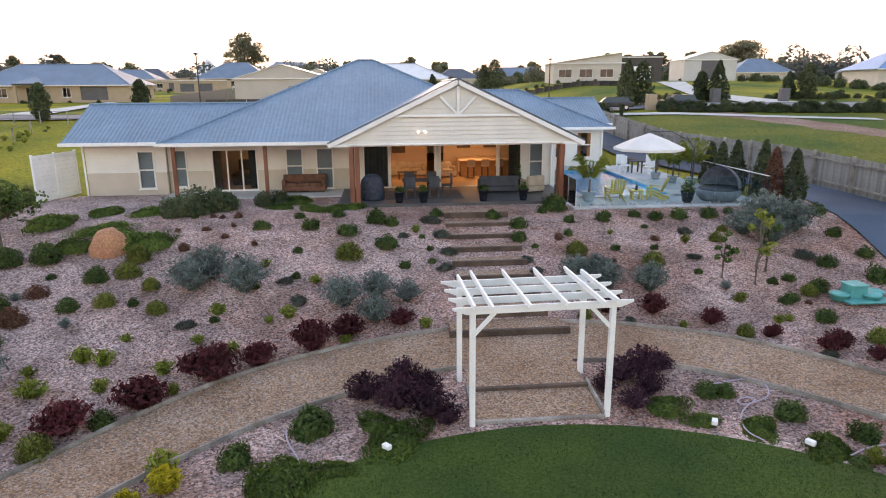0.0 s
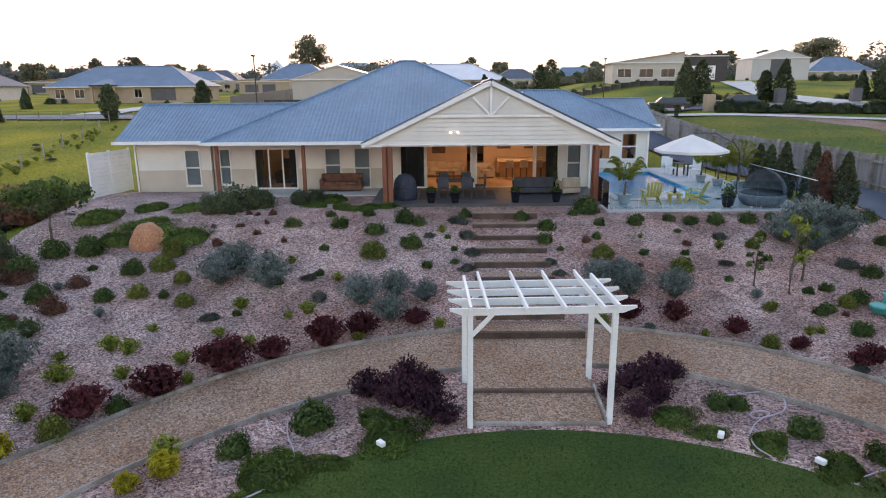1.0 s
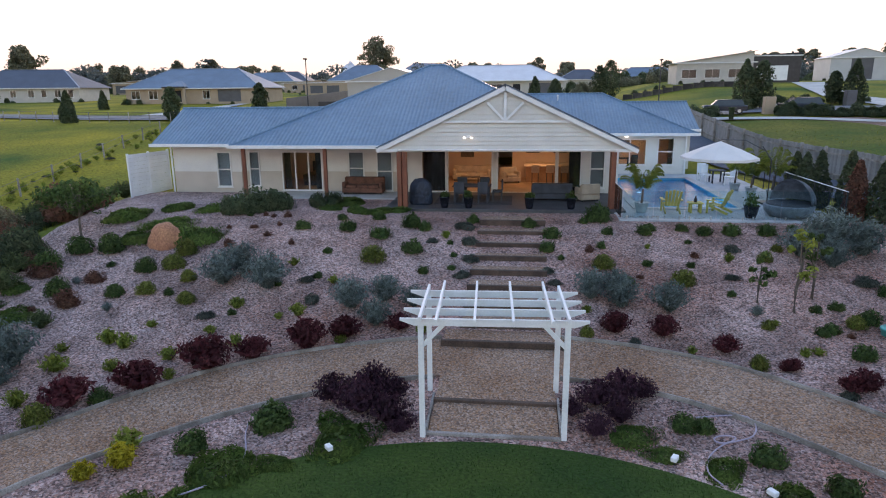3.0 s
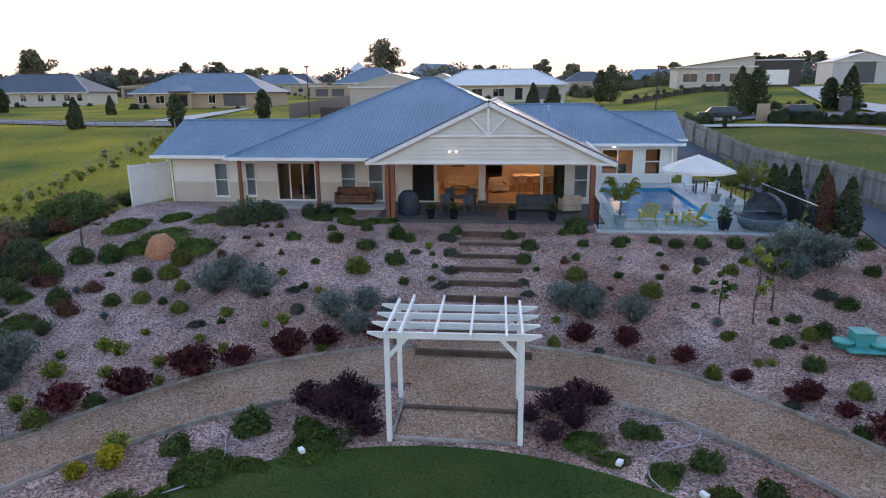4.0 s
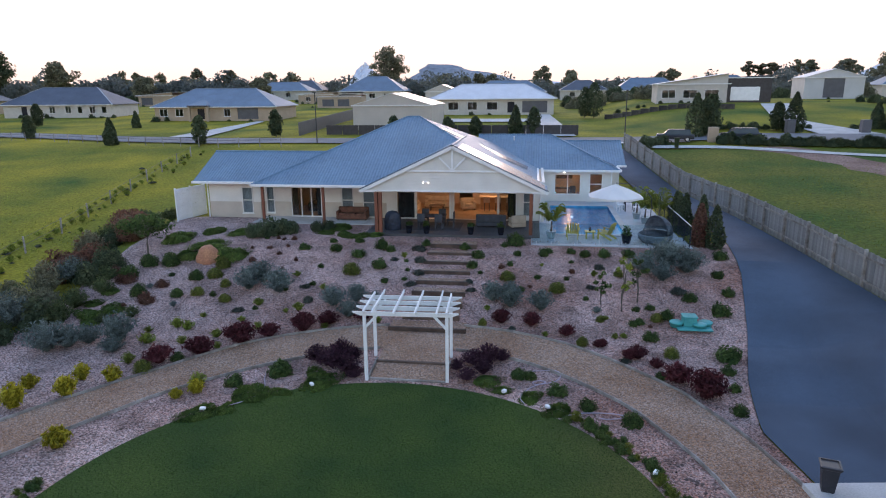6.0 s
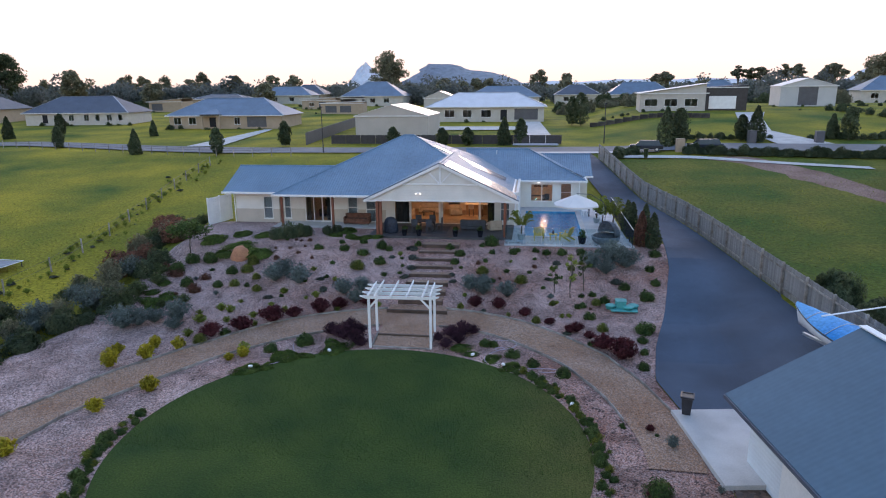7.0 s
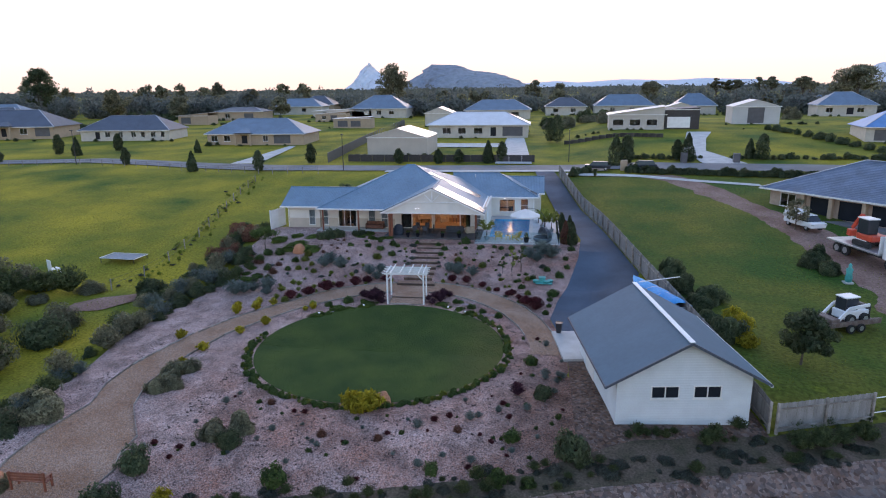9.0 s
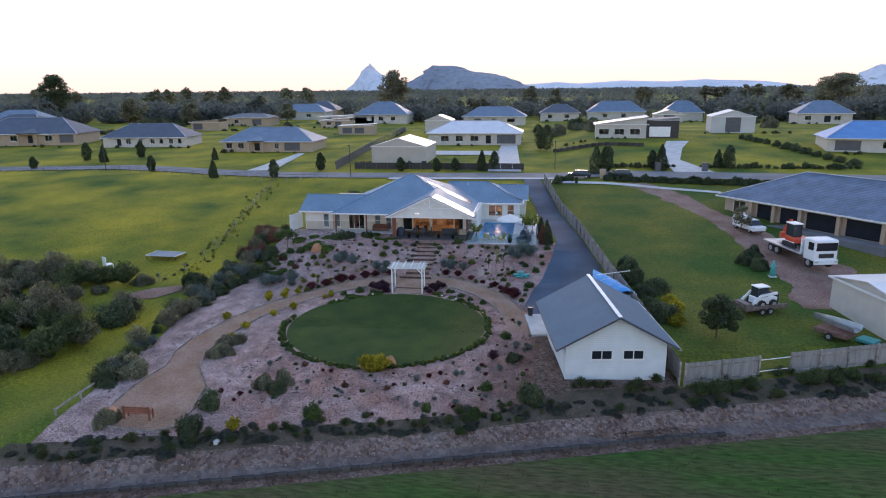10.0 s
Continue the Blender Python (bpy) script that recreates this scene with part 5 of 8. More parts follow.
SHEDROOF = ribbed(mat("grey_shed_sheet", (0.068, 0.132, 0.185), 0.7, 0.05, 0.4, 4, 0, spec=0.25), 0.2, "Y", 0.05)
k = (SR - SE) / (SW / 2)
for s in (-1, 1):
    xe = SW / 2 + s * (SW / 2 + OV)
    ze = SE - k * OV + 0.1
    part("roof", plate([(xe, -0.6, ze), (xe, SL + 0.5, ze), (SW / 2, SL + 0.5, SR + 0.1), (SW / 2, -0.6, SR + 0.1)], 0.05), SHEDROOF, shed)
    part("gutter", cube(xe - 0.06, -0.6, ze - 0.16, xe + 0.06, SL + 0.5, ze - 0.03), WHITE if s > 0 else ROOFDARK, shed)
    part("barge", beam(bmesh.new(), (xe, -0.62, ze - 0.05), (SW / 2, -0.62, SR + 0.05), 0.05, 0.14), ROOFDARK, shed)
part("ridge_cap", beam(bmesh.new(), (SW / 2, -0.6, SR + 0.13), (SW / 2, SL + 0.5, SR + 0.13), 0.28, 0.05), WHITE, shed)
part("side_door", cube(-0.04, 5.2, -0.1, 0.0, 7.4, 2.1, 0.01), FRAME, shed)
part("air_vent", lathe([(0.18, 0), (0.2, 0.06), (0.05, 0.1)], 14), DARKMETAL, shed).matrix_basis = pose(-0.01, 3.0, 1.4, 0, -90, 0)
slab = tagged(part("concrete_slab", cube(-1.35, 8.2, -0.3, 1.6, 13.3, 0.1, 0.01), CONCRETE), "pale concrete slab beside the shed", "slab", kind="structure")
slab.matrix_basis = pose(15.4, -6.05, 0.14, 0, 0, 8)


def bin_thing(m):
    s = thing("planter_bin", "tall black tapered bin on the path edge", "bin", m=m)
    part("body", lathe([(0.2, 0), (0.3, 0.85), (0.33, 0.87), (0.33, 0.93)], 4), DARKMETAL, s)
    part("rim", lathe([(0.36, 0.9), (0.37, 0.95), (0.3, 0.96), (0.28, 0.9)], 4), DARKMETAL, s)


bin_thing(pose(12.75, 6.7, ground_z(12.75, 6.7) + 0.08, 0, 0, 30))

boat = thing("covered_boat", "white boat under a pale blue tarpaulin behind the shed", "boat", m=pose(20.3, 9.6, ground_z(20.3, 9.6) + 0.3, 2, 0, 24))


def sheer(u):
    """Half width and gunwale height from stern to bow."""
    return 1.12 * (1 - max(0.0, (u - 0.35) / 0.65) ** 2.2) + 0.04, 0.95 + 0.45 * u * u


bm = bmesh.new()
rows = []
for i in range(17):
    u = i / 16
    hw, gz = sheer(u)
    rows.append([bm.verts.new((hw * sx, -2.4 + 6.0 * u - 0.25 * (1 - fz) * u, 0.25 + 0.25 * u ** 3 + (gz - 0.25 - 0.25 * u ** 3) * fz)) for sx, fz in ((-1.0, 1), (-1.02, 0.93), (-0.9, 0.5), (-0.62, 0.22), (0, 0), (0.62, 0.22), (0.9, 0.5), (1.02, 0.93), (1.0, 1))])
for a, b in zip(rows, rows[1:]):
    for j in range(8):
        bm.faces.new((a[j], a[j + 1], b[j + 1], b[j]))
bm.faces.new(rows[0][::-1])
part("hull", bm, CARWHITE, boat, "", True)
for sgn in (-1, 1):
    part("rub_rail", tube([(sgn * (sheer(i / 12)[0] + 0.02), -2.4 + 6.0 * i / 12, sheer(i / 12)[1] - 0.03) for i in range(13)], 0.035, 6), DARKMETAL, boat)
bm = bmesh.new()
rows = []
for i in range(25):
    u = i / 24
    hw, gz = sheer(u)
    rows.append([bm.verts.new(((hw + 0.03) * sx, -2.42 + 6.04 * u, gz - 0.09 * (abs(sx) > 0.99) + 0.02 + (0.62 - 0.5 * u) * (1 - abs(sx) ** 1.6) * (1 if u > 0.02 else 0.6) + 0.05 * noise.noise((sx * 3, u * 9, 1)) + 0.04 * abs(math.sin(u * 16)) * (1 - abs(sx)))) for sx in (-1.0, -0.97, -0.7, -0.35, 0, 0.35, 0.7, 0.97, 1.0)])
for a, b in zip(rows, rows[1:]):
    for j in range(8):
        bm.faces.new((a[j], a[j + 1], b[j + 1], b[j]))
part("tarpaulin", bm, TARP, boat, "", True)
for u in (0.3, 0.55, 0.78):
    hw, gz = sheer(u)
    part("strap", tube([(hw * sx * 1.04, -2.4 + 6.0 * u, gz + 0.04 + (0.62 - 0.5 * u) * (1 - abs(sx) ** 1.6)) for sx in (-1, -0.7, -0.35, 0, 0.35, 0.7, 1)], 0.025, 5), STEEL, boat)
part("pole", tube([(-0.9, 1.4, 1.75), (2.4, 1.0, 2.0)], 0.035, 6), WHITE, boat)
part("trailer_frame", cube(-0.07, -2.0, 0.12, 0.07, 3.0, 0.24), STEEL, boat)
part("axle", cube(-0.9, -0.66, 0.0, 0.9, -0.54, 0.12), STEEL, boat)
for x in (-0.95, 0.95):
    part("wheel", tube([(x - 0.1, -0.6, 0.0), (x + 0.1, -0.6, 0.0)], 0.32, 14), RUBBER, boat)

fence = thing("paling_fence", "weathered grey timber paling fence along the driveway", "fence", kind="structure")
ffence = thing("front_fence", "weathered grey timber paling fence along the bank", "fence", kind="structure")
PAL = mesh_of("paling", cube(-0.07, -0.009, 0, 0.07, 0.009, 1.75))
PAL.materials.append(PALING)
FP = mesh_of("post", cube(-0.06, -0.06, -0.3, 0.06, 0.06, 1.82))
FP.materials.append(TIMBER)
loose, count = [], 0


def fence_run(parent, a, b, side, singles):
    """Palings, posts and rails from a to b; posts stand on the given side."""
    global count
    dx, dy = b[0] - a[0], b[1] - a[1]
    ln_ = math.hypot(dx, dy)
    ang = math.degrees(math.atan2(dy, dx))
    ux, uy = dx / ln_, dy / ln_
    n = int(ln_ / 0.15)
    for i in range(n):
        d = (i + 0.5) * 0.15
        x, y = a[0] + ux * d, a[1] + uy * d
        m = pose(x, y, ground_z(x, y) - 0.02 + 0.015 * math.sin(i * 2.3), 0, 0.6 * math.sin(i * 1.7), ang)
        if singles and count < 300:
            part("paling", PAL, None, parent).matrix_basis = m
            count += 1
        else:
            loose.append(m)
    p = int(ln_ / 2.4)
    last = None
    for i in range(p + 1):
        d = ln_ * i / p
        x, y = a[0] + ux * d - uy * side * 0.09, a[1] + uy * d + ux * side * 0.09
        z = ground_z(x, y)
        part("post", FP, None, parent).matrix_basis = pose(x, y, z, 0, 0, ang)
        if last:
            for h in (0.35, 1.45):
                part("rail", beam(bmesh.new(), (last[0], last[1], last[2] + h), (x, y, z + h), 0.04, 0.09), TIMBER, parent)
        last = (x, y, z)


fence_run(fence, (fence_x(-5.4), -5.4), (fence_x(62), 62), 1, True)
fence_run(ffence, (23.9, -5.4), (29.5, -3.5), -1, True)
fence_run(ffence, (32.0, -2.6), (46, 2.2), -1, True)
bm = bmesh.new()
for m in loose:
    box(bm, -0.07, -0.009, 0, 0.07, 0.009, 1.75, m)
tagged(part("palings", bm, PALING, fence), kind="stuff")
for h in (0.5, 1.4):
    part("wire", tube([(29.5, -3.5, ground_z(29.5, -3.5) + h), (32.0, -2.6, ground_z(32.0, -2.6) + h)], 0.03, 6), WHITE, ffence)

# ---- neighbouring houses ----


PALECAP = mat("pale_ridge_cap", (0.34, 0.38, 0.43), 0.5, 0.08, 1, 10, 0.05)


def hip_house(label, m, w, d, eave, rise, roof_m, wall_m, windows=(), doors=(), garages=(), porch=None, gable=False, over=0.6, base=1.5, door_h=2.3):
    """A plain house with its front along x at y = 0, its middle at x = 0."""
    h = thing("house", label, "house", "neighbouring houses", m)
    holes = [(a, b, 0.55, 2.15) for a, b in windows] + [(a, b, 0.02, 2.15) for a, b in doors] + [(a, b, 0.02, door_h) for a, b in garages]
    wall("wall", -w / 2, w / 2, 0, 0.2, -base, eave, holes, wall_m, h)
    part("wall", cube(-w / 2, 0.2, -base, -w / 2 + 0.2, d, eave), wall_m, h)
    part("wall", cube(w / 2 - 0.2, 0.2, -base, w / 2, d, eave), wall_m, h)
    part("wall", cube(-w / 2 + 0.2, d - 0.2, -base, w / 2 - 0.2, d, eave), wall_m, h)
    part("floor", cube(-w / 2 + 0.2, 0.2, -0.3, w / 2 - 0.2, d - 0.2, 0.01), CONCRETE, h)
    for a, b in windows:
        window(h, a, b, 0.55, 2.15, 0.0, panes=2 if b - a > 1.3 else 1)
    for a, b in doors:
        part("door", cube(a, 0.08, 0.02, b, 0.14, 2.15, 0.01), SHADE, h)
    for a, b in garages:
        g = part("garage_door", cube(a, 0.06, 0.02, b, 0.12, door_h), DARKDOOR, h)
        for i in range(1, 4):
            part("rib", cube(a, 0.045, 0.02 + i * 0.57, b, 0.06, 0.05 + i * 0.57), DARKDOOR, g)
    rise *= 1.15
    x0, x1, y0, y1 = -w / 2 - over, w / 2 + over, -over, d + over
    e, r = eave, eave + rise
    hd = (y1 - y0) / 2
    ym = (y0 + y1) / 2
    if gable == "front":
        planes = [[(x0, y0, e), (0, y0, r), (0, y1, r), (x0, y1, e)], [(x1, y0, e), (x1, y1, e), (0, y1, r), (0, y0, r)]]
        for y in (0.0, d - 0.2):
            bm = bmesh.new()
            a = [bm.verts.new(p) for p in ((-w / 2, y, eave - 0.02), (w / 2, y, eave - 0.02), (0, y, r - 0.1))]
            b = [bm.verts.new((v.co.x, y + 0.2, v.co.z)) for v in a]
            bm.faces.new(a), bm.faces.new(b[::-1])
            for i in range(3):
                bm.faces.new((a[i], b[i], b[(i + 1) % 3], a[(i + 1) % 3]))
            part("gable", bm, wall_m, h)
    elif gable == "skillion":
        planes = [[(x0, y0, e), (x1, y0, r), (x1, y1, r), (x0, y1, e)]]
        for y in (0.0, d - 0.2):
            bm = bmesh.new()
            a = [bm.verts.new(p) for p in ((-w / 2, y, eave), (w / 2, y, eave), (w / 2, y, r - 0.15))]
            b = [bm.verts.new((v.co.x, y + 0.2, v.co.z)) for v in a]
            bm.faces.new(a), bm.faces.new(b[::-1])
            for i in range(3):
                bm.faces.new((a[i], b[i], b[(i + 1) % 3], a[(i + 1) % 3]))
            part("gable", bm, wall_m, h)
    else:
        hx = min(hd, (x1 - x0) / 2 - 0.05)
        planes = [[(x0, y0, e), (x1, y0, e), (x1 - hx, ym, r), (x0 + hx, ym, r)], [(x1, y0, e), (x1, y1, e), (x1 - hx, ym, r)],
                  [(x1, y1, e), (x0, y1, e), (x0 + hx, ym, r), (x1 - hx, ym, r)], [(x0, y1, e), (x0, y0, e), (x0 + hx, ym, r)]]
        part("ridge_cap", beam(bmesh.new(), (x0 + hx, ym, r + 0.03), (x1 - hx, ym, r + 0.03), 0.3, 0.07), PALECAP, h)
        for sx, ex in ((x0, x0 + hx), (x1, x1 - hx)):
            part("hip_cap", beam(bmesh.new(), (sx, y0, e + 0.03), (ex, ym, r + 0.03), 0.25, 0.06), PALECAP, h)
    for p in planes:
        part("roof", plate(p, 0.08), roof_m, h)
    part("gutter", cube(x0 - 0.08, y0 - 0.1, e - 0.16, x1 + 0.08, y0, e + 0.02), FRAME, h)
    if porch:
        a, b, out = porch
        xm = (a + b) / 2
        part("porch_roof", plate([(a, -out, e + 0.3), (b, -out, e + 0.3), (xm + 0.3, 1.5, e + 1.4), (xm - 0.3, 1.5, e + 1.4)], 0.08), roof_m, h)
        part("porch_roof", plate([(a, 1.5, e + 0.3), (a, -out, e + 0.3), (xm - 0.3, 1.5, e + 1.4)], 0.08), roof_m, h)
        part("porch_roof", plate([(b, -out, e + 0.3), (b, 1.5, e + 0.3), (xm + 0.3, 1.5, e + 1.4)], 0.08), roof_m, h)
        part("porch_fascia", cube(a, -out - 0.05, e + 0.02, b, -out + 0.05, e + 0.3), DARKMETAL, h)
        for x in (a + 0.25, b - 0.25):
            part("porch_post", cube(x - 0.2, -out + 0.1, -0.5, x + 0.2, -out + 0.5, e + 0.1), wall_m, h)
    return h


def at(x, y, r=0, dz=0.15, size=1.0):
    return pose(x, y, ground_z(x, y) + dz, 0, 0, r) @ Matrix.Scale(size, 4)


BLUEROOF = ribbed(mat("light_blue_sheet", (0.13, 0.19, 0.26), 0.5, 0.1, 0.4, 4, 0, metal=0.1), 0.25, "X", 0.3)
hip_house("tan brick house with a pale blue hip roof across the street", at(-55, 106, 1, 0.3, 0.88), 27, 13, 2.6, 3.3, BLUEROOF, TAN, [(-12.4, -10.6), (-8.8, -7.0), (2.2, 3.6)], [(-3.8, -2.2)], [(5.2, 9.8)], (-5.2, -0.6, 1.6))
hip_house("pale house with a dark blue hip roof at the street bend", at(-94.5, 115, 6, 0.4, 0.86), 27, 13, 2.6, 3.6, ROOFDARK, PALEWALL, [(-6, -4.4), (-2, -0.6), (2, 3.4), (5, 6.2), (8, 9.4), (11, 12.2)], [(-9, -7.6)], [])
hip_house("brown-walled house with a dark hip roof", at(-134, 118, 10, 0.7), 30, 14, 2.6, 3.8, ROOFDARK, TAN, [(-10, -8), (-4, -2), (6, 8)], [(1, 2.4)], [(10, 14)], (-1, 4.6, 2))
hip_house("large tan metal shed with a low gable roof", at(-16.6, 86.5, -1, 0.0, 0.9), 13.5, 13, 4.0, 1.7, ROOFWHITE, mat("tan_sheet", (0.46, 0.41, 0.36), 0.6, 0.05, 0.5, 10, 0.1), [], [], [], None, "front", 0.15)
hip_house("low house with a pale grey hip roof and dark garage door", at(-4, 124, 0, 0.4), 25, 12, 2.8, 2.6, ROOFWHITE, PALEWALL, [(-9, -6.8), (-5, -3), (-1, 1.2)], [(3.2, 4.6)], [(6.2, 11.2)])
hip_house("tan double garage with a pale flat roof", at(-45.5, 155, 2, 0.4, 0.78), 15, 7, 3.2, 0.5, ROOFWHITE, TAN, [], [], [(-5.8, -1.8), (-0.6, 3.4)], None, "skillion", 0.3)
hip_house("small pale shed beside the fence", at(-62, 185, 0, 0.4, 0.8), 14, 7, 3.0, 0.9, ROOFWHITE, TAN, [(-4, -2)], [], [(0, 3)], None, "skillion", 0.3)
hip_house("distant house with a pyramid blue roof", at(-51, 212, 0, 0.6), 22, 15, 2.9, 4.4, BLUEROOF, PALEWALL, [(-6, -4), (-1, 1), (4, 6)], [])
hip_house("small grey gabled shed behind a house", at(-20, 165, 0, 0.6), 9, 9, 3.6, 1.6, ROOFWHITE, PALEWALL, [], [], [], None, "front", 0.2)
hip_house("distant house with a blue hip roof", at(-4, 205, 0, 0.5), 24, 12, 2.9, 3.2, BLUEROOF, PALEWALL, [(-8, -5), (-1, 1), (5, 8)], [])
hip_house("tan flat-roofed house at the wood's edge", at(-102, 197, 0, 0.4, 0.95), 20, 10, 3.0, 1.4, ROOFDARK, TAN, [(-6, -4)], [], [(2, 6)])
hip_house("tan shed with a dark garage door", at(-106.5, 171, 0, 0.4, 0.9), 12, 8, 3.0, 1.0, ROOFWHITE, TAN, [], [], [(-5, -1)], None, "skillion")
hip_house("modern white house with a rising skillion roof", at(33.6, 118, -4, 0.3, 0.95), 13, 10, 3.3, 1.7, ROOFWHITE, PALEWALL, [(-5.6, -3.0), (-1.6, 1.0), (2.4, 5.0)], [], [], None, "skillion", 0.5)
hip_house("dark boxy garage wing with a white door", at(43.9, 118.5, -4, 0.3, 0.95), 8, 9, 4.4, 0.4, ROOFDARK, DARKMETAL, [], [], [], None, "skillion", 0.1)
gd = tagged(part("garage_door", cube(-3.4, -0.12, 0.02, 1.9, -0.02, 2.6, 0.02), WHITE), "white roller garage door on the dark garage", "door")
gd.matrix_basis = at(43.9, 118.5, -4, 0.3, 0.95)
hip_house("grey metal shed with a tall dark roller door", at(64.5, 133, -6, 0.2, 0.95), 11.5, 10, 4.3, 1.5, ROOFWHITE, mat("pale_grey_sheet", (0.50, 0.49, 0.48), 0.6, 0.05, 0.5, 10, 0.1), [], [], [(-2.0, 2.0)], None, "front", 0.2, door_h=4.0)
hip_house("distant house with a pale blue hip roof among trees", at(47, 245, 0, 0.6, 1.0), 24, 12, 2.9, 4.0, BLUEROOF, PALEWALL, [(-6, -4), (2, 4)], [])
hip_house("distant house with a grey blue hip roof", at(71, 226, -5, 0.6, 0.95), 16, 11, 3.0, 4.2, BLUEROOF, PALEWALL, [(-4, -2)], [])
hip_house("distant pale house with a blue hip roof and porch", at(110, 190, -8, 0.6), 17, 12, 3.0, 3.6, BLUEROOF, PALEWALL, [(-6, -4), (3, 5)], [(0, 2)])
hip_house("white house with a bright blue roof and brown garage door", at(83.5, 95, -10, 0.3, 0.92), 22, 12, 2.8, 3.2, ribbed(mat("bright_blue_sheet", (0.10, 0.25, 0.50), 0.4, 0.08, 0.4, 4, 0, metal=0.2), 0.25, "X", 0.3), PALEWALL, [(0, 2)], [(3, 4.4)], [(-9.4, -4.2)])
hip_house("pale gabled shed below the trees", at(63, 212, -5, 0.4), 11, 9, 2.6, 1.5, ROOFWHITE, PALEWALL, [], [], [(-2, 2)], None, "front", 0.3)
hip_house("long low pale-roofed shed behind a garage", at(-66, 212, 0, 0.3), 24, 8, 2.4, 0.9, ROOFWHITE, PALEWALL, [(-8, -6), (2, 4)], [], [], None, "skillion", 0.3)
hip_house("dark-walled house with a dark hip roof at the wood's edge", at(-94, 262, 0, 0.4), 17, 12, 3.2, 3.6, ROOFDARK, TAN, [(-5, -3), (2, 4)], [])
for x, y, w, r in ((-165, 150, 20, 5), (-150, 230, 18, 0), (-95, 240, 22, 0), (22, 230, 16, 0), (150, 190, 20, -10), (-200, 190, 22, 8), (130, 250, 18, -5)):
    hip_house("distant low house among the trees", at(x, y, r, 0.6), w, 11, 2.9, 3.0, BLUEROOF if w % 4 else ROOFDARK, PALEWALL, [(-5, -3), (2, 4)], [])

# neighbour with tiled roof
# its wide doors are dark sheets standing for the open patio's shade
nb = hip_house("tan brick house with a blue-grey tiled hip roof", pose(39.8 + 0.588 * 15, 45.4 - 0.809 * 15, 2.95, 0, 0, -54), 30, 14, 2.6, 3.1, TILE, mat("tan_brick", (0.42, 0.32, 0.25), 0.8, 0.1, 2, 30, 0.3), [(-13.6, -11.6), (8.5, 10.5)], [(-9.8, -7.6), (-6.4, -3.8), (-2.8, 1.0), (2.2, 6.2)], [], None, False, 0.9, 2.5)
for x in (-10.4, -7.0, -3.3, 1.6, 6.8):
    part("pillar", cube(x - 0.22, -0.7, -0.6, x + 0.22, -0.26, 2.5, 0.01), TAN, nb)
part("patio", cube(-11, -2.2, -1.5, 8, -0.02, -0.02), ROADGREY, nb)
wsh = hip_house("large white metal shed beside the dirt yard", pose(41.0, 6.3, 0.45, 0, 0, -78), 9, 11, 3.3, 0.7, ROOFWHITE, PALEWALL, [], [], [], None, "front", 0.2)

# ---- vehicles ----


def wheel(parent, x, y, r, w=0.22):
    t = part("wheel", tube([(x - w / 2, y, r), (x + w / 2, y, r)], r, 16), RUBBER, parent)
    part("rim", tube([(x - w / 2 - 0.01, y, r), (x + w / 2 + 0.01, y, r)], r * 0.55, 12), STEEL, t)


truck = thing("tray_truck", "white flatbed truck parked on the dirt track", "truck", m=pose(42.0, 24.4, ground_z(42, 24.4) + 0.12, 0, 0, 193) @ Matrix.Scale(1.15, 4))
part("cab", cube(-1.1, 2.5, 0.75, 1.1, 4.2, 2.75, 0.12), CARWHITE, truck)
part("windscreen", cube(-1.0, 4.15, 1.75, 1.0, 4.23, 2.5, 0.02), SHADE, truck)
for x in (-1.12, 1.04):
    part("side_window", cube(x, 3.2, 1.75, x + 0.08, 3.95, 2.45, 0.02), SHADE, truck)
part("bumper", cube(-1.12, 4.18, 0.5, 1.12, 4.35, 0.95, 0.04), CARWHITE, truck)
part("grille", cube(-0.7, 4.2, 1.1, 0.7, 4.24, 1.5), DARKMETAL, truck)
for x in (-0.9, 0.9):
    part("headlight", cube(x - 0.16, 4.3, 0.68, x + 0.16, 4.37, 0.86, 0.02), STEEL, truck)
part("chassis", cube(-0.5, -3.6, 0.6, 0.5, 3.0, 0.85), DARKMETAL, truck)
part("tray", cube(-1.2, -3.8, 0.95, 1.2, 2.3, 1.1, 0.02), STEEL, truck)
part("headboard", cube(-1.2, 2.2, 1.1, 1.2, 2.3, 2.5, 0.02), CARWHITE, truck)
for y in (3.3, -1.6, -2.6):
    for x in (-0.95, 0.95):
        wheel(truck, x, y, 0.48)
exc = thing("mini_excavator", "orange-red mini excavator loaded on the truck tray", "excavator", m=truck.matrix_basis @ pose(0, -0.3, 1.1, 0, 0, 180))
for x in (-0.65, 0.65):
    part("track", cube(x - 0.2, -1.0, 0, x + 0.2, 1.0, 0.45, 0.12), RUBBER, exc)
part("body", cube(-0.75, -1.1, 0.55, 0.75, 0.7, 1.05, 0.1), REDTRUCK, exc)
part("cab", cube(-0.7, -0.5, 1.05, 0.2, 0.7, 2.25, 0.06), CARDARK, exc)
part("cab_roof", cube(-0.75, -0.55, 2.25, 0.25, 0.75, 2.35, 0.03), CARWHITE, exc)
part("boom", beam(beam(bmesh.new(), (0.3, 0.6, 0.9), (0.3, 1.6, 2.3), 0.22, 0.28), (0.3, 1.6, 2.3), (0.3, 2.5, 1.0), 0.2, 0.25), REDTRUCK, exc)
part("bucket", cube(0.0, 2.3, 0.3, 0.6, 2.8, 0.9, 0.08), REDTRUCK, exc)


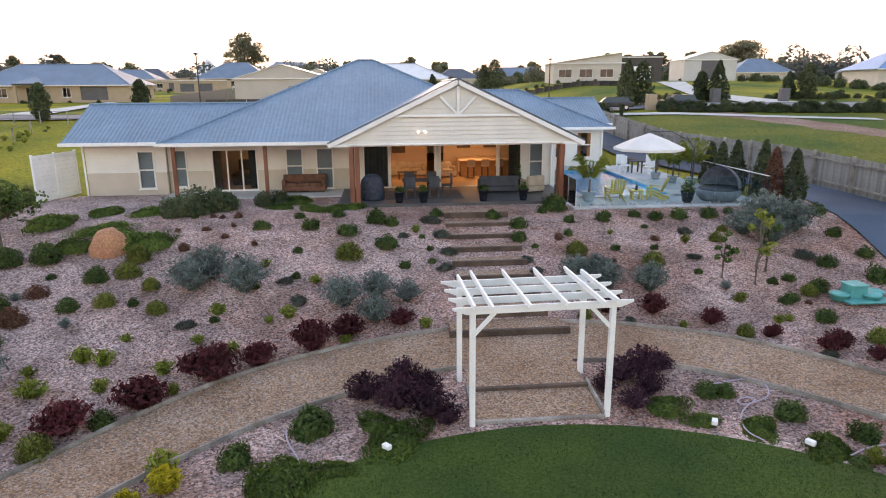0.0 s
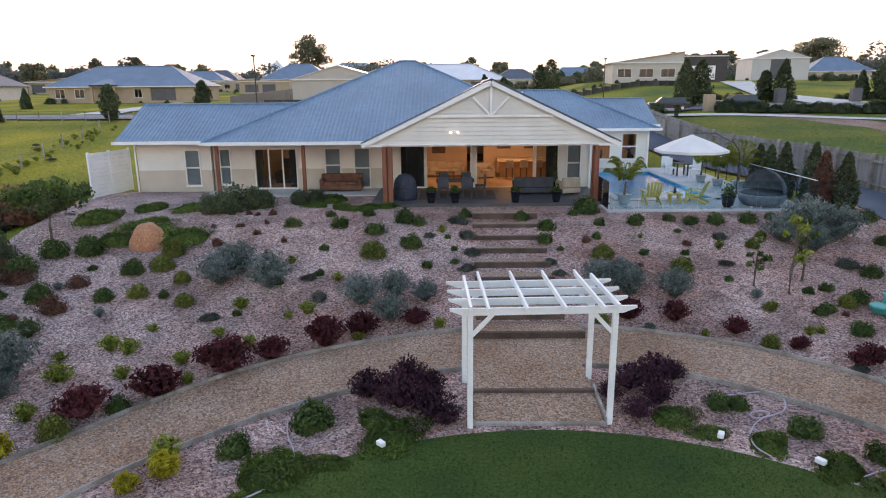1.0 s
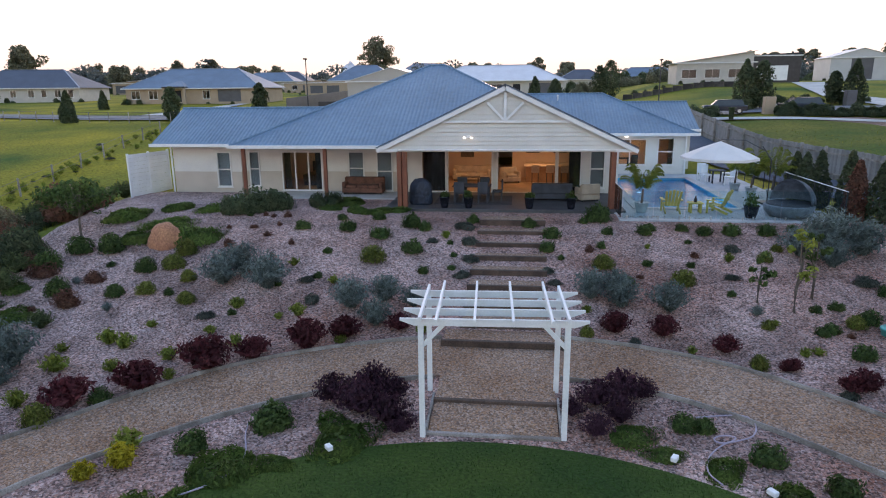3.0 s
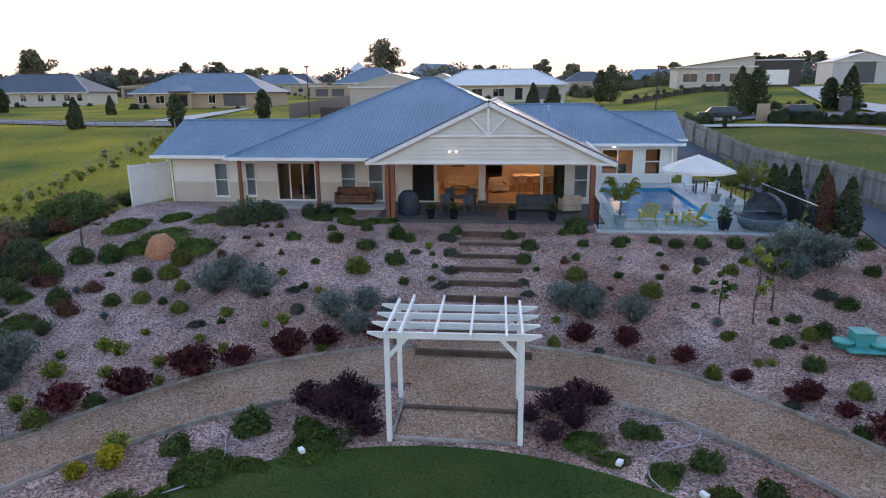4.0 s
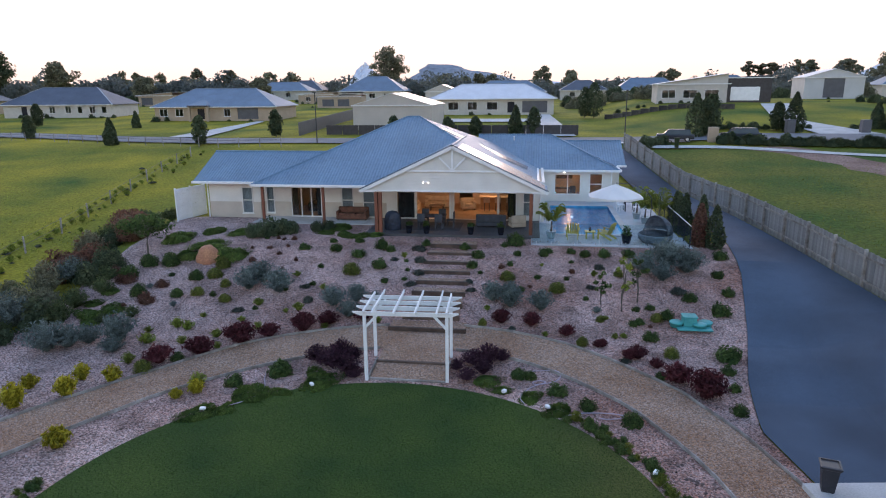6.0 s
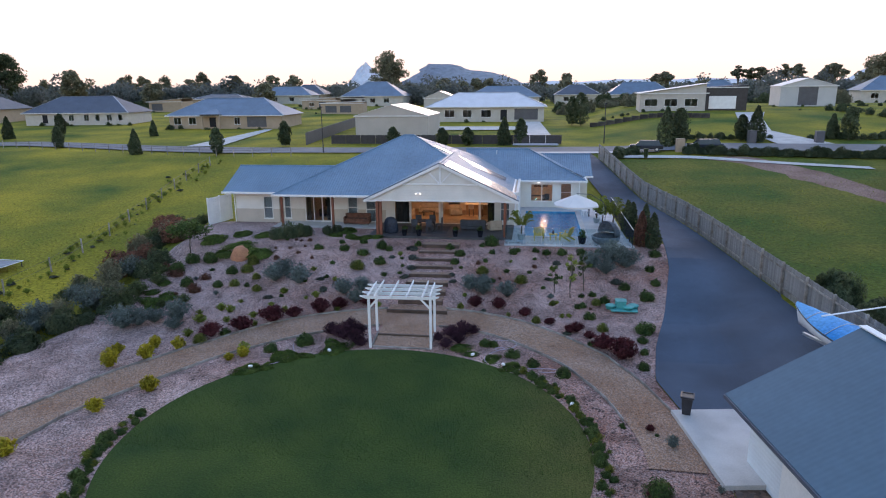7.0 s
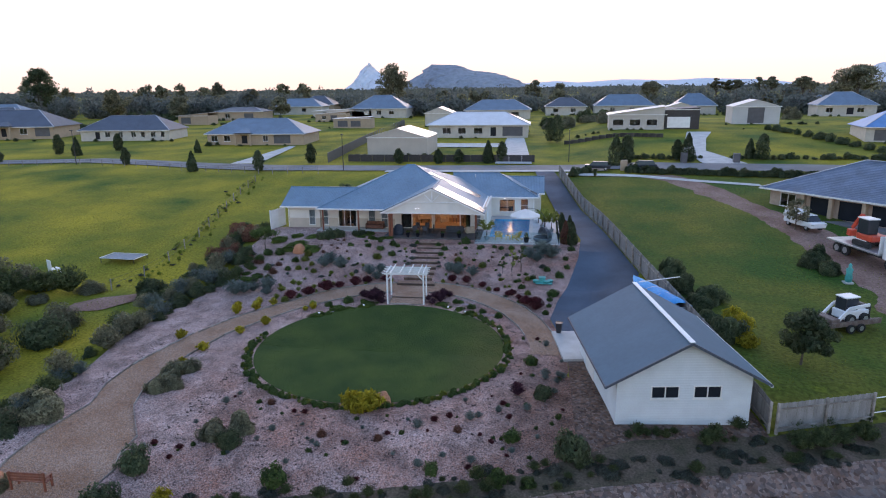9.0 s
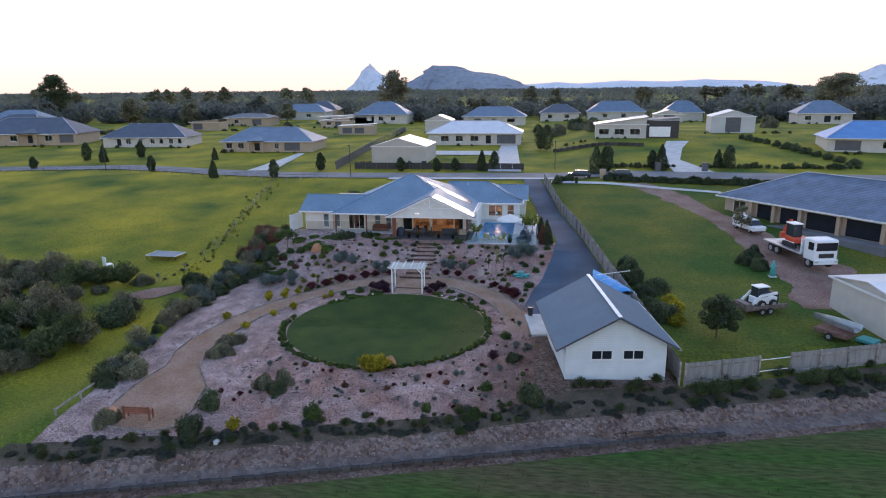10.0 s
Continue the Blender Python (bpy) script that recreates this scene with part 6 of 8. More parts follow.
def car(name, label, m, body, ute=False):
    c = thing(name, label, "car", m=m)
    part("body", cube(-0.9, -2.3, 0.35, 0.9, 2.3, 0.95, 0.12), body, c)
    y0, y1 = (-0.4, 1.1) if ute else (-1.7, 1.0)
    bm = bmesh.new()
    a = [bm.verts.new(p) for p in ((-0.82, y0 - 0.25, 0.93), (0.82, y0 - 0.25, 0.93), (0.82, y1 + 0.5, 0.93), (-0.82, y1 + 0.5, 0.93))]
    b = [bm.verts.new(p) for p in ((-0.68, y0, 1.5), (0.68, y0, 1.5), (0.68, y1 - 0.1, 1.5), (-0.68, y1 - 0.1, 1.5))]
    bm.faces.new(b)
    for i in range(4):
        bm.faces.new((a[i], a[(i + 1) % 4], b[(i + 1) % 4], b[i]))
    part("glasshouse", bm, CARDARK, c)
    part("roof", cube(-0.7, y0, 1.49, 0.7, y1 - 0.1, 1.55, 0.03), body, c)
    if ute:
        part("tray", cube(-0.92, -2.4, 0.95, 0.92, -0.75, 1.3, 0.03), STEEL, c)
        part("canopy", cube(-0.85, -2.3, 1.3, 0.85, -0.8, 1.75, 0.05), body, c)
    for x in (-0.78, 0.78):
        for y in (-1.45, 1.45):
            wheel(c, x, y, 0.34)
        part("headlight", cube(x - 0.14, 2.24, 0.68, x + 0.14, 2.33, 0.84, 0.02), STEEL, c)
    return c


car("utility", "white utility parked on the dirt track", pose(39.9, 34.6, ground_z(39.9, 34.6) + 0.12, 0, 0, 196), CARWHITE, True)
car("parked_car", "dark car parked at the kerb", pose(20.6, 66.9, ground_z(20.6, 66.9) + 0.1, 0, 0, 80) @ Matrix.Scale(0.88, 4), CARDARK)
car("parked_car", "dark car parked at the kerb", pose(27.6, 66.6, ground_z(27.6, 66.6) + 0.1, 0, 0, 95) @ Matrix.Scale(0.88, 4), CARDARK)

tr = thing("skid_steer_trailer", "white skid-steer loader on a plant trailer on the grass", "loader", m=pose(33.2, 8.8, ground_z(33.2, 8.8) + 0.05, 0, 0, 112))
RUSTY = mat("rusty_steel", (0.13, 0.085, 0.07), 0.7, 0.3, 3, 20, 0.3, second=(0.2, 0.16, 0.14))
part("trailer_bed", cube(-0.95, -2.3, 0.5, 0.95, 2.0, 0.62, 0.02), RUSTY, tr)
for x in (-0.93, 0.93):
    part("side_rail", cube(x - 0.04, -2.3, 0.62, x + 0.04, 2.0, 0.9, 0.01), RUSTY, tr)
    part("ramp", beam(bmesh.new(), (x * 0.7, 2.0, 0.62), (x * 0.7, 2.7, 1.3), 0.4, 0.06), RUSTY, tr)
part("drawbar", beam(bmesh.new(), (0, -2.2, 0.5), (0, -3.2, 0.45), 0.1, 0.1), RUSTY, tr)
part("engine_cover", cube(-0.5, -1.75, 1.0, 0.5, -1.4, 1.75, 0.06), DARKMETAL, tr)
for x in (-0.42, 0.42):
    for y in (-0.55, 0.45):
        part("cab_post", cube(x - 0.04, y - 0.04, 1.5, x + 0.04, y + 0.04, 2.42), DARKMETAL, tr)
for y in (-0.5, 0.35):
    for x in (-1.0, 1.0):
        wheel(tr, x, y, 0.33, 0.2)
part("loader_body", cube(-0.6, -1.5, 0.85, 0.6, 0.6, 1.5, 0.08), CARWHITE, tr)
part("cab", cube(-0.45, -0.6, 1.5, 0.45, 0.5, 2.4, 0.05), CARDARK, tr)
part("cab_roof", cube(-0.5, -0.7, 2.4, 0.5, 0.55, 2.5, 0.03), CARWHITE, tr)
for x in (-0.72, 0.72):
    part("arm", beam(beam(bmesh.new(), (x, -1.3, 1.9), (x, 0.4, 1.75), 0.12, 0.22), (x, 0.4, 1.75), (x, 1.3, 0.9), 0.12, 0.2), CARWHITE, tr)
    for y in (-1.0, 0.2):
        wheel(tr, x, y, 0.38, 0.25)
        tr.children[-1].location = (0, 0, 0.55)
part("bucket", cube(-0.85, 1.2, 0.65, 0.85, 1.9, 1.1, 0.06), RUSTY, tr)

tb = thing("dinghy_trailer", "aluminium dinghy on a rusty box trailer", "boat", m=pose(37.6, 3.6, ground_z(37.6, 3.6) + 0.05, 0, 0, 40))
part("trailer_box", cube(-0.8, -1.3, 0.45, 0.8, 1.3, 0.8, 0.02), mat("rust_box", (0.17, 0.09, 0.07), 0.8, 0.3, 3, 20, 0.3), tb)
for x in (-0.85, 0.85):
    wheel(tb, x, 0, 0.33, 0.18)
bm = bmesh.new()
rows = []
for i in range(8):
    u = i / 7
    wv = 0.75 * (1 - u ** 2.4) + 0.02
    rows.append([bm.verts.new((0.3 + wv * sx, -1.6 + 3.6 * u, 0.95 + zz + 0.2 * u)) for sx, zz in ((-1, 0.5), (-0.8, 0.1), (0, 0), (0.8, 0.1), (1, 0.5))])
for a, b in zip(rows, rows[1:]):
    for j in range(4):
        bm.faces.new((a[j], a[j + 1], b[j + 1], b[j]))
bmesh.ops.solidify(bm, geom=bm.faces[:], thickness=0.03)
part("hull", bm, STEEL, tb)
part("tarpaulin_sheet", cube(0.9, -2.6, 0.0, 2.2, -1.2, 0.25, 0.05), TEAL, tb)
st = thing("teal_statue", "teal painted garden figure on a pale plinth", "statue", m=at(37.6, 18.4, 0, 0.05))
part("plinth", cube(-0.35, -0.35, 0, 0.35, 0.35, 0.15, 0.02), CONCRETE, st)
part("figure", lathe([(0.25, 0.15), (0.3, 0.5), (0.22, 0.9), (0.28, 1.25), (0.12, 1.45), (0.15, 1.65), (0.03, 1.8)], 14), TEAL, st, "", True)

# ---- garden objects ----
tank = thing("septic_tank_lids", "teal green plastic tank lids set in the gravel", "tank", m=pose(11.6, 17.8, ground_z(11.6, 17.8) + 0.04) @ Matrix.Scale(0.7, 4))
part("box", cube(-0.45, -0.3, 0, 0.35, 0.45, 0.62, 0.05), TEAL, tank)
part("box_lid", cube(-0.5, -0.35, 0.62, 0.4, 0.5, 0.7, 0.03), TEAL, tank)
part("apron", cube(-0.9, -0.9, 0, 1.2, 0.1, 0.1, 0.03), TEAL, tank)
for x, y in ((-0.85, -0.1), (0.95, 0.05), (0.5, -0.35)):
    part("lid", lathe([(0.36, 0), (0.38, 0.22), (0.42, 0.23), (0.42, 0.31), (0.38, 0.34), (0.02, 0.35)], 20, at=(x, y, 0)), TEAL, tank, "", True)


def rock(label, m, r, material, seed=1, name="boulder"):
    bm = bmesh.new()
    bmesh.ops.create_icosphere(bm, subdivisions=3, radius=r)
    for v in bm.verts:
        v.co *= 1 + 0.35 * noise.noise(v.co / r * 0.9 + Vector((seed, 0, 0))) + 0.1 * noise.noise(v.co / r * 3 + Vector((seed, 5, 0)))
    ob = tagged(part(name, bm, material, None, "", True), label, "rock")
    ob.matrix_basis = m
    return ob


rock("orange sandstone boulder in the garden bed", pose(-13.2, 22.3, ground_z(-13.2, 22.3) + 0.3) @ Matrix.Diagonal((0.95, 0.7, 1.05, 1)), 0.62, ROCKRED, 5)
rock("tan rock at the lawn edge beside a golden shrub", pose(2.2, -5.4, 0.3) @ Matrix.Diagonal((0.9, 0.8, 1.1, 1)), 0.55, ROCKRED, 7)
rock("small pale rock on the bank", pose(-6.3, -16.6, ground_z(-6.3, -16.6) + 0.1), 0.2, CONCRETE, 4)
rock("tan rock beside the bench", pose(-14.2, -15.4, 0.2), 0.45, ROCKRED, 9)
bench = thing("garden_bench", "red-brown timber garden bench at the path's end", "bench", m=pose(-12.2, -15.6, 0.08, 0, 0, 2))
for i in range(4):
    part("seat_slat", cube(-0.95, -0.05 + i * 0.12, 0.42, 0.95, 0.05 + i * 0.12, 0.46), REDWOOD, bench)
for i in range(3):
    part("back_slat", cube(-0.95, -0.12, 0.55 + i * 0.14, 0.95, -0.08, 0.66 + i * 0.14), REDWOOD, bench)
for x in (-0.85, 0.85):
    part("end_frame", box(cube(x - 0.04, -0.14, 0, x + 0.04, -0.06, 0.98), x - 0.04, 0.32, 0, x + 0.04, 0.4, 0.62), REDWOOD, bench)
    part("armrest", cube(x - 0.05, -0.1, 0.62, x + 0.05, 0.42, 0.66), REDWOOD, bench)
tramp = thing("trampoline", "old rectangular trampoline with a blue-grey bed on the field", "trampoline", m=at(-33.4, 22.9, -4, 0) @ Matrix.Diagonal((0.92, 0.9, 0.62, 1)))
part("bed", cube(-2.1, -1.1, 0.82, 2.1, 1.1, 0.86), mat("grey_blue_mat", (0.14, 0.18, 0.23), 0.6, 0.15, 2, 20, 0.1), tramp)
for a, b in (((-2.3, -1.3), (2.3, -1.3)), ((2.3, -1.3), (2.3, 1.3)), ((2.3, 1.3), (-2.3, 1.3)), ((-2.3, 1.3), (-2.3, -1.3))):
    part("frame_bar", tube([(*a, 0.86), (*b, 0.86)], 0.05, 8), STEEL, tramp)
for x in (-2.2, 2.2):
    for y in (-1.2, 1.2):
        part("leg", tube([(x, y, 0), (x, y, 0.86)], 0.04, 8), DARKMETAL, tramp)
wc = thing("white_chair", "old white plastic chair standing on the field", "chair", m=at(-38.4, 18.6, 150, 0) @ Matrix.Diagonal((1.8, 1.8, 1.6, 1)))
part("seat", cube(-0.25, -0.25, 0.4, 0.25, 0.25, 0.46, 0.02), WHITE, wc)
part("backrest", cube(-0.25, 0.2, 0.46, 0.25, 0.26, 1.05, 0.03), WHITE, wc)
for x in (-0.22, 0.22):
    for y in (-0.22, 0.22):
        part("leg", cube(x - 0.03, y - 0.03, 0, x + 0.03, y + 0.03, 0.4), WHITE, wc)
# garden hoses
for pts in ([(4.6, 13.3), (5.1, 13.4), (5.7, 13.5), (5.9, 13.2), (5.7, 12.7), (5.3, 12.5), (4.85, 12.35), (4.75, 12.55), (5.05, 12.7), (5.35, 12.6), (4.85, 12.3), (4.5, 11.9), (4.3, 11.3), (4.5, 10.9)],
            [(-5.65, 12.3), (-5.55, 11.8), (-5.2, 11.1), (-5.15, 10.6), (-5.3, 10.1), (-5.55, 9.8), (-5.9, 9.5)],
            [(5.9, 10.2), (6.45, 10.45), (7.15, 10.55), (7.8, 10.5), (7.9, 10.3), (7.35, 10.1), (7.05, 10.15)]):
    for _ in range(3):
        pts = [pts[0]] + [(a[0] + (b[0] - a[0]) * u, a[1] + (b[1] - a[1]) * u) for a, b in zip(pts, pts[1:]) for u in (0.25, 0.75)] + [pts[-1]]
    h = [(x, y, ground_z(x, y) + 0.11) for x, y in pts]
    tagged(part("garden_hose", tube(h, 0.018, 6), mat("mauve_hose", (0.40, 0.33, 0.40), 0.5, 0.1, 2, 20, 0.05), None, "", True), "pale mauve garden hose lying in loops on the gravel", "hose", "garden hoses")
for x, y in ((5.3, 10.6), (-6.6, 9.0), (3.75, 11.6), (-3.45, 11.3), (8.3, 7.0)):
    s = thing("garden_light", "small white garden spotlight on a spike at the lawn edge", "lamp", "garden spotlights", pose(x, y, ground_z(x, y) + 0.05, 0, 0, x * 40) @ Matrix.Scale(0.7, 4))
    part("spike", tube([(0, 0, 0), (0, 0, 0.15)], 0.015, 6), DARKMETAL, s)
    part("head", cube(-0.09, -0.14, 0.15, 0.09, 0.14, 0.3, 0.03), WHITE, s)

# street furniture
for x, y, hgt in ((-77, 73.5, 6.5), (-21.5, 66, 6.0), (16.5, 78, 5.6)):
    s = thing("street_lamp", "dark street lamp post beside the street", "street lamp", "street lamps", at(x, y, 0, 0))
    part("pole", tube([(0, 0, 0), (0, 0, hgt)], [0.08, 0.05], 8), DARKMETAL, s)
    part("lamp_head", cube(-0.15, -0.4, hgt - 0.05, 0.15, 0.2, hgt + 0.1, 0.03), DARKMETAL, s)
wf = thing("rural_fence", "low dark wire and post fence along the field", "fence", kind="structure")
last = None
for i in range(38):
    x = -125 + i * 2.7
    y = road_mid(x) - 5.2
    z = ground_z(x, y)
    part("post", tube([(x, y, z - 0.1), (x, y, z + 1.15)], 0.05, 6), TIMBER, wf)
    if last:
        for h in (0.45, 0.8, 1.1):
            part("wire", tube([(last[0], last[1], last[2] + h), (x, y, z + h)], 0.015, 4), DARKMETAL, wf)
    last = (x, y, z)
pf = thing("post_and_wire_fence", "old timber post and wire fence along the field boundary", "fence", kind="structure")
last = None
for i in range(12):
    y = 15 + i * 4.0
    x = table([(16, -29.8), (21, -28.3), (31, -29.3), (41, -31.2), (52, -33.5), (60, -34.6)], y) + 0.3
    z = ground_z(x, y)
    part("post", tube([(x, y, z - 0.1), (x + 0.05 * math.sin(i * 2.0), y, z + 1.1)], 0.06, 6), TIMBER, pf)
    if last:
        for h in (0.5, 1.0):
            part("wire", tube([(last[0], last[1], last[2] + h), (x, y, z + h)], 0.012, 4), DARKMETAL, pf)
    last = (x, y, z)
lr = thing("low_rail", "low weathered timber rail on short posts beside the gravel", "fence", kind="structure")
last = None
for y in (-15.6, -13.2, -10.8, -8.4, -6.0):
    x = -18.1
    z = ground_z(x, y)
    part("post", cube(x - 0.06, y - 0.06, z - 0.1, x + 0.06, y + 0.06, z + 0.55, 0.01), TIMBER, lr)
    if last:
        part("rail", beam(bmesh.new(), (x, last[0] + 0.06, last[1] + 0.42), (x, y - 0.06, z + 0.42), 0.06, 0.14), TIMBER, lr)
    last = (y, z)
sf = thing("sheet_fence", "dark metal sheet fence climbing between two yards", "fence", kind="structure")
for i in range(30):
    y = 76 + i * 3.2
    x = -27.5 + (y - 76) * -0.06 + max(0, y - 110) * 0.02
    x2 = -27.5 + (y + 3.2 - 76) * -0.06
    part("panel", plate([(x, y, ground_z(x, y) + 1.8), (x2, y + 3.2, ground_z(x2, y + 3.2) + 1.8), (x2 + 0.05, y + 3.2, ground_z(x2, y + 3.2) + 1.8), (x + 0.05, y, ground_z(x, y) + 1.8)], 1.9), DARKDOOR, sf)
sf2 = thing("dark_fence", "dark slatted fence along the street front", "fence", kind="structure")
for i in range(15):
    x = -24 + i * 2.3
    y = 77.5
    part("panel", cube(x, y, ground_z(x, y), x + 2.25, y + 0.05, ground_z(x, y) + 1.3), DARKMETAL, sf2)
rw_ = thing("retaining_wall", "low dark block retaining wall across a lawn", "wall", kind="structure")
for i in range(14):
    x, y = 17.5 + i * 1.45, 106.5 - i * 0.28
    part("block", cube(-0.72, -0.2, -0.4, 0.72, 0.2, 0.75, 0.03), DARKBLOCK, rw_).matrix_basis = pose(x, y, ground_z(x, y), 0, 0, -11)
# driveways opposite
patch("pavement", [((3.5, y), (10 + (y - 75) * -0.05, y)) for y in span(74.7, 122, 24)], CONCRETE, 0.12, "pale concrete driveway across the street", "driveway", cols=4)
patch("pavement", [((-46 + (y - 75) * 0.02, y), (-40.5 + (y - 75) * -0.12, y)) for y in span(74.5, 103, 20)], CONCRETE, 0.12, "pale concrete driveway across the street", "driveway", cols=4)
patch("pavement", [((table([(72, 38), (85, 37.5), (100, 41), (110, 43.3)], y), y), (table([(72, 45), (85, 41.5), (100, 45), (110, 48.5)], y), y)) for y in span(72, 110, 24)], CONCRETE, 0.13, "curved pale concrete driveway across the street", "driveway", cols=4)
patch("pavement", [((-15, y), (4, y)) for y in span(101, 109, 8)], CONCRETE, 0.12, "pale concrete forecourt", "driveway", cols=6)
patch("pavement", [((-10.5, y), (3, y)) for y in span(50.5, 58, 8)], CONCRETE, 0.13, "pale concrete yard behind the house", "driveway", cols=6)
tagged(part("water_tank_wall", cube(-13.5, 51, 2.6, -9.5, 51.2, 4.6, 0.02), WHITE), "low white screen wall behind the house", "wall", kind="structure")
for x, y in ((24.6, 66.5), (35.2, 73.5), (43.5, 73.2)):
    tagged(part("gate_pillar", cube(x - 0.5, y - 0.4, ground_z(x, y) - 0.1, x + 0.5, y + 0.4, ground_z(x, y) + 1.6, 0.05), TAN if x < 30 else DARKDOOR), "squat masonry gate pillar at a driveway", "pillar", "gate pillars")
wb = thing("wheelie_bin", "green wheelie bin at the drive entrance", "bin", m=at(19.8, 62.0, 20, 0.1))
part("body", lathe([(0.24, 0), (0.32, 0.95), (0.33, 1.0)], 4), DARKG, wb)
part("lid", cube(-0.27, -0.27, 1.0, 0.27, 0.27, 1.07, 0.02), DARKG, wb)

# ---- plants ----
MESHES = {}


def plant_mesh(kind, v):
    """One of three shared meshes of a kind, about one metre wide or high as the kind has it."""
    if (kind, v) not in MESHES:
        seed = 100 * len(MESHES) + v
        n, rx, h, form, size, material, long = KINDS[kind]
        c, d = spikes(n, rx, h, seed) if form == "spikes" else dome(n, rx, h, seed, 9, 0.12) if form == "ball" else dome(n, rx, h, seed)
        MESHES[kind, v] = leaves(kind, c, d, size, material, seed, long)
    return MESHES[kind, v]


KINDS = {
    "green": (850, 0.38, 0.4, "dome", 0.052, LEAF, 2.0),
    "lime": (520, 0.34, 0.38, "spikes", 0.045, LIME, 3.6),
    "burg": (2300, 0.55, 0.6, "spikes", 0.055, BURG, 2.2),
    "wattle": (3400, 1.4, 1.9, "spikes", 0.085, GUM, 3.2),
    "fern": (3000, 1.3, 1.5, "spikes", 0.08, FERN, 3.0),
    "limeball": (1100, 0.36, 0.46, "ball", 0.045, OLIVEL, 1.6),
    "low": (1400, 0.65, 0.36, "dome", 0.05, HEATH, 2.4),
    "ball": (1100, 0.36, 0.5, "ball", 0.05, LEAF, 1.5),
    "purple": (2600, 0.85, 0.95, "spikes", 0.07, PURP, 1.8),
    "grey": (3000, 0.68, 0.8, "spikes", 0.03, GREY, 4.2),
    "yellow": (900, 0.38, 0.55, "spikes", 0.06, YELL, 3.0),
    "dark": (2000, 0.95, 1.1, "dome", 0.095, DARKG, 1.9),
    "mound": (1700, 0.95, 0.22, "dome", 0.06, MOSS, 2.6),
    "rust": (1300, 0.5, 0.6, "dome", 0.055, RUST, 1.7),
    "bigbush": (4200, 1.5, 1.7, "dome", 0.14, DARKG, 1.9),
    "olive": (4200, 1.5, 1.6, "dome", 0.13, GUM, 2.1),
    "pinkbush": (2200, 1.5, 1.5, "dome", 0.18, RUST, 1.7),
}
TEXT = {
    "limeball": "dense rounded yellow-green shrub in the gravel bed", "low": "low spreading grey-green heath plant in the gravel bed",
    "ball": "dense rounded dark green shrub in the gravel bed",
    "green": "small rounded green shrub in the gravel bed", "lime": "small lime-green tufted shrub in the gravel bed", "burg": "low burgundy-leaved shrub in the gravel bed",
    "purple": "large dark purple-leaved shrub beside the arbour", "grey": "soft grey-green lavender-like bush in the gravel bed", "yellow": "bright golden-leaved shrub in the gravel bed",
    "dark": "dense dark green bush on the bank", "mound": "low spreading green ground cover in the bed", "rust": "red-tipped shrub in the gravel bed", "bigbush": "large dark green bush on the grassy slope",
    "fern": "feathery green shrub at the edge of the gravel bed", "olive": "large olive-green bush on the grassy slope", "pinkbush": "large bush with dull red leaves on the slope",
}
prng = random.Random(11)
GROWN = {"green": 0.95, "lime": 1.05, "purple": 1.15, "rust": 0.95, "grey": 1.35, "burg": 1.25, "low": 1.25, "mound": 1.35, "olive": 1.15}


def beside_path(x, y):
    """Moves a spot on the curved path to the nearer of its edges."""
    a, r = math.atan2(y - C[1], x - C[0]), math.hypot(x - C[0], y - C[1])
    lo, hi = path_in(math.degrees(a)) - 0.25, path_out(math.degrees(a)) + 0.35
    if y > 4 and lo < r < hi:
        r = lo if r < (lo + hi) / 2 else hi
    return C[0] + r * math.cos(a), C[1] + r * math.sin(a)



def plants(kind, spots, scale=1.0, spread=0.2):
    for i, (x, y, *size) in enumerate(spots):
        k = (size[0] * GROWN.get(kind, 1.2) if size else scale) * prng.uniform(1 - spread, 1 + spread)
        x, y = beside_path(x, y)
        k *= 0.72 if abs(x) < 2.5 and y > 19 else 1
        me = plant_mesh(kind, i % 3)
        ob = new("shrub", me)
        ob.matrix_basis = pose(x, y, ground_z(x, y) + 0.04, 0, 0, prng.uniform(0, 360)) @ Matrix.Diagonal((k * prng.uniform(0.88, 1.15), k, k * prng.uniform(0.85, 1.15), 1))
        tagged(ob, TEXT[kind], "shrub", kind + " shrubs")


def mass(name, kind, spots, label, scale=1.0, spread=0.25):
    """Many plants of one kind grown together, as one mass."""
    vs, fs, n = [], [], 0
    for i, (x, y) in enumerate(spots):
        me = plant_mesh(kind, i % 3)
        co = np.empty(len(me.vertices) * 3)
        me.vertices.foreach_get("co", co)
        k, a = scale * prng.uniform(1 - spread, 1 + spread), prng.uniform(0, 6.28)
        co = co.reshape(-1, 3) * k * np.array([prng.uniform(0.85, 1.2), 1, prng.uniform(0.75, 1.2)])
        co = np.stack([co[:, 0] * math.cos(a) - co[:, 1] * math.sin(a), co[:, 0] * math.sin(a) + co[:, 1] * math.cos(a), co[:, 2]], -1) + np.array([x, y, ground_z(x, y) + 0.04])
        vs.append(co), fs.append(np.arange(n, n + len(co)).reshape(-1, 4))
        n += len(co)
    tagged(part(name, from_arrays(name, np.concatenate(vs), np.concatenate(fs), KINDS[kind][5]), None), label, "plants", kind="stuff")


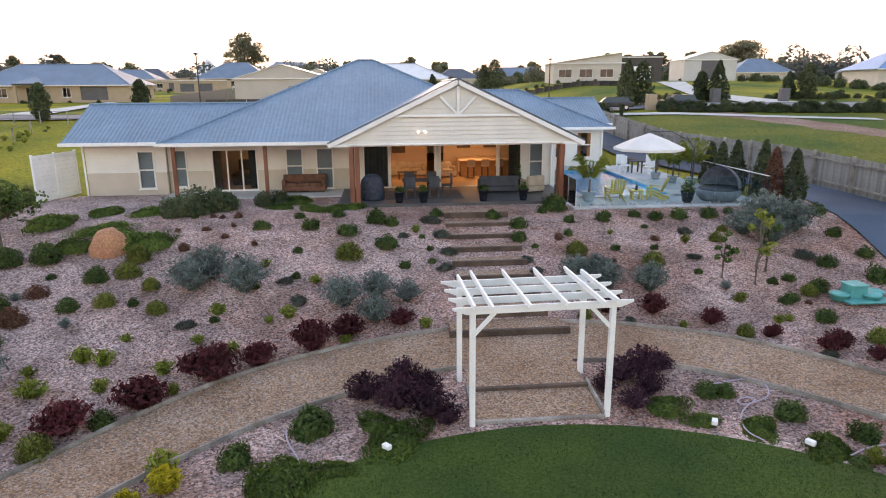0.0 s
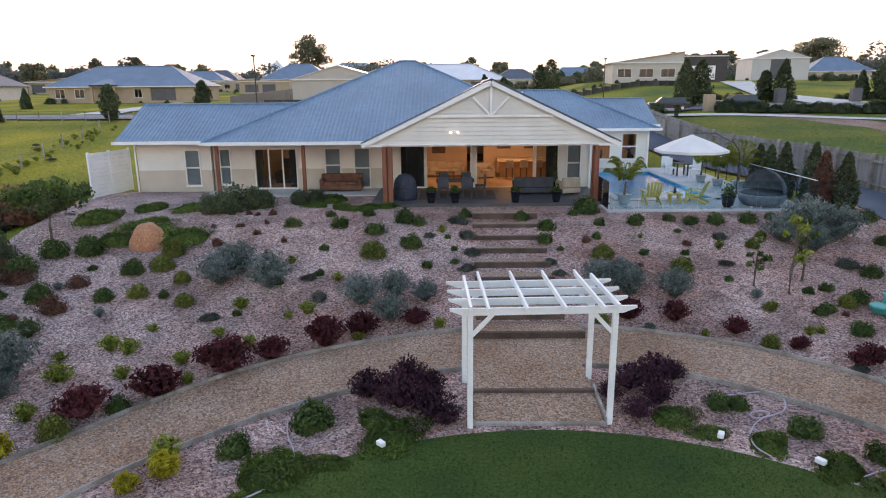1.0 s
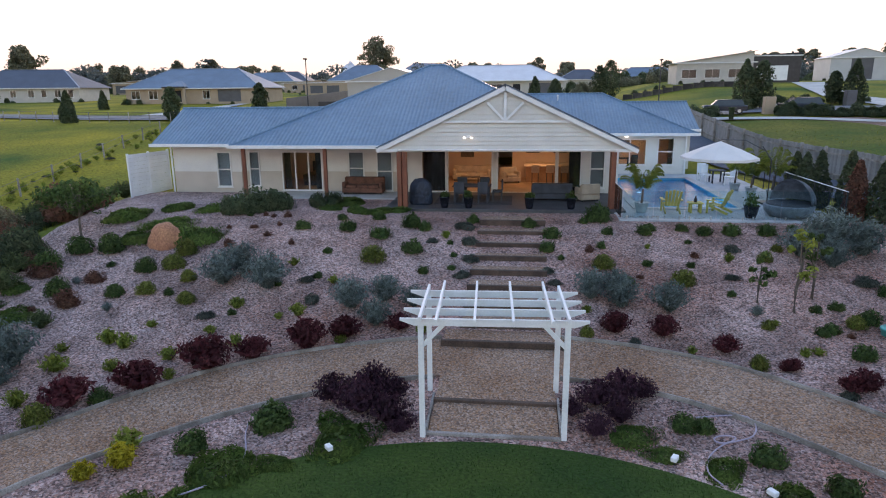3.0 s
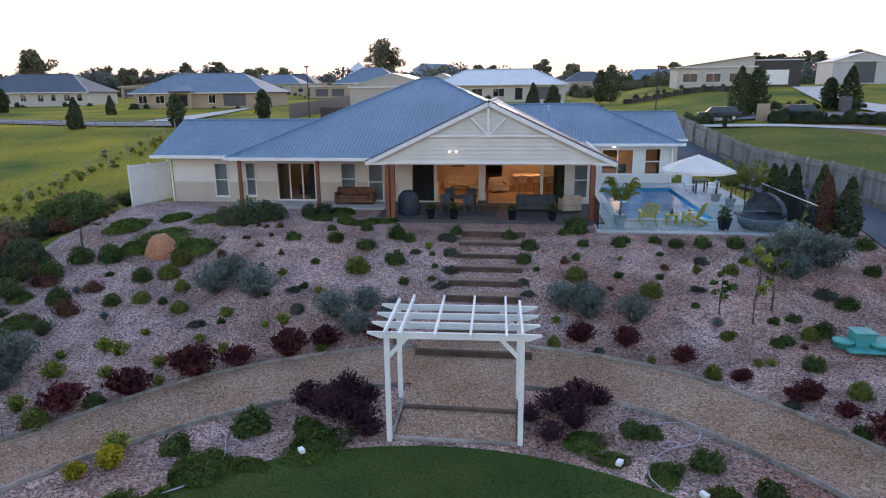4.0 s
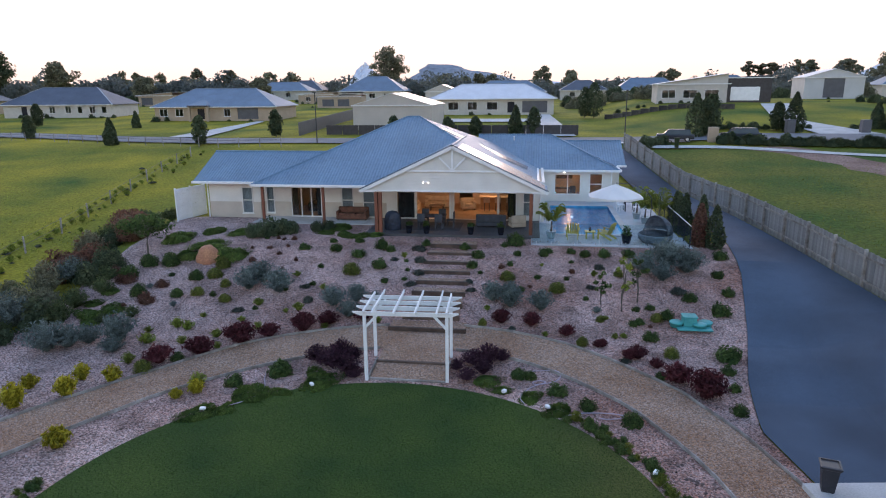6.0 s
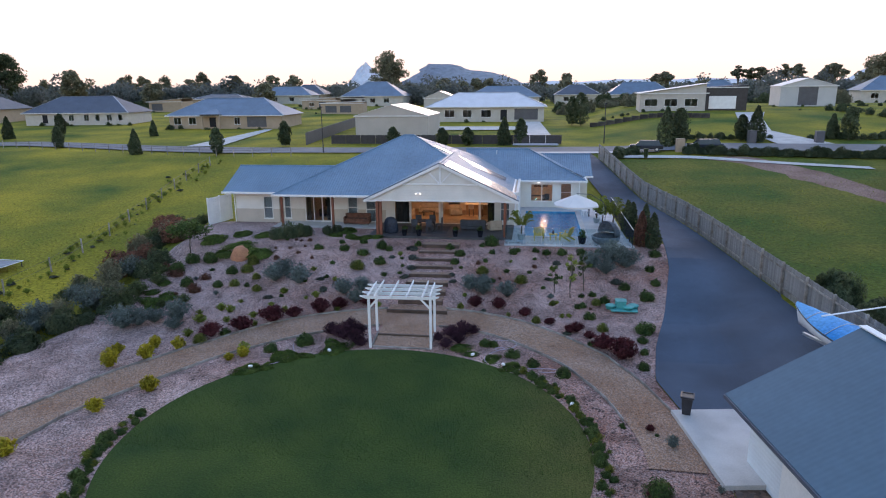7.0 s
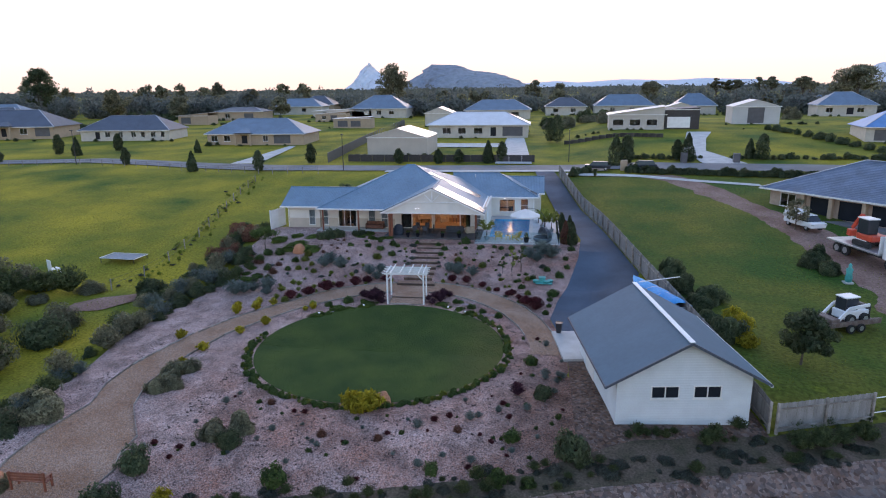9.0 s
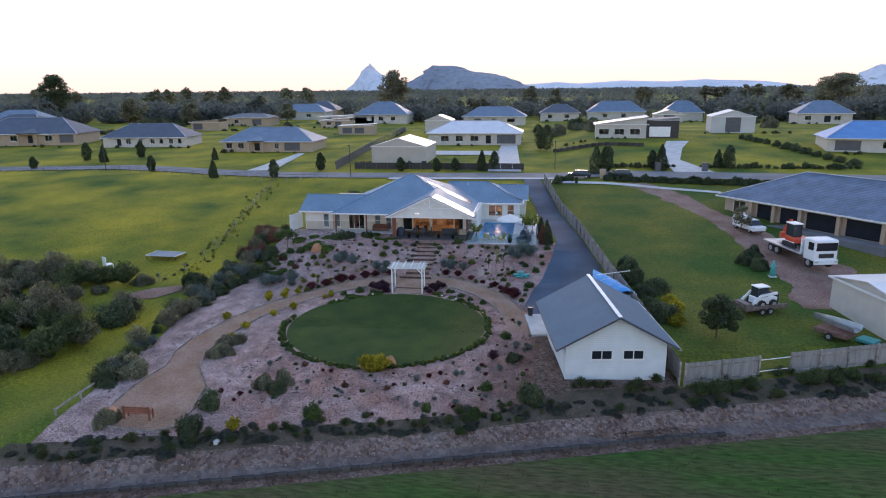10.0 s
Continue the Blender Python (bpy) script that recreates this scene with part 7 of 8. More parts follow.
plants("ball", [(-16.26, 21.62, 1.13), (-15.04, 21.75, 1.34), (-12.86, 20.36, 0.95), (-13.02, 18.67, 0.89), (-15.1, 18.64, 0.95), (-9.55, 12.69, 0.75), (-11.18, 18.82, 0.47), (-16.65, 20.32, 1.25)], 1.0, 0.1)
plants("rust", [(-14.29, 19.53, 0.82), (-14.25, 17.93, 0.88), (-16.53, 19.83, 1.2), (-17.63, 20.59, 0.83), (-10.64, 22.41, 0.52), (-9.99, 22, 0.42), (-9.4, 23.35, 0.4), (-8.2, 22.69, 0.35), (-10.25, 24.04, 0.41), (-8.63, 21.65, 0.29), (-9.31, 24.42, 0.32), (-10.02, 25.66, 0.34), (-9.38, 25.7, 0.39), (-10.43, 25.82, 0.34), (-11.3, 23.99, 0.32), (-3.76, 25.01, 0.32), (-0.25, -9.27, 0.73), (6.92, -7.82, 0.57), (2.84, -9.18, 0.64), (-4.35, -6.18, 0.61)], 1.0, 0.1)
plants("limeball", [(-11.94, 21.68, 1), (-11.95, 20.65, 1.01), (-10.95, 19.78, 0.81), (-12.02, 18.89, 0.89), (-10.32, 18.38, 0.86), (3.45, 21.34, 0.97), (-4.73, 21.49, 1.12), (9.67, 22.81, 0.56), (9, 22.01, 0.65), (5.91, 20.33, 0.87), (2.51, 17.12, 0.63), (6.83, 15.83, 0.69), (-10.63, 11.84, 0.9), (10.24, 18.09, 0.72), (10.32, 15.08, 0.73), (7.77, 17.91, 0.5)], 1.0, 0.1)
plants("grey", [(-9.6, 19.6, 1.03), (-9.18, 20.36, 0.94), (-7.91, 19.37, 1.04), (-4.77, 18.35, 0.84), (-3.75, 18.79, 0.76), (-2.77, 18.56, 0.71), (-3.77, 17.43, 0.65), (2.83, 19.3, 0.85), (3.72, 18.84, 0.88), (3.64, 19.68, 0.69), (5.12, 18.67, 0.81), (10.31, 22.45, 0.9), (11.55, 23.15, 1.23), (12.44, 22.62, 1.2), (11.1, 21.7, 0.87), (-13.25, 14.18, 1.04), (-12.96, 13.31, 0.66)], 1.0, 0.1)
plants("burg", [(-10.42, 12.62, 0.88), (-9.08, 13.44, 1.07), (-7.75, 14.54, 1.18), (-6.6, 15.02, 0.85), (-5.48, 16.05, 0.89), (-4.53, 16.74, 0.8), (-3, 17.25, 0.73), (3.36, 17.47, 0.8), (4.7, 17.33, 0.7), (6.23, 16.64, 0.53), (7.66, 15.75, 0.4), (8.94, 14.81, 0.62), (10.18, 13.21, 0.89), (11, 12.23, 1.14), (8.58, 14.66, 0.5), (9.57, 14.1, 0.46), (7.47, 15.71, 0.37)], 1.0, 0.1)
plants("lime", [(-8.5, 18.15, 0.95), (-8.69, 16.65, 0.59), (-10.71, 16.91, 0.61), (-10.8, 15.6, 0.95), (-9.08, 15, 0.82), (-10.31, 14.25, 0.79), (-11.89, 14.13, 1.05), (-11.69, 12.48, 0.96), (-12.47, 15.2, 0.66), (-7.58, 15.98, 0.81), (-6.35, 17.84, 0.82), (-5.74, 19.84, 0.67), (-7.53, 21.02, 0.65), (-8.35, 13.73, 0.59), (-2.27, 17.04, 0.68), (5.28, 16.47, 0.5), (8.01, 18.05, 0.44), (8.64, 16.63, 0.58), (7.77, 21.96, 0.69), (5.19, 22.81, 0.48), (-4.55, 16.32, 0.62), (8.28, 16.56, 0.56)], 1.0, 0.1)
plants("lime", [(6.75, 15.7, 0.54), (-8.67, 11.8, 0.99), (-11.38, 15.78, 0.91)], 1.0, 0.1)
plants("green", [(-8.19, 24.1, 1.01), (-6.25, 23.95, 1.24), (-4.88, 23.4, 1.21), (-6.57, 22.04, 0.58), (-3.35, 22.22, 1.26), (-2.76, 20.66, 0.65), (-6.9, 25.43, 0.79), (-5.35, 25.51, 0.85), (-3.77, 24.56, 1.38), (-3.19, 24.11, 0.8), (-2.04, 22.9, 0.59), (-1.82, 20.99, 0.71), (-1.34, 25.26, 1.15), (-1.83, 21.92, 0.62), (1.59, 22.49, 1.25), (0.94, 24.76, 1.24), (1.75, 23.56, 1.36), (2.04, 21.86, 0.61), (3.72, 25.71, 1.46), (3.92, 23.98, 0.72), (5.31, 24.08, 1.01), (5.59, 24.48, 0.73)], 1.0, 0.1)
plants("green", [(6.77, 24.54, 0.78), (7.48, 24.03, 0.88), (8.47, 24.08, 1), (9.76, 24.16, 0.94), (10.84, 24.59, 0.83), (3.55, 22.82, 0.63), (4.13, 20.27, 0.62), (4.98, 21.54, 0.54), (6.41, 21.47, 0.48), (7.25, 19.68, 0.49), (10.09, 19.04, 0.66), (9.45, 17.78, 0.8), (10.73, 18.36, 0.91), (3.11, 25.36, 0.69), (13.82, 22.12, 1.01), (14.43, 24.19, 1.01), (13.91, 20.47, 1.07), (13.14, 18.8, 1.23), (12.04, 19.9, 0.88), (9.74, 16.57, 0.99), (9.18, 17.67, 0.77), (9.45, 18.88, 0.57)], 1.0, 0.1)
plants("green", [(9.51, 13.28, 0.63), (12.21, 13.95, 0.77), (12.13, 12.76, 0.77), (11.82, 11.14, 0.89), (12.5, 14.97, 1.56), (-5.06, 12.28, 1.34), (4.68, 12.93, 0.86), (5.69, 11.94, 1.12), (6.69, 10.83, 1.11), (8.09, 9.97, 1.15), (-6.45, 11.21, 1.12), (-5.1, 12.22, 1.4), (4.24, 12.96, 0.91), (-1.27, -13.07, 2.07), (9.9, -8.25, 1.44), (9.31, -11.37, 1.87), (10.76, -11.46, 1.14), (6.05, -11.27, 1.26), (10.75, 1.3, 1.46), (8.56, -13.05, 1.21)], 1.0, 0.1)
plants("low", [(-1.33, 22.98, 0.71), (-1.58, 24.42, 0.72), (-1.16, 21.62, 0.59), (-1.39, 20.49, 0.56), (1.5, 20.92, 0.56), (1.73, 20.14, 0.46), (-6.13, 18.65, 0.42), (-6.71, 19.95, 0.39), (-9.25, 17.55, 0.35), (8.1, 22.74, 0.4), (7.58, 20.76, 0.37), (11.63, 20.56, 0.58), (8.11, 14.03, 0.3), (-2.74, 23.06, 0.33), (3.82, 16.86, 0.22)], 1.0, 0.1)
plants("purple", [(-3.94, 13.44, 0.56), (-3.17, 13, 0.65), (-2.47, 12.62, 0.6), (-2.07, 12.32, 0.41), (-3.02, 13.79, 0.57), (-2.46, 13.65, 0.48), (1.82, 13.29, 0.43), (2.41, 13.75, 0.62), (3.02, 13.9, 0.66), (3.52, 14.11, 0.52), (2.29, 12.55, 0.48), (2.88, 13.08, 0.52)], 1.0, 0.1)
plants("mound", [(-3.28, 11.79, 0.7), (-3.68, 12.42, 0.47), (3.03, 12.59, 0.51), (3.64, 11.88, 0.4), (-4.46, 10.79, 0.36), (-5.65, 10.29, 0.64), (-5.26, 10.7, 0.49), (-6.68, 8.77, 0.66), (5.72, 10.49, 0.44), (4.68, 11.47, 0.47), (-5.92, 9.33, 0.38)], 1.0, 0.1)
plants("yellow", [(-8.11, 9.88, 0.68), (-7.59, 10.37, 0.74), (-15.21, 2.84, 1), (-12.43, 0.84, 0.93), (-13.52, 8.52, 1.14), (-14.11, 9.99, 0.89), (-12.28, 9.63, 1.07), (-12.61, 10.9, 0.9), (-11.25, 10.85, 0.9), (-10.06, 6.29, 0.98), (-11.25, 4.3, 1.02), (-12.66, -1.51, 0.73), (-5.78, -15.29, 1.23)], 1.0, 0.1)
plants("olive", [(-12.4, -3, 0.5), (-11.7, -2.5, 0.45), (-12.1, -5.5, 0.45), (-11.4, -4.9, 0.4), (-12, -4.1, 0.42), (-5.87, -10.15, 0.59), (-4.78, -9.13, 0.46), (-16.69, -9.09, 0.76), (-18.36, -8.81, 0.63), (-14.36, -16.01, 0.44), (-14.19, -15.66, 0.49)], 1.0, 0.1)
plants("dark", [(-8.5, -13.21, 0.92), (13.02, -8.9, 0.9), (11.41, -3.25, 0.6), (-8.45, -16.04, 0.94), (-4.77, -10.74, 0.63)], 1.0, 0.1)
plants("dark", [(-11.2, 26.6, 0.85), (-12.0, 26.2, 0.6), (-10.5, 27.2, 0.8), (-8.7, 27.9, 0.5), (-8.1, 28.2, 0.45)], 1.0, 0.1)
plants("mound", [(-12.0, 23.0), (-14.6, 22.8), (-13.3, 23.4), (-15.0, 27.0), (-16.4, 25.2), (-7.4, 28.6), (-13.2, 26.8), (-14.0, 24.1)], 1.2)
plants("mound", [(-8.0, 27.4), (-5.6, 26.6), (-4.8, 26.9), (-6.6, 26.8)], 0.7)
plants("grey", [(-15.9, 13.1, 1.15), (-15.2, 13.5, 0.9), (-14.5, 13.9, 0.85)], 1.0, 0.1)
plants("mound", [(-16.4, 16.6), (-15.5, 17.2), (-16.9, 17.6), (-15.9, 15.9), (-16.8, 18.9)], 0.85)
plants("fern", [(-17.2, 15.6, 0.45), (-17.6, 17.2, 0.5), (-17.0, 18.6, 0.4), (-17.7, 20.0, 0.5), (-15.2, 15.9, 0.3), (-14.2, 16.6, 0.28)], 1.0, 0.15)
plants("purple", [(10.0, -3.3, 0.6)], 1.0)
plants("yellow", [(0.6, -6.2), (1.2, -6.6), (1.7, -6.2), (0.9, -6.7)], 1.9)
mass("bank_weeds", "fern", [(x, edge_y(x) + prng.uniform(0.0, 1.8)) for x in np.arange(-17, 15, 0.55)], "straggling weeds along the top of the bank", 0.26, 0.6)
mass("bank_weeds", "low", [(x, edge_y(x) + prng.uniform(-0.3, 2.0)) for x in np.arange(-18, 44, 0.4)], "low dry weeds along the top of the bank", 0.55, 0.6)
mass("bank_weeds", "fern", [(x, edge_y(x) + prng.uniform(0.2, 3.5)) for x in np.arange(16, 46, 0.5)], "rank weeds on the earth below the fence", 0.32, 0.6)
thick = random.Random(31)
more = [(bed_left(y) - thick.uniform(-0.4, table([(-12, 0.8), (-3, 1.4), (7, 3.6), (21, 5.0), (30, 3.5)], y)), y + thick.uniform(-0.4, 0.4)) for y in np.arange(-11, 33, 0.34) if thick.random() < table([(-11, 0.18), (0, 0.3), (6, 0.8), (33, 0.9)], y)]
mass("boundary_thicket", "dark", more[::4], "dark green thicket of native shrubs along the garden boundary", 0.9, 0.45)
mass("boundary_thicket", "wattle", more[1::4], "grey-green wattle shrubs along the garden boundary", 0.62, 0.4)
mass("boundary_thicket", "fern", more[2::4], "feathery green shrubs along the garden boundary", 0.6, 0.45)
mass("boundary_thicket", "rust", [(x, y) for x, y in more[3::4] if y > 20], "red-leaved shrubs along the garden boundary", 2.2, 0.35)
mass("boundary_thicket", "grey", [(x + 0.4, y) for x, y in more[3::4] if y <= 20], "soft grey shrubs along the garden boundary", 1.4, 0.4)
mass("slope_thicket", "bigbush", [(-31.6, -3.5), (-37.4, 3.9), (-33.4, 4.4), (-42.5, 8.3), (-24.5, 13.5), (-46, 9), (-33, -6)], "large dark green bushes grown together on the slope", 0.85, 0.4)
slope = [(x, y) for x, y in ((thick.uniform(-52, -25.6), thick.uniform(-9.5, 17)) for _ in range(115)) if not (-34 < x and 6 < y - (x + 27) * 0.4 < 15) and y < 19 - 0.2 * (x + 52) and x < -25.4 - 0.06 * abs(y)]
mass("slope_thicket", "wattle", slope[::4], "grey-green wattles grown together on the slope", 1.25, 0.4)
mass("slope_thicket", "olive", slope[2::4], "olive-green bushes grown together on the slope", 0.9, 0.45)
mass("slope_thicket", "dark", slope[1::4], "dark green undergrowth on the slope", 1.5, 0.5)
mass("slope_thicket", "fern", slope[3::4], "feathery green bushes on the slope", 1.2, 0.45)
strip = [(table([(16, -29.8), (21, -28.3), (31, -29.3), (41, -31.2), (52, -33.5), (60, -34.6)], y) + thick.gauss(0, 0.7), y) for y in np.arange(16, 61, 0.3)]
mass("boundary_weeds", "low", strip[::5], "dry grey-green weeds along the field fence", 0.36, 0.5)
mass("boundary_weeds", "lime", strip[1::2], "rank yellow-green grass along the field fence", 0.7, 0.5)
plants("pinkbush", [(-43.5, 6.0), (-45.0, 8.0)], 1.3)
plants("bigbush", [(22.9, 14.5), (23.6, 11.0), (23.9, 8.4), (24.3, 5.5), (22.6, 17.5), (24.6, 12.8), (37.0, 20.5), (36.0, 22.5), (37.4, 24.5)], 0.85, 0.25)
plants("yellow", [(25.4, 8.2), (25.6, 6.4), (25.2, 4.2)], 2.4)
plants("fern", [(24.8, -6.6, 0.5), (26.0, -6.2, 0.55), (27.2, -5.8, 0.5), (28.5, -5.3, 0.5), (33.5, -3.7, 0.5), (34.9, -3.2, 0.55), (36.5, -2.6, 0.5)], 1.0)
plants("dark", [(16.5, 62.5), (17.5, 64.3), (18.6, 64.6), (-10, 50), (-12.5, 49.6), (-14.8, 50), (-13.5, 50.6), (-16.5, 50.4), (-9.0, 50.8)], 1.1, 0.25)
# hedge along the far side of the right block
mass("clipped_hedge", "bigbush", [(25 + 0.95 * i, 64.5 - 0.125 * i + 0.3 * math.sin(i * 2.1)) for i in range(44)], "dark hedge along the far side of the block", 0.62, 0.2)
mass("street_hedge", "dark", [(27 + 1.3 * i, 77 + 0.3 * math.sin(i)) for i in range(10)] + [(44 + 1.3 * i, 77 + 0.3 * math.sin(i)) for i in range(22)], "low dark hedge along the street", 0.8, 0.3)
mass("yard_hedge", "dark", [(62 + i * 0.9, 116 - 3.2 * i) for i in range(12)], "dark hedge between two yards", 1.3, 0.3)
# small plants scattered over the upper bed
fill, taken = random.Random(23), []
while len(taken) < 22:
    x, y = fill.uniform(-16, 13), fill.uniform(16.8, 26)
    if abs(x) > 2.0 and x < drive_l(y) - 0.8 and all((x - a) ** 2 + (y - b) ** 2 > 1.0 for a, b in taken) and not (x > 4 and y > 25.2):
        taken.append((x, y))
for kind, some, k, label in (("rust", taken[:8], 0.34, "small red-tipped shrubs dotted over the upper bed"), ("lime", taken[8:12], 0.5, "small lime-green tufts dotted over the upper bed"),
                             ("grey", taken[12:16], 0.36, "small grey-green tufts dotted over the upper bed"), ("green", taken[16:], 0.42, "small green shrubs dotted over the upper bed")):
    mass("bed_plants", kind, some, label, k)
# tufts scattered over the lower bed
low_spots = []
while len(low_spots) < 95:
    x, y = fill.uniform(-12, 13), fill.uniform(-13, 6)
    if math.hypot(x - C[0], y - C[1]) > 10.3 and y > edge_y(x) + 2 and x > -9 + max(0, y + 6) * 0.1 and (x > 9.5 or y < -6 or fill.random() < 0.4):
        low_spots.append((x, y))
mass("bed_tufts", "green", low_spots[:30], "small dark green tufts scattered over the lower gravel bed", 0.42, 0.4)
mass("bed_tufts", "grey", low_spots[30:65], "small grey-green tufts scattered over the lower gravel bed", 0.4, 0.45)
mass("bed_tufts", "burg", low_spots[65:], "small dull red tufts scattered over the lower gravel bed", 0.34, 0.4)
# gardens and scattered trees round the far houses
homes = [(-51, 212), (-66, 212), (-94, 262), (-4, 205), (47, 245), (71, 226), (63, 212), (22, 230), (-55, 106), (-92, 115), (-132, 116), (-16.6, 86.5), (-4, 124), (-45.5, 155), (-62, 185), (-20, 165), (-102, 197), (-106.5, 171), (33.6, 118), (43.9, 118.5), (64.5, 133), (110, 190), (83.5, 95)]
yards, copse = [], []


def hides(x, y):
    """Whether a tall tree here would stand before one of the far houses."""
    return any(abs(x - hx - (y - hy) * (hx - 12) / 260) < 13 and hy - 60 < y < hy + 13 for hx, hy in homes)



for hx, hy in homes:
    for _ in range(7):
        yards.append((hx + fill.uniform(-14, 14), hy - fill.uniform(1.2, 2.6)))
while len(copse) < 75:
    x, y = fill.uniform(-150, 130), fill.uniform(136, 212)
    if all(abs(x - hx) > 16 or not -14 < y - hy < 17 for hx, hy in homes) and not hides(x, y):
        copse.append((x, y))
mass("house_gardens", "dark", [(x, y) for x, y in yards if not (2 < x < 11 or -47 < x < -39 or 36 < x < 50)], "low dark shrubs along the fronts of the far houses", 0.6, 0.45)
mass("garden_trees", "bigbush", copse[:45], "dark green garden trees and hedges between the far houses", 1.25, 0.5)
mass("garden_trees", "olive", copse[45:], "olive-green garden trees between the far houses", 1.4, 0.5)
# border of low plants round the lawn
border = random.Random(5)
low, bright = [], []
for i in range(210):
    a = math.radians(-188 + i * 1.13 + border.uniform(-0.6, 0.6))
    r = 9.2 + border.uniform(-0.2, 0.3)
    (bright if border.random() < 0.2 else low).append((C[0] + r * math.cos(a), C[1] + r * math.sin(a)))
mass("lawn_border", "green", low, "border of low green plants round the lawn", 0.56, 0.4)
mass("lawn_border", "lime", bright, "border of low lime-green plants round the lawn", 0.58, 0.35)

# trees


def tree(label, m, h, crown_r, material, seed, n_clumps=26, per=90, leaf=0.28, base=0.35, name="tree", squash=0.75):
    """A tapered trunk that forks into limbs, and a crown of leaf clumps with gaps."""
    rng = np.random.default_rng(seed)
    t = thing(name, label, "tree", m=m)
    bm = tube([(0, 0, -0.2), (0.03 * h * rng.uniform(-1, 1), 0, h * 0.3), (0.05 * h * rng.uniform(-1, 1), 0.03 * h, h * 0.62), (0, 0, h * 0.85)], [h * 0.028, h * 0.02, h * 0.013, h * 0.005], 8)
    cs, ds = [], []
    for i in range(n_clumps):
        a, u = rng.uniform(0, 2 * np.pi), rng.uniform(0, 1)
        z = h * (base + (1 - base) * u)
        prof = math.sin(math.pi * min(1, 0.18 + 0.8 * u)) ** 0.7
        r = crown_r * prof * rng.uniform(0.25, 1.0)
        c = np.array([r * math.cos(a), r * math.sin(a), z])
        if i % 3 == 0:
            tube([(0, 0, z * 0.62), tuple(c * np.array([0.6, 0.6, 0.92])), tuple(c)], [h * 0.009, h * 0.006, h * 0.002], 5, bm)
        k = crown_r * rng.uniform(0.22, 0.42)
        d = rng.normal(0, 1, (per, 3))
        d /= np.linalg.norm(d, axis=1)[:, None]
        cs.append(c + d * (k * rng.uniform(0.35, 1, per) ** 0.5)[:, None] * np.array([1, 1, squash]))
        ds.append(d)
    part("trunk", bm, BARK, t)
    part("crown", leaves("crown", np.concatenate(cs), np.concatenate(ds), leaf, material, seed), material, t)
    return t


def conifer(label, m, h, r, material, seed, n=1500, leaf=0.16, oval=False):
    rng = np.random.default_rng(seed)
    t = thing("conifer", label, "tree", m=m)
    part("trunk", tube([(0, 0, -0.1), (0, 0, h * 0.9)], [0.03 * h ** 0.5, 0.01], 6), BARK, t)
    u = rng.uniform(0.03, 1, n) ** 1.25
    a = rng.uniform(0, 2 * np.pi, n)
    rr = r * np.minimum(1, (1.02 - u) * 1.5) ** 0.75 * rng.uniform(0.5, 1.0, n) ** 0.5 * (1 + 0.15 * np.sin(a * 3 + u * 9))
    if oval:
        u = rng.uniform(0.06, 1, n)
        rr = r * np.sin(np.pi * (0.1 + 0.86 * u)) ** 0.7 * rng.uniform(0.35, 1.0, n) ** 0.5 * (1 + 0.22 * np.sin(a * 3 + u * 11) + 0.12 * np.sin(a * 5 - u * 17))
    c = np.stack([rr * np.cos(a), rr * np.sin(a), u * h], -1)
    d = np.stack([np.cos(a), np.sin(a), 0.6 + 0 * a], -1)
    part("crown", leaves("crown", c, d, leaf, material, seed, 2.0), material, t)
    return t


for i, (x, y, h) in enumerate(((12.9, 30.6, 2.3), (13.0, 29.4, 2.5), (13.7, 28.2, 2.6), (13.0, 31.9, 2.2))):
    conifer("dark green pencil conifer beside the pool fence", pose(x + 0.7, y, ground_z(x, y)), h, 0.5, DARKG, 40 + i, 1400, 0.1)
conifer("rust-coloured dead conifer beside the pool fence", pose(13.9, 26.5, ground_z(13.9, 26.5)), 2.4, 0.5, RUST, 47, 1400, 0.1)
conifer("dark green conifer beside the driveway", pose(14.6, 26.1, ground_z(14.6, 26.1)), 2.4, 0.52, DARKG, 48, 1400, 0.1)
for i, (x, y, h) in enumerate(((-106, 74, 4.5), (-96, 76, 3.2), (-92, 88, 5.5), (-87, 87, 5.0), (-82, 94, 5.0), (-66.5, 73.5, 4.2), (-49.2, 66.6, 4.4), (-36.4, 65.6, 4.6), (-30.2, 74.6, 4.6), (-62, 92, 3.5), (-13.8, 74.8, 3.4), (-6.6, 75, 3.2), (2.2, 76.5, 5.0), (4.6, 78, 4.6), (-3.0, 75.5, 3.2),
                               (23.8, 71.5, 6.5), (25.6, 71.8, 6.2), (26.8, 79, 5.0), (36.0, 74.5, 6.0), (34.5, 75.8, 4.4), (48.5, 76.5, 5.5), (47.0, 78, 4.2), (15.3, 111, 8.0), (13.8, 113, 7.0))):
    conifer("upright dark green street tree", at(x, y, 0, 0), h * 0.78, h * (0.19 if h > 3.4 else 0.25), DARKG, 60 + i, 1700, 0.19, i % 3 > 0)
for i, (x, y, h, r) in enumerate(((7.9, 19.3, 1.75, 0.36), (8.8, 18.8, 2.5, 0.5), (9.6, 19.6, 2.3, 0.45))):
    tree("young sapling with sparse yellow-green leaves in the gravel", pose(x, y, ground_z(x, y)), h, r, LIME if i == 1 else LEAF, 90 + i, 9, 20, 0.1, 0.4, "sapling")
tree("small spreading tree in the upper garden bed", pose(-17.1, 22.9, ground_z(-17.1, 22.9)), 2.3, 1.3, LEAF, 95, 22, 60, 0.12, 0.6, "tree")
tree("round dark tree on the neighbour's grass", pose(28.0, 2.4, ground_z(28, 2.4)), 3.4, 1.7, DARKG, 96, 40, 110, 0.17, 0.3)
tree("tall gum tree with a ragged open crown", at(-63, 292, 0, 0), 21, 8.5, GUM, 97, 52, 130, 0.55, 0.35)
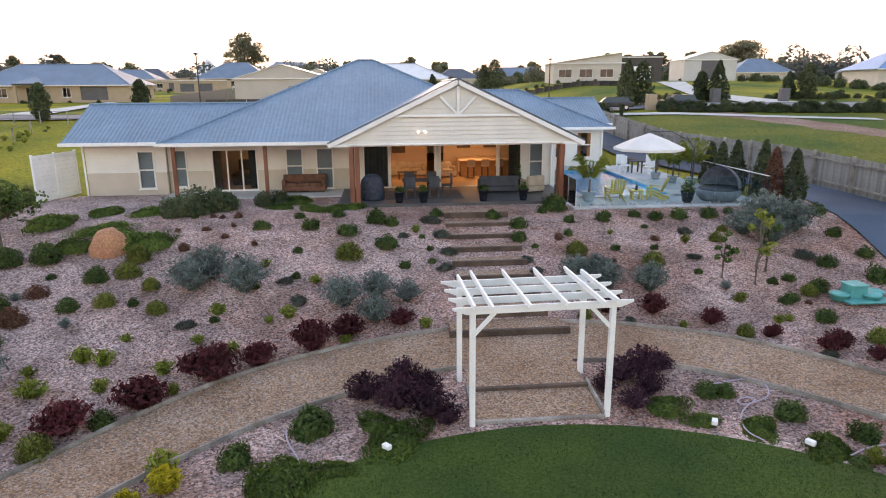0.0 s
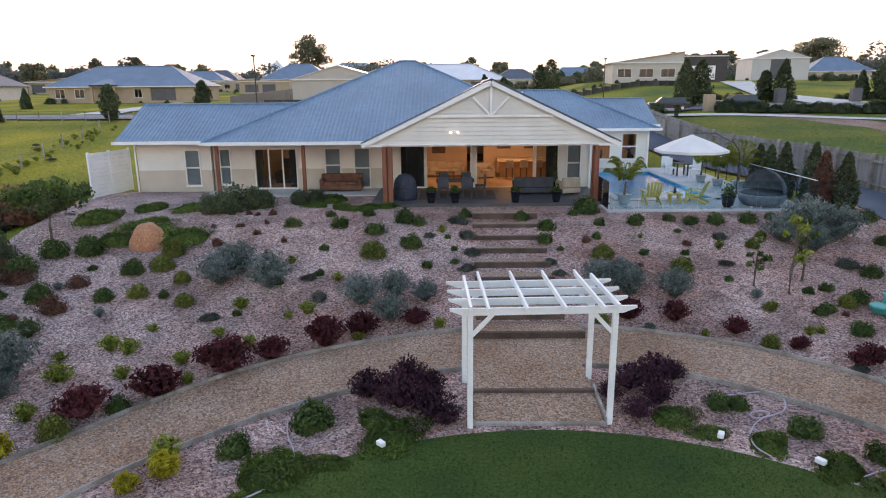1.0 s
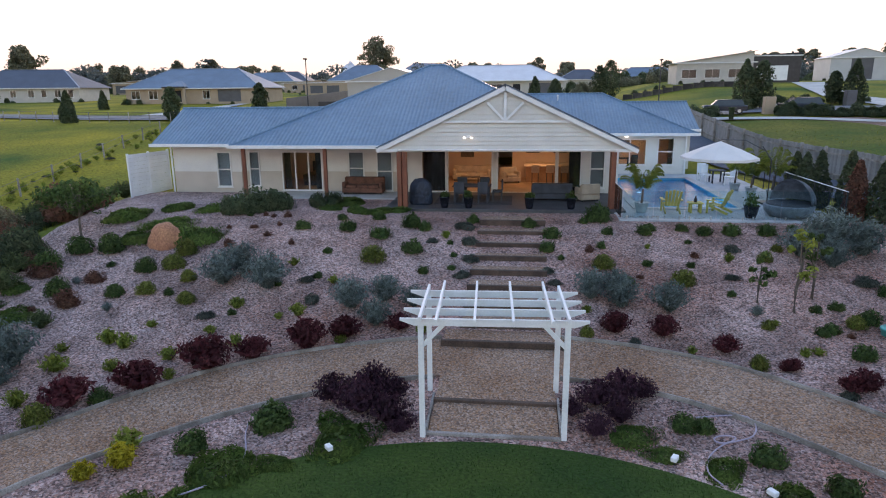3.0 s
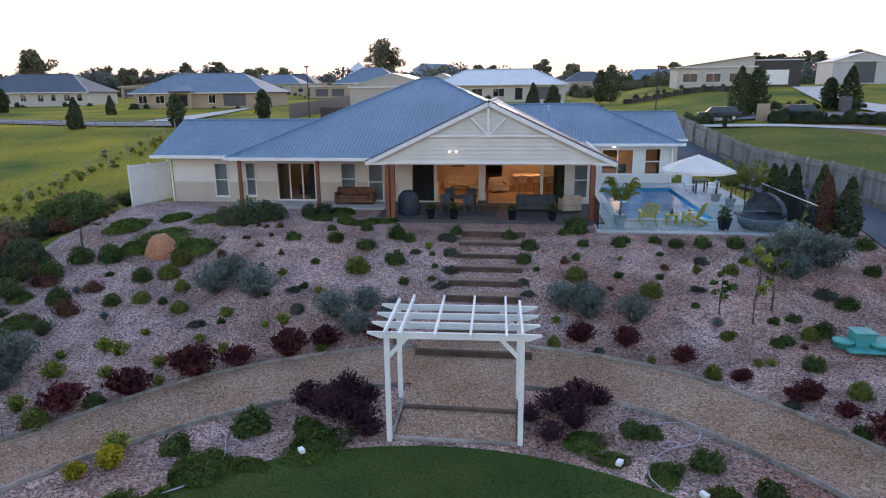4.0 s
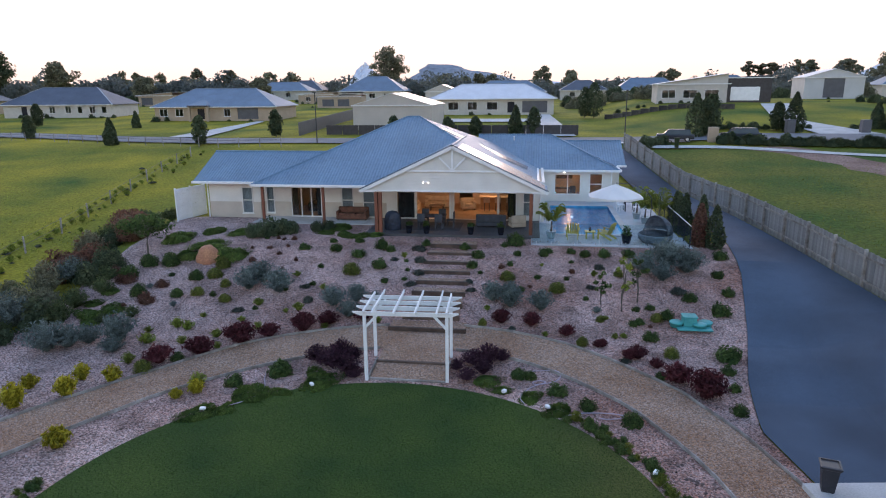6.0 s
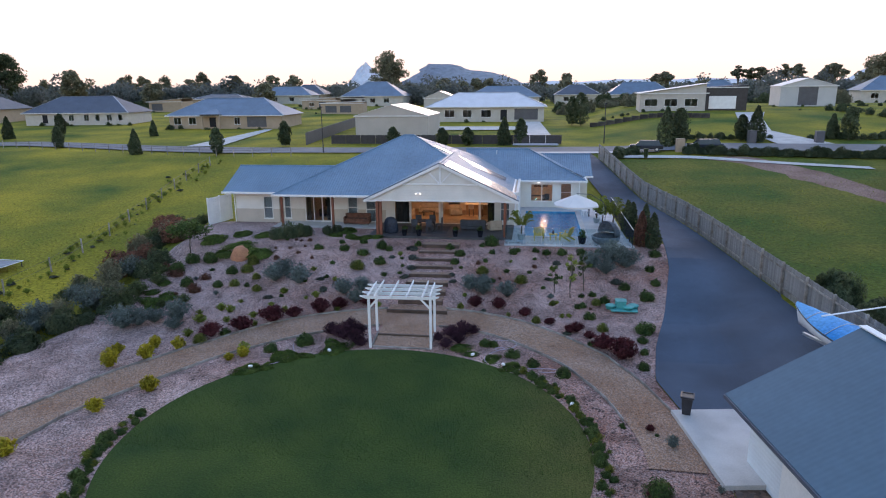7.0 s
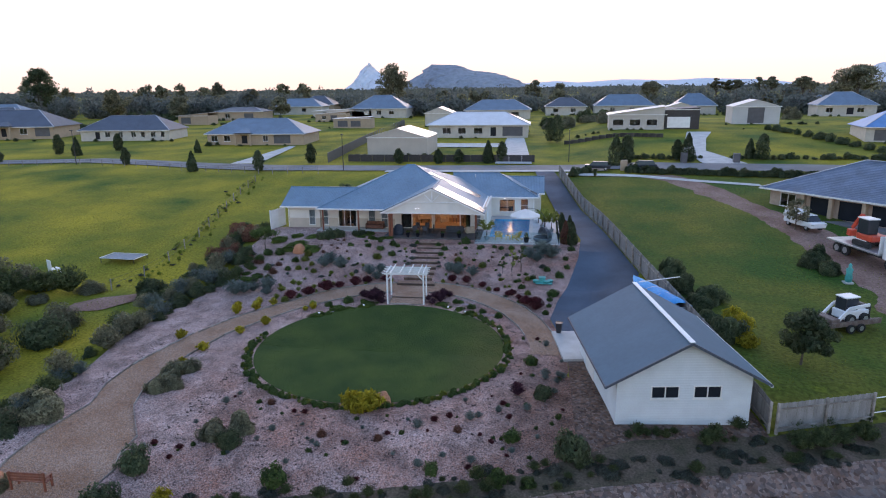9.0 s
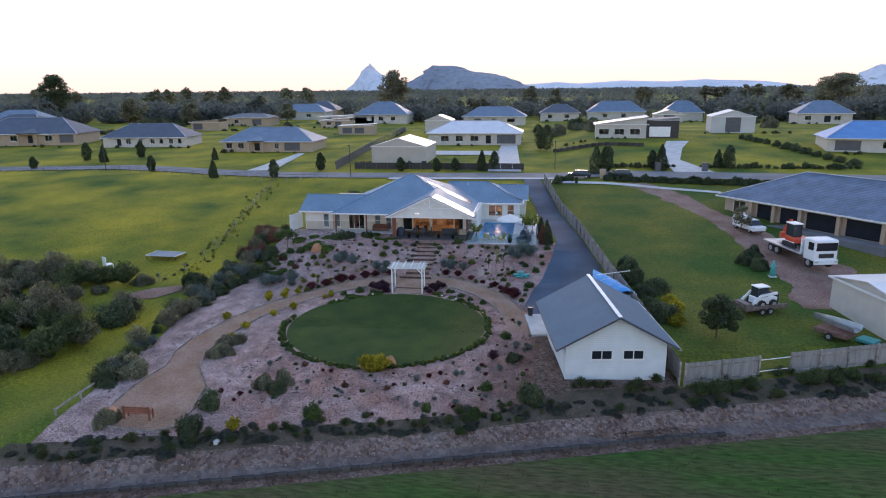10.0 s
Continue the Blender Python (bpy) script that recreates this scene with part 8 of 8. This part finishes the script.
tree("tall dark gum tree standing over the houses", at(-217, 236, 0, 0), 20, 7.5, DARKG, 94, 60, 130, 0.6, 0.25)
tree("broad gum tree above the wood", at(148, 270, 0, 0), 18, 10, GUM, 93, 46, 120, 0.6, 0.55, squash=0.5)
for i in range(9):
    tree("slender gum tree with a high flat crown", at(90 + i * 5.2 + 2 * math.sin(i * 2.3), 272 + 5 * math.sin(i * 1.7), 0, 0), 14.0 + 1.5 * math.sin(i * 3.1), 3.3, GUM, 500 + i, 18, 90, 0.5, 0.68, squash=0.45)
tree("tall dark gum tree at the wood's edge", at(-120, 150, 0, 0), 12, 4.5, GUM, 98, 40, 90, 0.45, 0.3)
tree("bare-looking gum beside the dirt track", at(38.8, 34.0, 0, 0), 3.2, 1.4, GUM, 99, 16, 60, 0.16, 0.4)
for i in range(24):
    r_ = random.Random(300 + i)
    x, y = r_.uniform(-150, 150), r_.uniform(205, 260)
    if hides(x, y):
        continue
    tree("tall gum tree in the wood behind the houses", at(x, y, 0, 0), r_.uniform(7.5, 11.5), r_.uniform(3.0, 5.0), GUM, 200 + i, 30, 110, 0.5, 0.3)

for i in range(22):
    r_ = random.Random(700 + i)
    x, y = r_.uniform(-330, 330), r_.uniform(300, 430)
    tree("tall gum tree standing above the distant woodland", at(x, y, 0, 0), r_.uniform(11, 15), r_.uniform(4.5, 6.5), GUM, 400 + i, 26, 80, 0.75, 0.35)

# distant woods, as one mass of leaf clumps; their haze is in the leaf colour
rng = np.random.default_rng(77)
cs, ds = [], []
for i in range(2600):
    y = 215 + 900 * rng.uniform(0, 1) ** (3.0 if i < 1100 else 1.4)
    x = rng.uniform(-1.0, 1.0) * (190 + y * 1.15)
    g = ground_z(x, y)
    if hides(x, y):
        continue
    h, r = rng.uniform(5.2, 9.8) * (1 + 0.55 * (rng.uniform() > 0.92)), rng.uniform(3.0, 6.5)
    n = 230 if y < 330 else 90 if y < 500 else 40
    d = rng.normal(0, 1, (n, 3))
    d /= np.linalg.norm(d, axis=1)[:, None]
    cs.append(np.array([x, y, g + h * 0.46]) + d * np.array([r, r, h * 0.5]) * (rng.uniform(0.4, 1, n) ** 0.5)[:, None])
    ds.append(d)
tagged(part("woodland", leaves("woodland", np.concatenate(cs), np.concatenate(ds), 0.95, WOODL, 5, 1.6), None), "dark belt of distant woodland, haze tinted into its leaves", "woodland", kind="stuff")

cs, ds = [], []
for i in range(1500):
    y = 900 + 3400 * rng.uniform(0, 1) ** 1.3
    x = rng.uniform(-1.0, 1.0) * y
    h, r = rng.uniform(7, 13), rng.uniform(14, 34)
    d = rng.normal(0, 1, (26, 3))
    d /= np.linalg.norm(d, axis=1)[:, None]
    cs.append(np.array([x, y, ground_z(x, y) + h * 0.45]) + d * np.array([r, r, h * 0.5]) * (rng.uniform(0.4, 1, 26) ** 0.5)[:, None])
    ds.append(d)
tagged(part("far_woodland", leaves("far_woodland", np.concatenate(cs), np.concatenate(ds), 5.0, WOODL, 6, 1.4), None), "far woodland on the plain, haze tinted into its leaves", "woodland", kind="stuff")

# ---- loose stones and grass ----


def stones(name, spots, sizes, material, label, seed):
    """Small uneven stones, eight faces each, as one mass."""
    rng = np.random.default_rng(seed)
    n = len(spots)
    unit = np.array([(1, 0, 0), (-1, 0, 0), (0, 1, 0), (0, -1, 0), (0, 0, 1), (0, 0, -1)], float)
    v = unit[None] * sizes[:, None, None] * rng.uniform(0.55, 1.25, (n, 6, 1)) + rng.normal(0, 0.12, (n, 6, 3)) * sizes[:, None, None]
    a = rng.uniform(0, 2 * np.pi, n)
    ca, sa = np.cos(a)[:, None], np.sin(a)[:, None]
    v = np.stack([v[..., 0] * ca - v[..., 1] * sa, v[..., 0] * sa + v[..., 1] * ca, v[..., 2] * 0.6], -1) + spots[:, None, :]
    tri = np.array([(0, 2, 4), (2, 1, 4), (1, 3, 4), (3, 0, 4), (2, 0, 5), (1, 2, 5), (3, 1, 5), (0, 3, 5)])
    f = (tri[None] + (np.arange(n) * 6)[:, None, None]).reshape(-1, 3)
    return tagged(part(name, from_arrays(name, v.reshape(-1, 3), f, material), None), label, "stones", kind="stuff")


rng = np.random.default_rng(21)
pts = []
while len(pts) < 34000:
    x, y = rng.uniform(-18, 14.5), rng.uniform(-15, 26.5) if rng.uniform() < 0.35 else rng.uniform(9, 26.5)
    r = math.hypot(x - C[0], y - C[1])
    if x < bed_left(y) + 0.3 or x > bed_right(y) - 0.2 or y < edge_y(x) + 1 or r < 9.0 or (y > 2.5 and path_in(math.degrees(math.atan2(y - C[1], x - C[0]))) < r < path_out(math.degrees(math.atan2(y - C[1], x - C[0])))):
        continue
    if abs(x) < 1.55 and y > 12 or (-15.7 < x < -9.8 and y < 4):
        continue
    pts.append((x, y, ground_z(x, y) + 0.065))
stones("gravel_stones", np.array(pts), rng.uniform(0.012, 0.038, len(pts)), STONE, "loose pink and pale crushed stones on the bed", 3)
pts = []
while len(pts) < 1500:
    x, y = rng.uniform(-17, 14), rng.uniform(-15, 8)
    r = math.hypot(x - C[0], y - C[1])
    if r > 9.7 and y > edge_y(x) + 1.6 and x < bed_right(y) - 0.2 and not (-16 < x < -9.2 and y < 6) and not (r > 10.6 and y > 2.5) and rng.uniform() < 0.5 + noise.noise((x * 0.5, y * 0.5, 2)):
        pts.append((x, y, ground_z(x, y) + 0.06))
stones("bed_clods", np.array(pts), rng.uniform(0.03, 0.10, len(pts)), BEDCLOD, "dark clods and dry litter scattered over the lower bed", 9)
pts = []
for i in range(3600):
    x = rng.uniform(-20, 27)
    s = rng.uniform(-1.45, 0.05) + rng.normal(0, 0.12)
    y = edge_y(x) + s
    pts.append((x, y, ground_z(x, y) + 0.03))
stones("bank_rocks", np.array(pts), rng.uniform(0.03, 0.095, len(pts)), BANKROCK, "rough pinkish rocks facing the bank", 4)


def blades(name, spots, size, material, label, seed):
    rng = np.random.default_rng(seed)
    d = rng.normal(0, 1, (len(spots), 3))
    d[:, 2] *= 0.2
    n = len(spots)
    a = rng.uniform(0, 2 * np.pi, n)
    side = np.stack([np.cos(a), np.sin(a), 0 * a], -1) * (size * 0.14)
    lean = rng.normal(0, 0.35, (n, 3)) * size
    lean[:, 2] = size * rng.uniform(0.6, 1.3, n)
    v = np.stack([spots - side, spots + side, spots + lean], 1).reshape(-1, 3)
    return tagged(part(name, from_arrays(name, v, np.arange(n * 3).reshape(-1, 3), material), None), label, "grass", kind="stuff")


LAWNB = leafmat("lawn_blade", (0.023, 0.06, 0.011), (0.048, 0.09, 0.015), 0.35)
FIELDB = leafmat("field_blade", (0.06, 0.11, 0.015), (0.25, 0.22, 0.025), 0.4)
r, a = 8.8 * np.sqrt(rng.uniform(0, 1, 70000)), rng.uniform(0, 2 * np.pi, 70000)
x, y = C[0] + r * np.cos(a), C[1] + r * np.sin(a)
keep = (y > 2) | (rng.uniform(0, 1, 70000) < 0.4)
sp = np.stack([x, y, 0 * x + 0.075], -1)[keep]
blades("lawn_grass", sp, 0.05, LAWNB, "short mown grass blades of the round lawn", 6)
sp = []
for x0, x1, y0, y1, n in ((-60, -18, -20, 45, 26000), (16, 46, -8, 60, 22000)):
    for _ in range(n):
        x, y = rng.uniform(x0, x1), rng.uniform(y0, y1)
        fade = min(ease(x0, x0 + 10, x), ease(y0, y0 + 10, y), 1 - ease(y1 - 14, y1, y)) * (0.5 + noise.noise((x * 0.25, y * 0.25, 3)))
        free = (y > edge_y(x) + 1 and (x < bed_left(y) - 0.5 or x > fence_x(y) + 0.3)) or y < edge_y(x) - 5
        if free and rng.uniform() < fade:
            sp.append((x, y, ground_z(x, y)))
vp = []
for _ in range(26000):
    x, y = rng.uniform(-30, 60), rng.uniform(-34, 16)
    if edge_y(x) - 22 < y < edge_y(x) - 3.4 + 0.5 * noise.noise((x * 0.6, y * 0.6, 1)) and rng.uniform() < 0.4 + noise.noise((x * 0.12, y * 0.5, 3)):
        vp.append((x, y, ground_z(x, y) + 0.04))
blades("verge_grass", np.array(vp), 0.24, LAWNB, "tufts of dark rough grass on the verge", 8)
blades("field_grass", np.array(sp), 0.17, FIELDB, "tufts of rough yellow-green grass", 7)
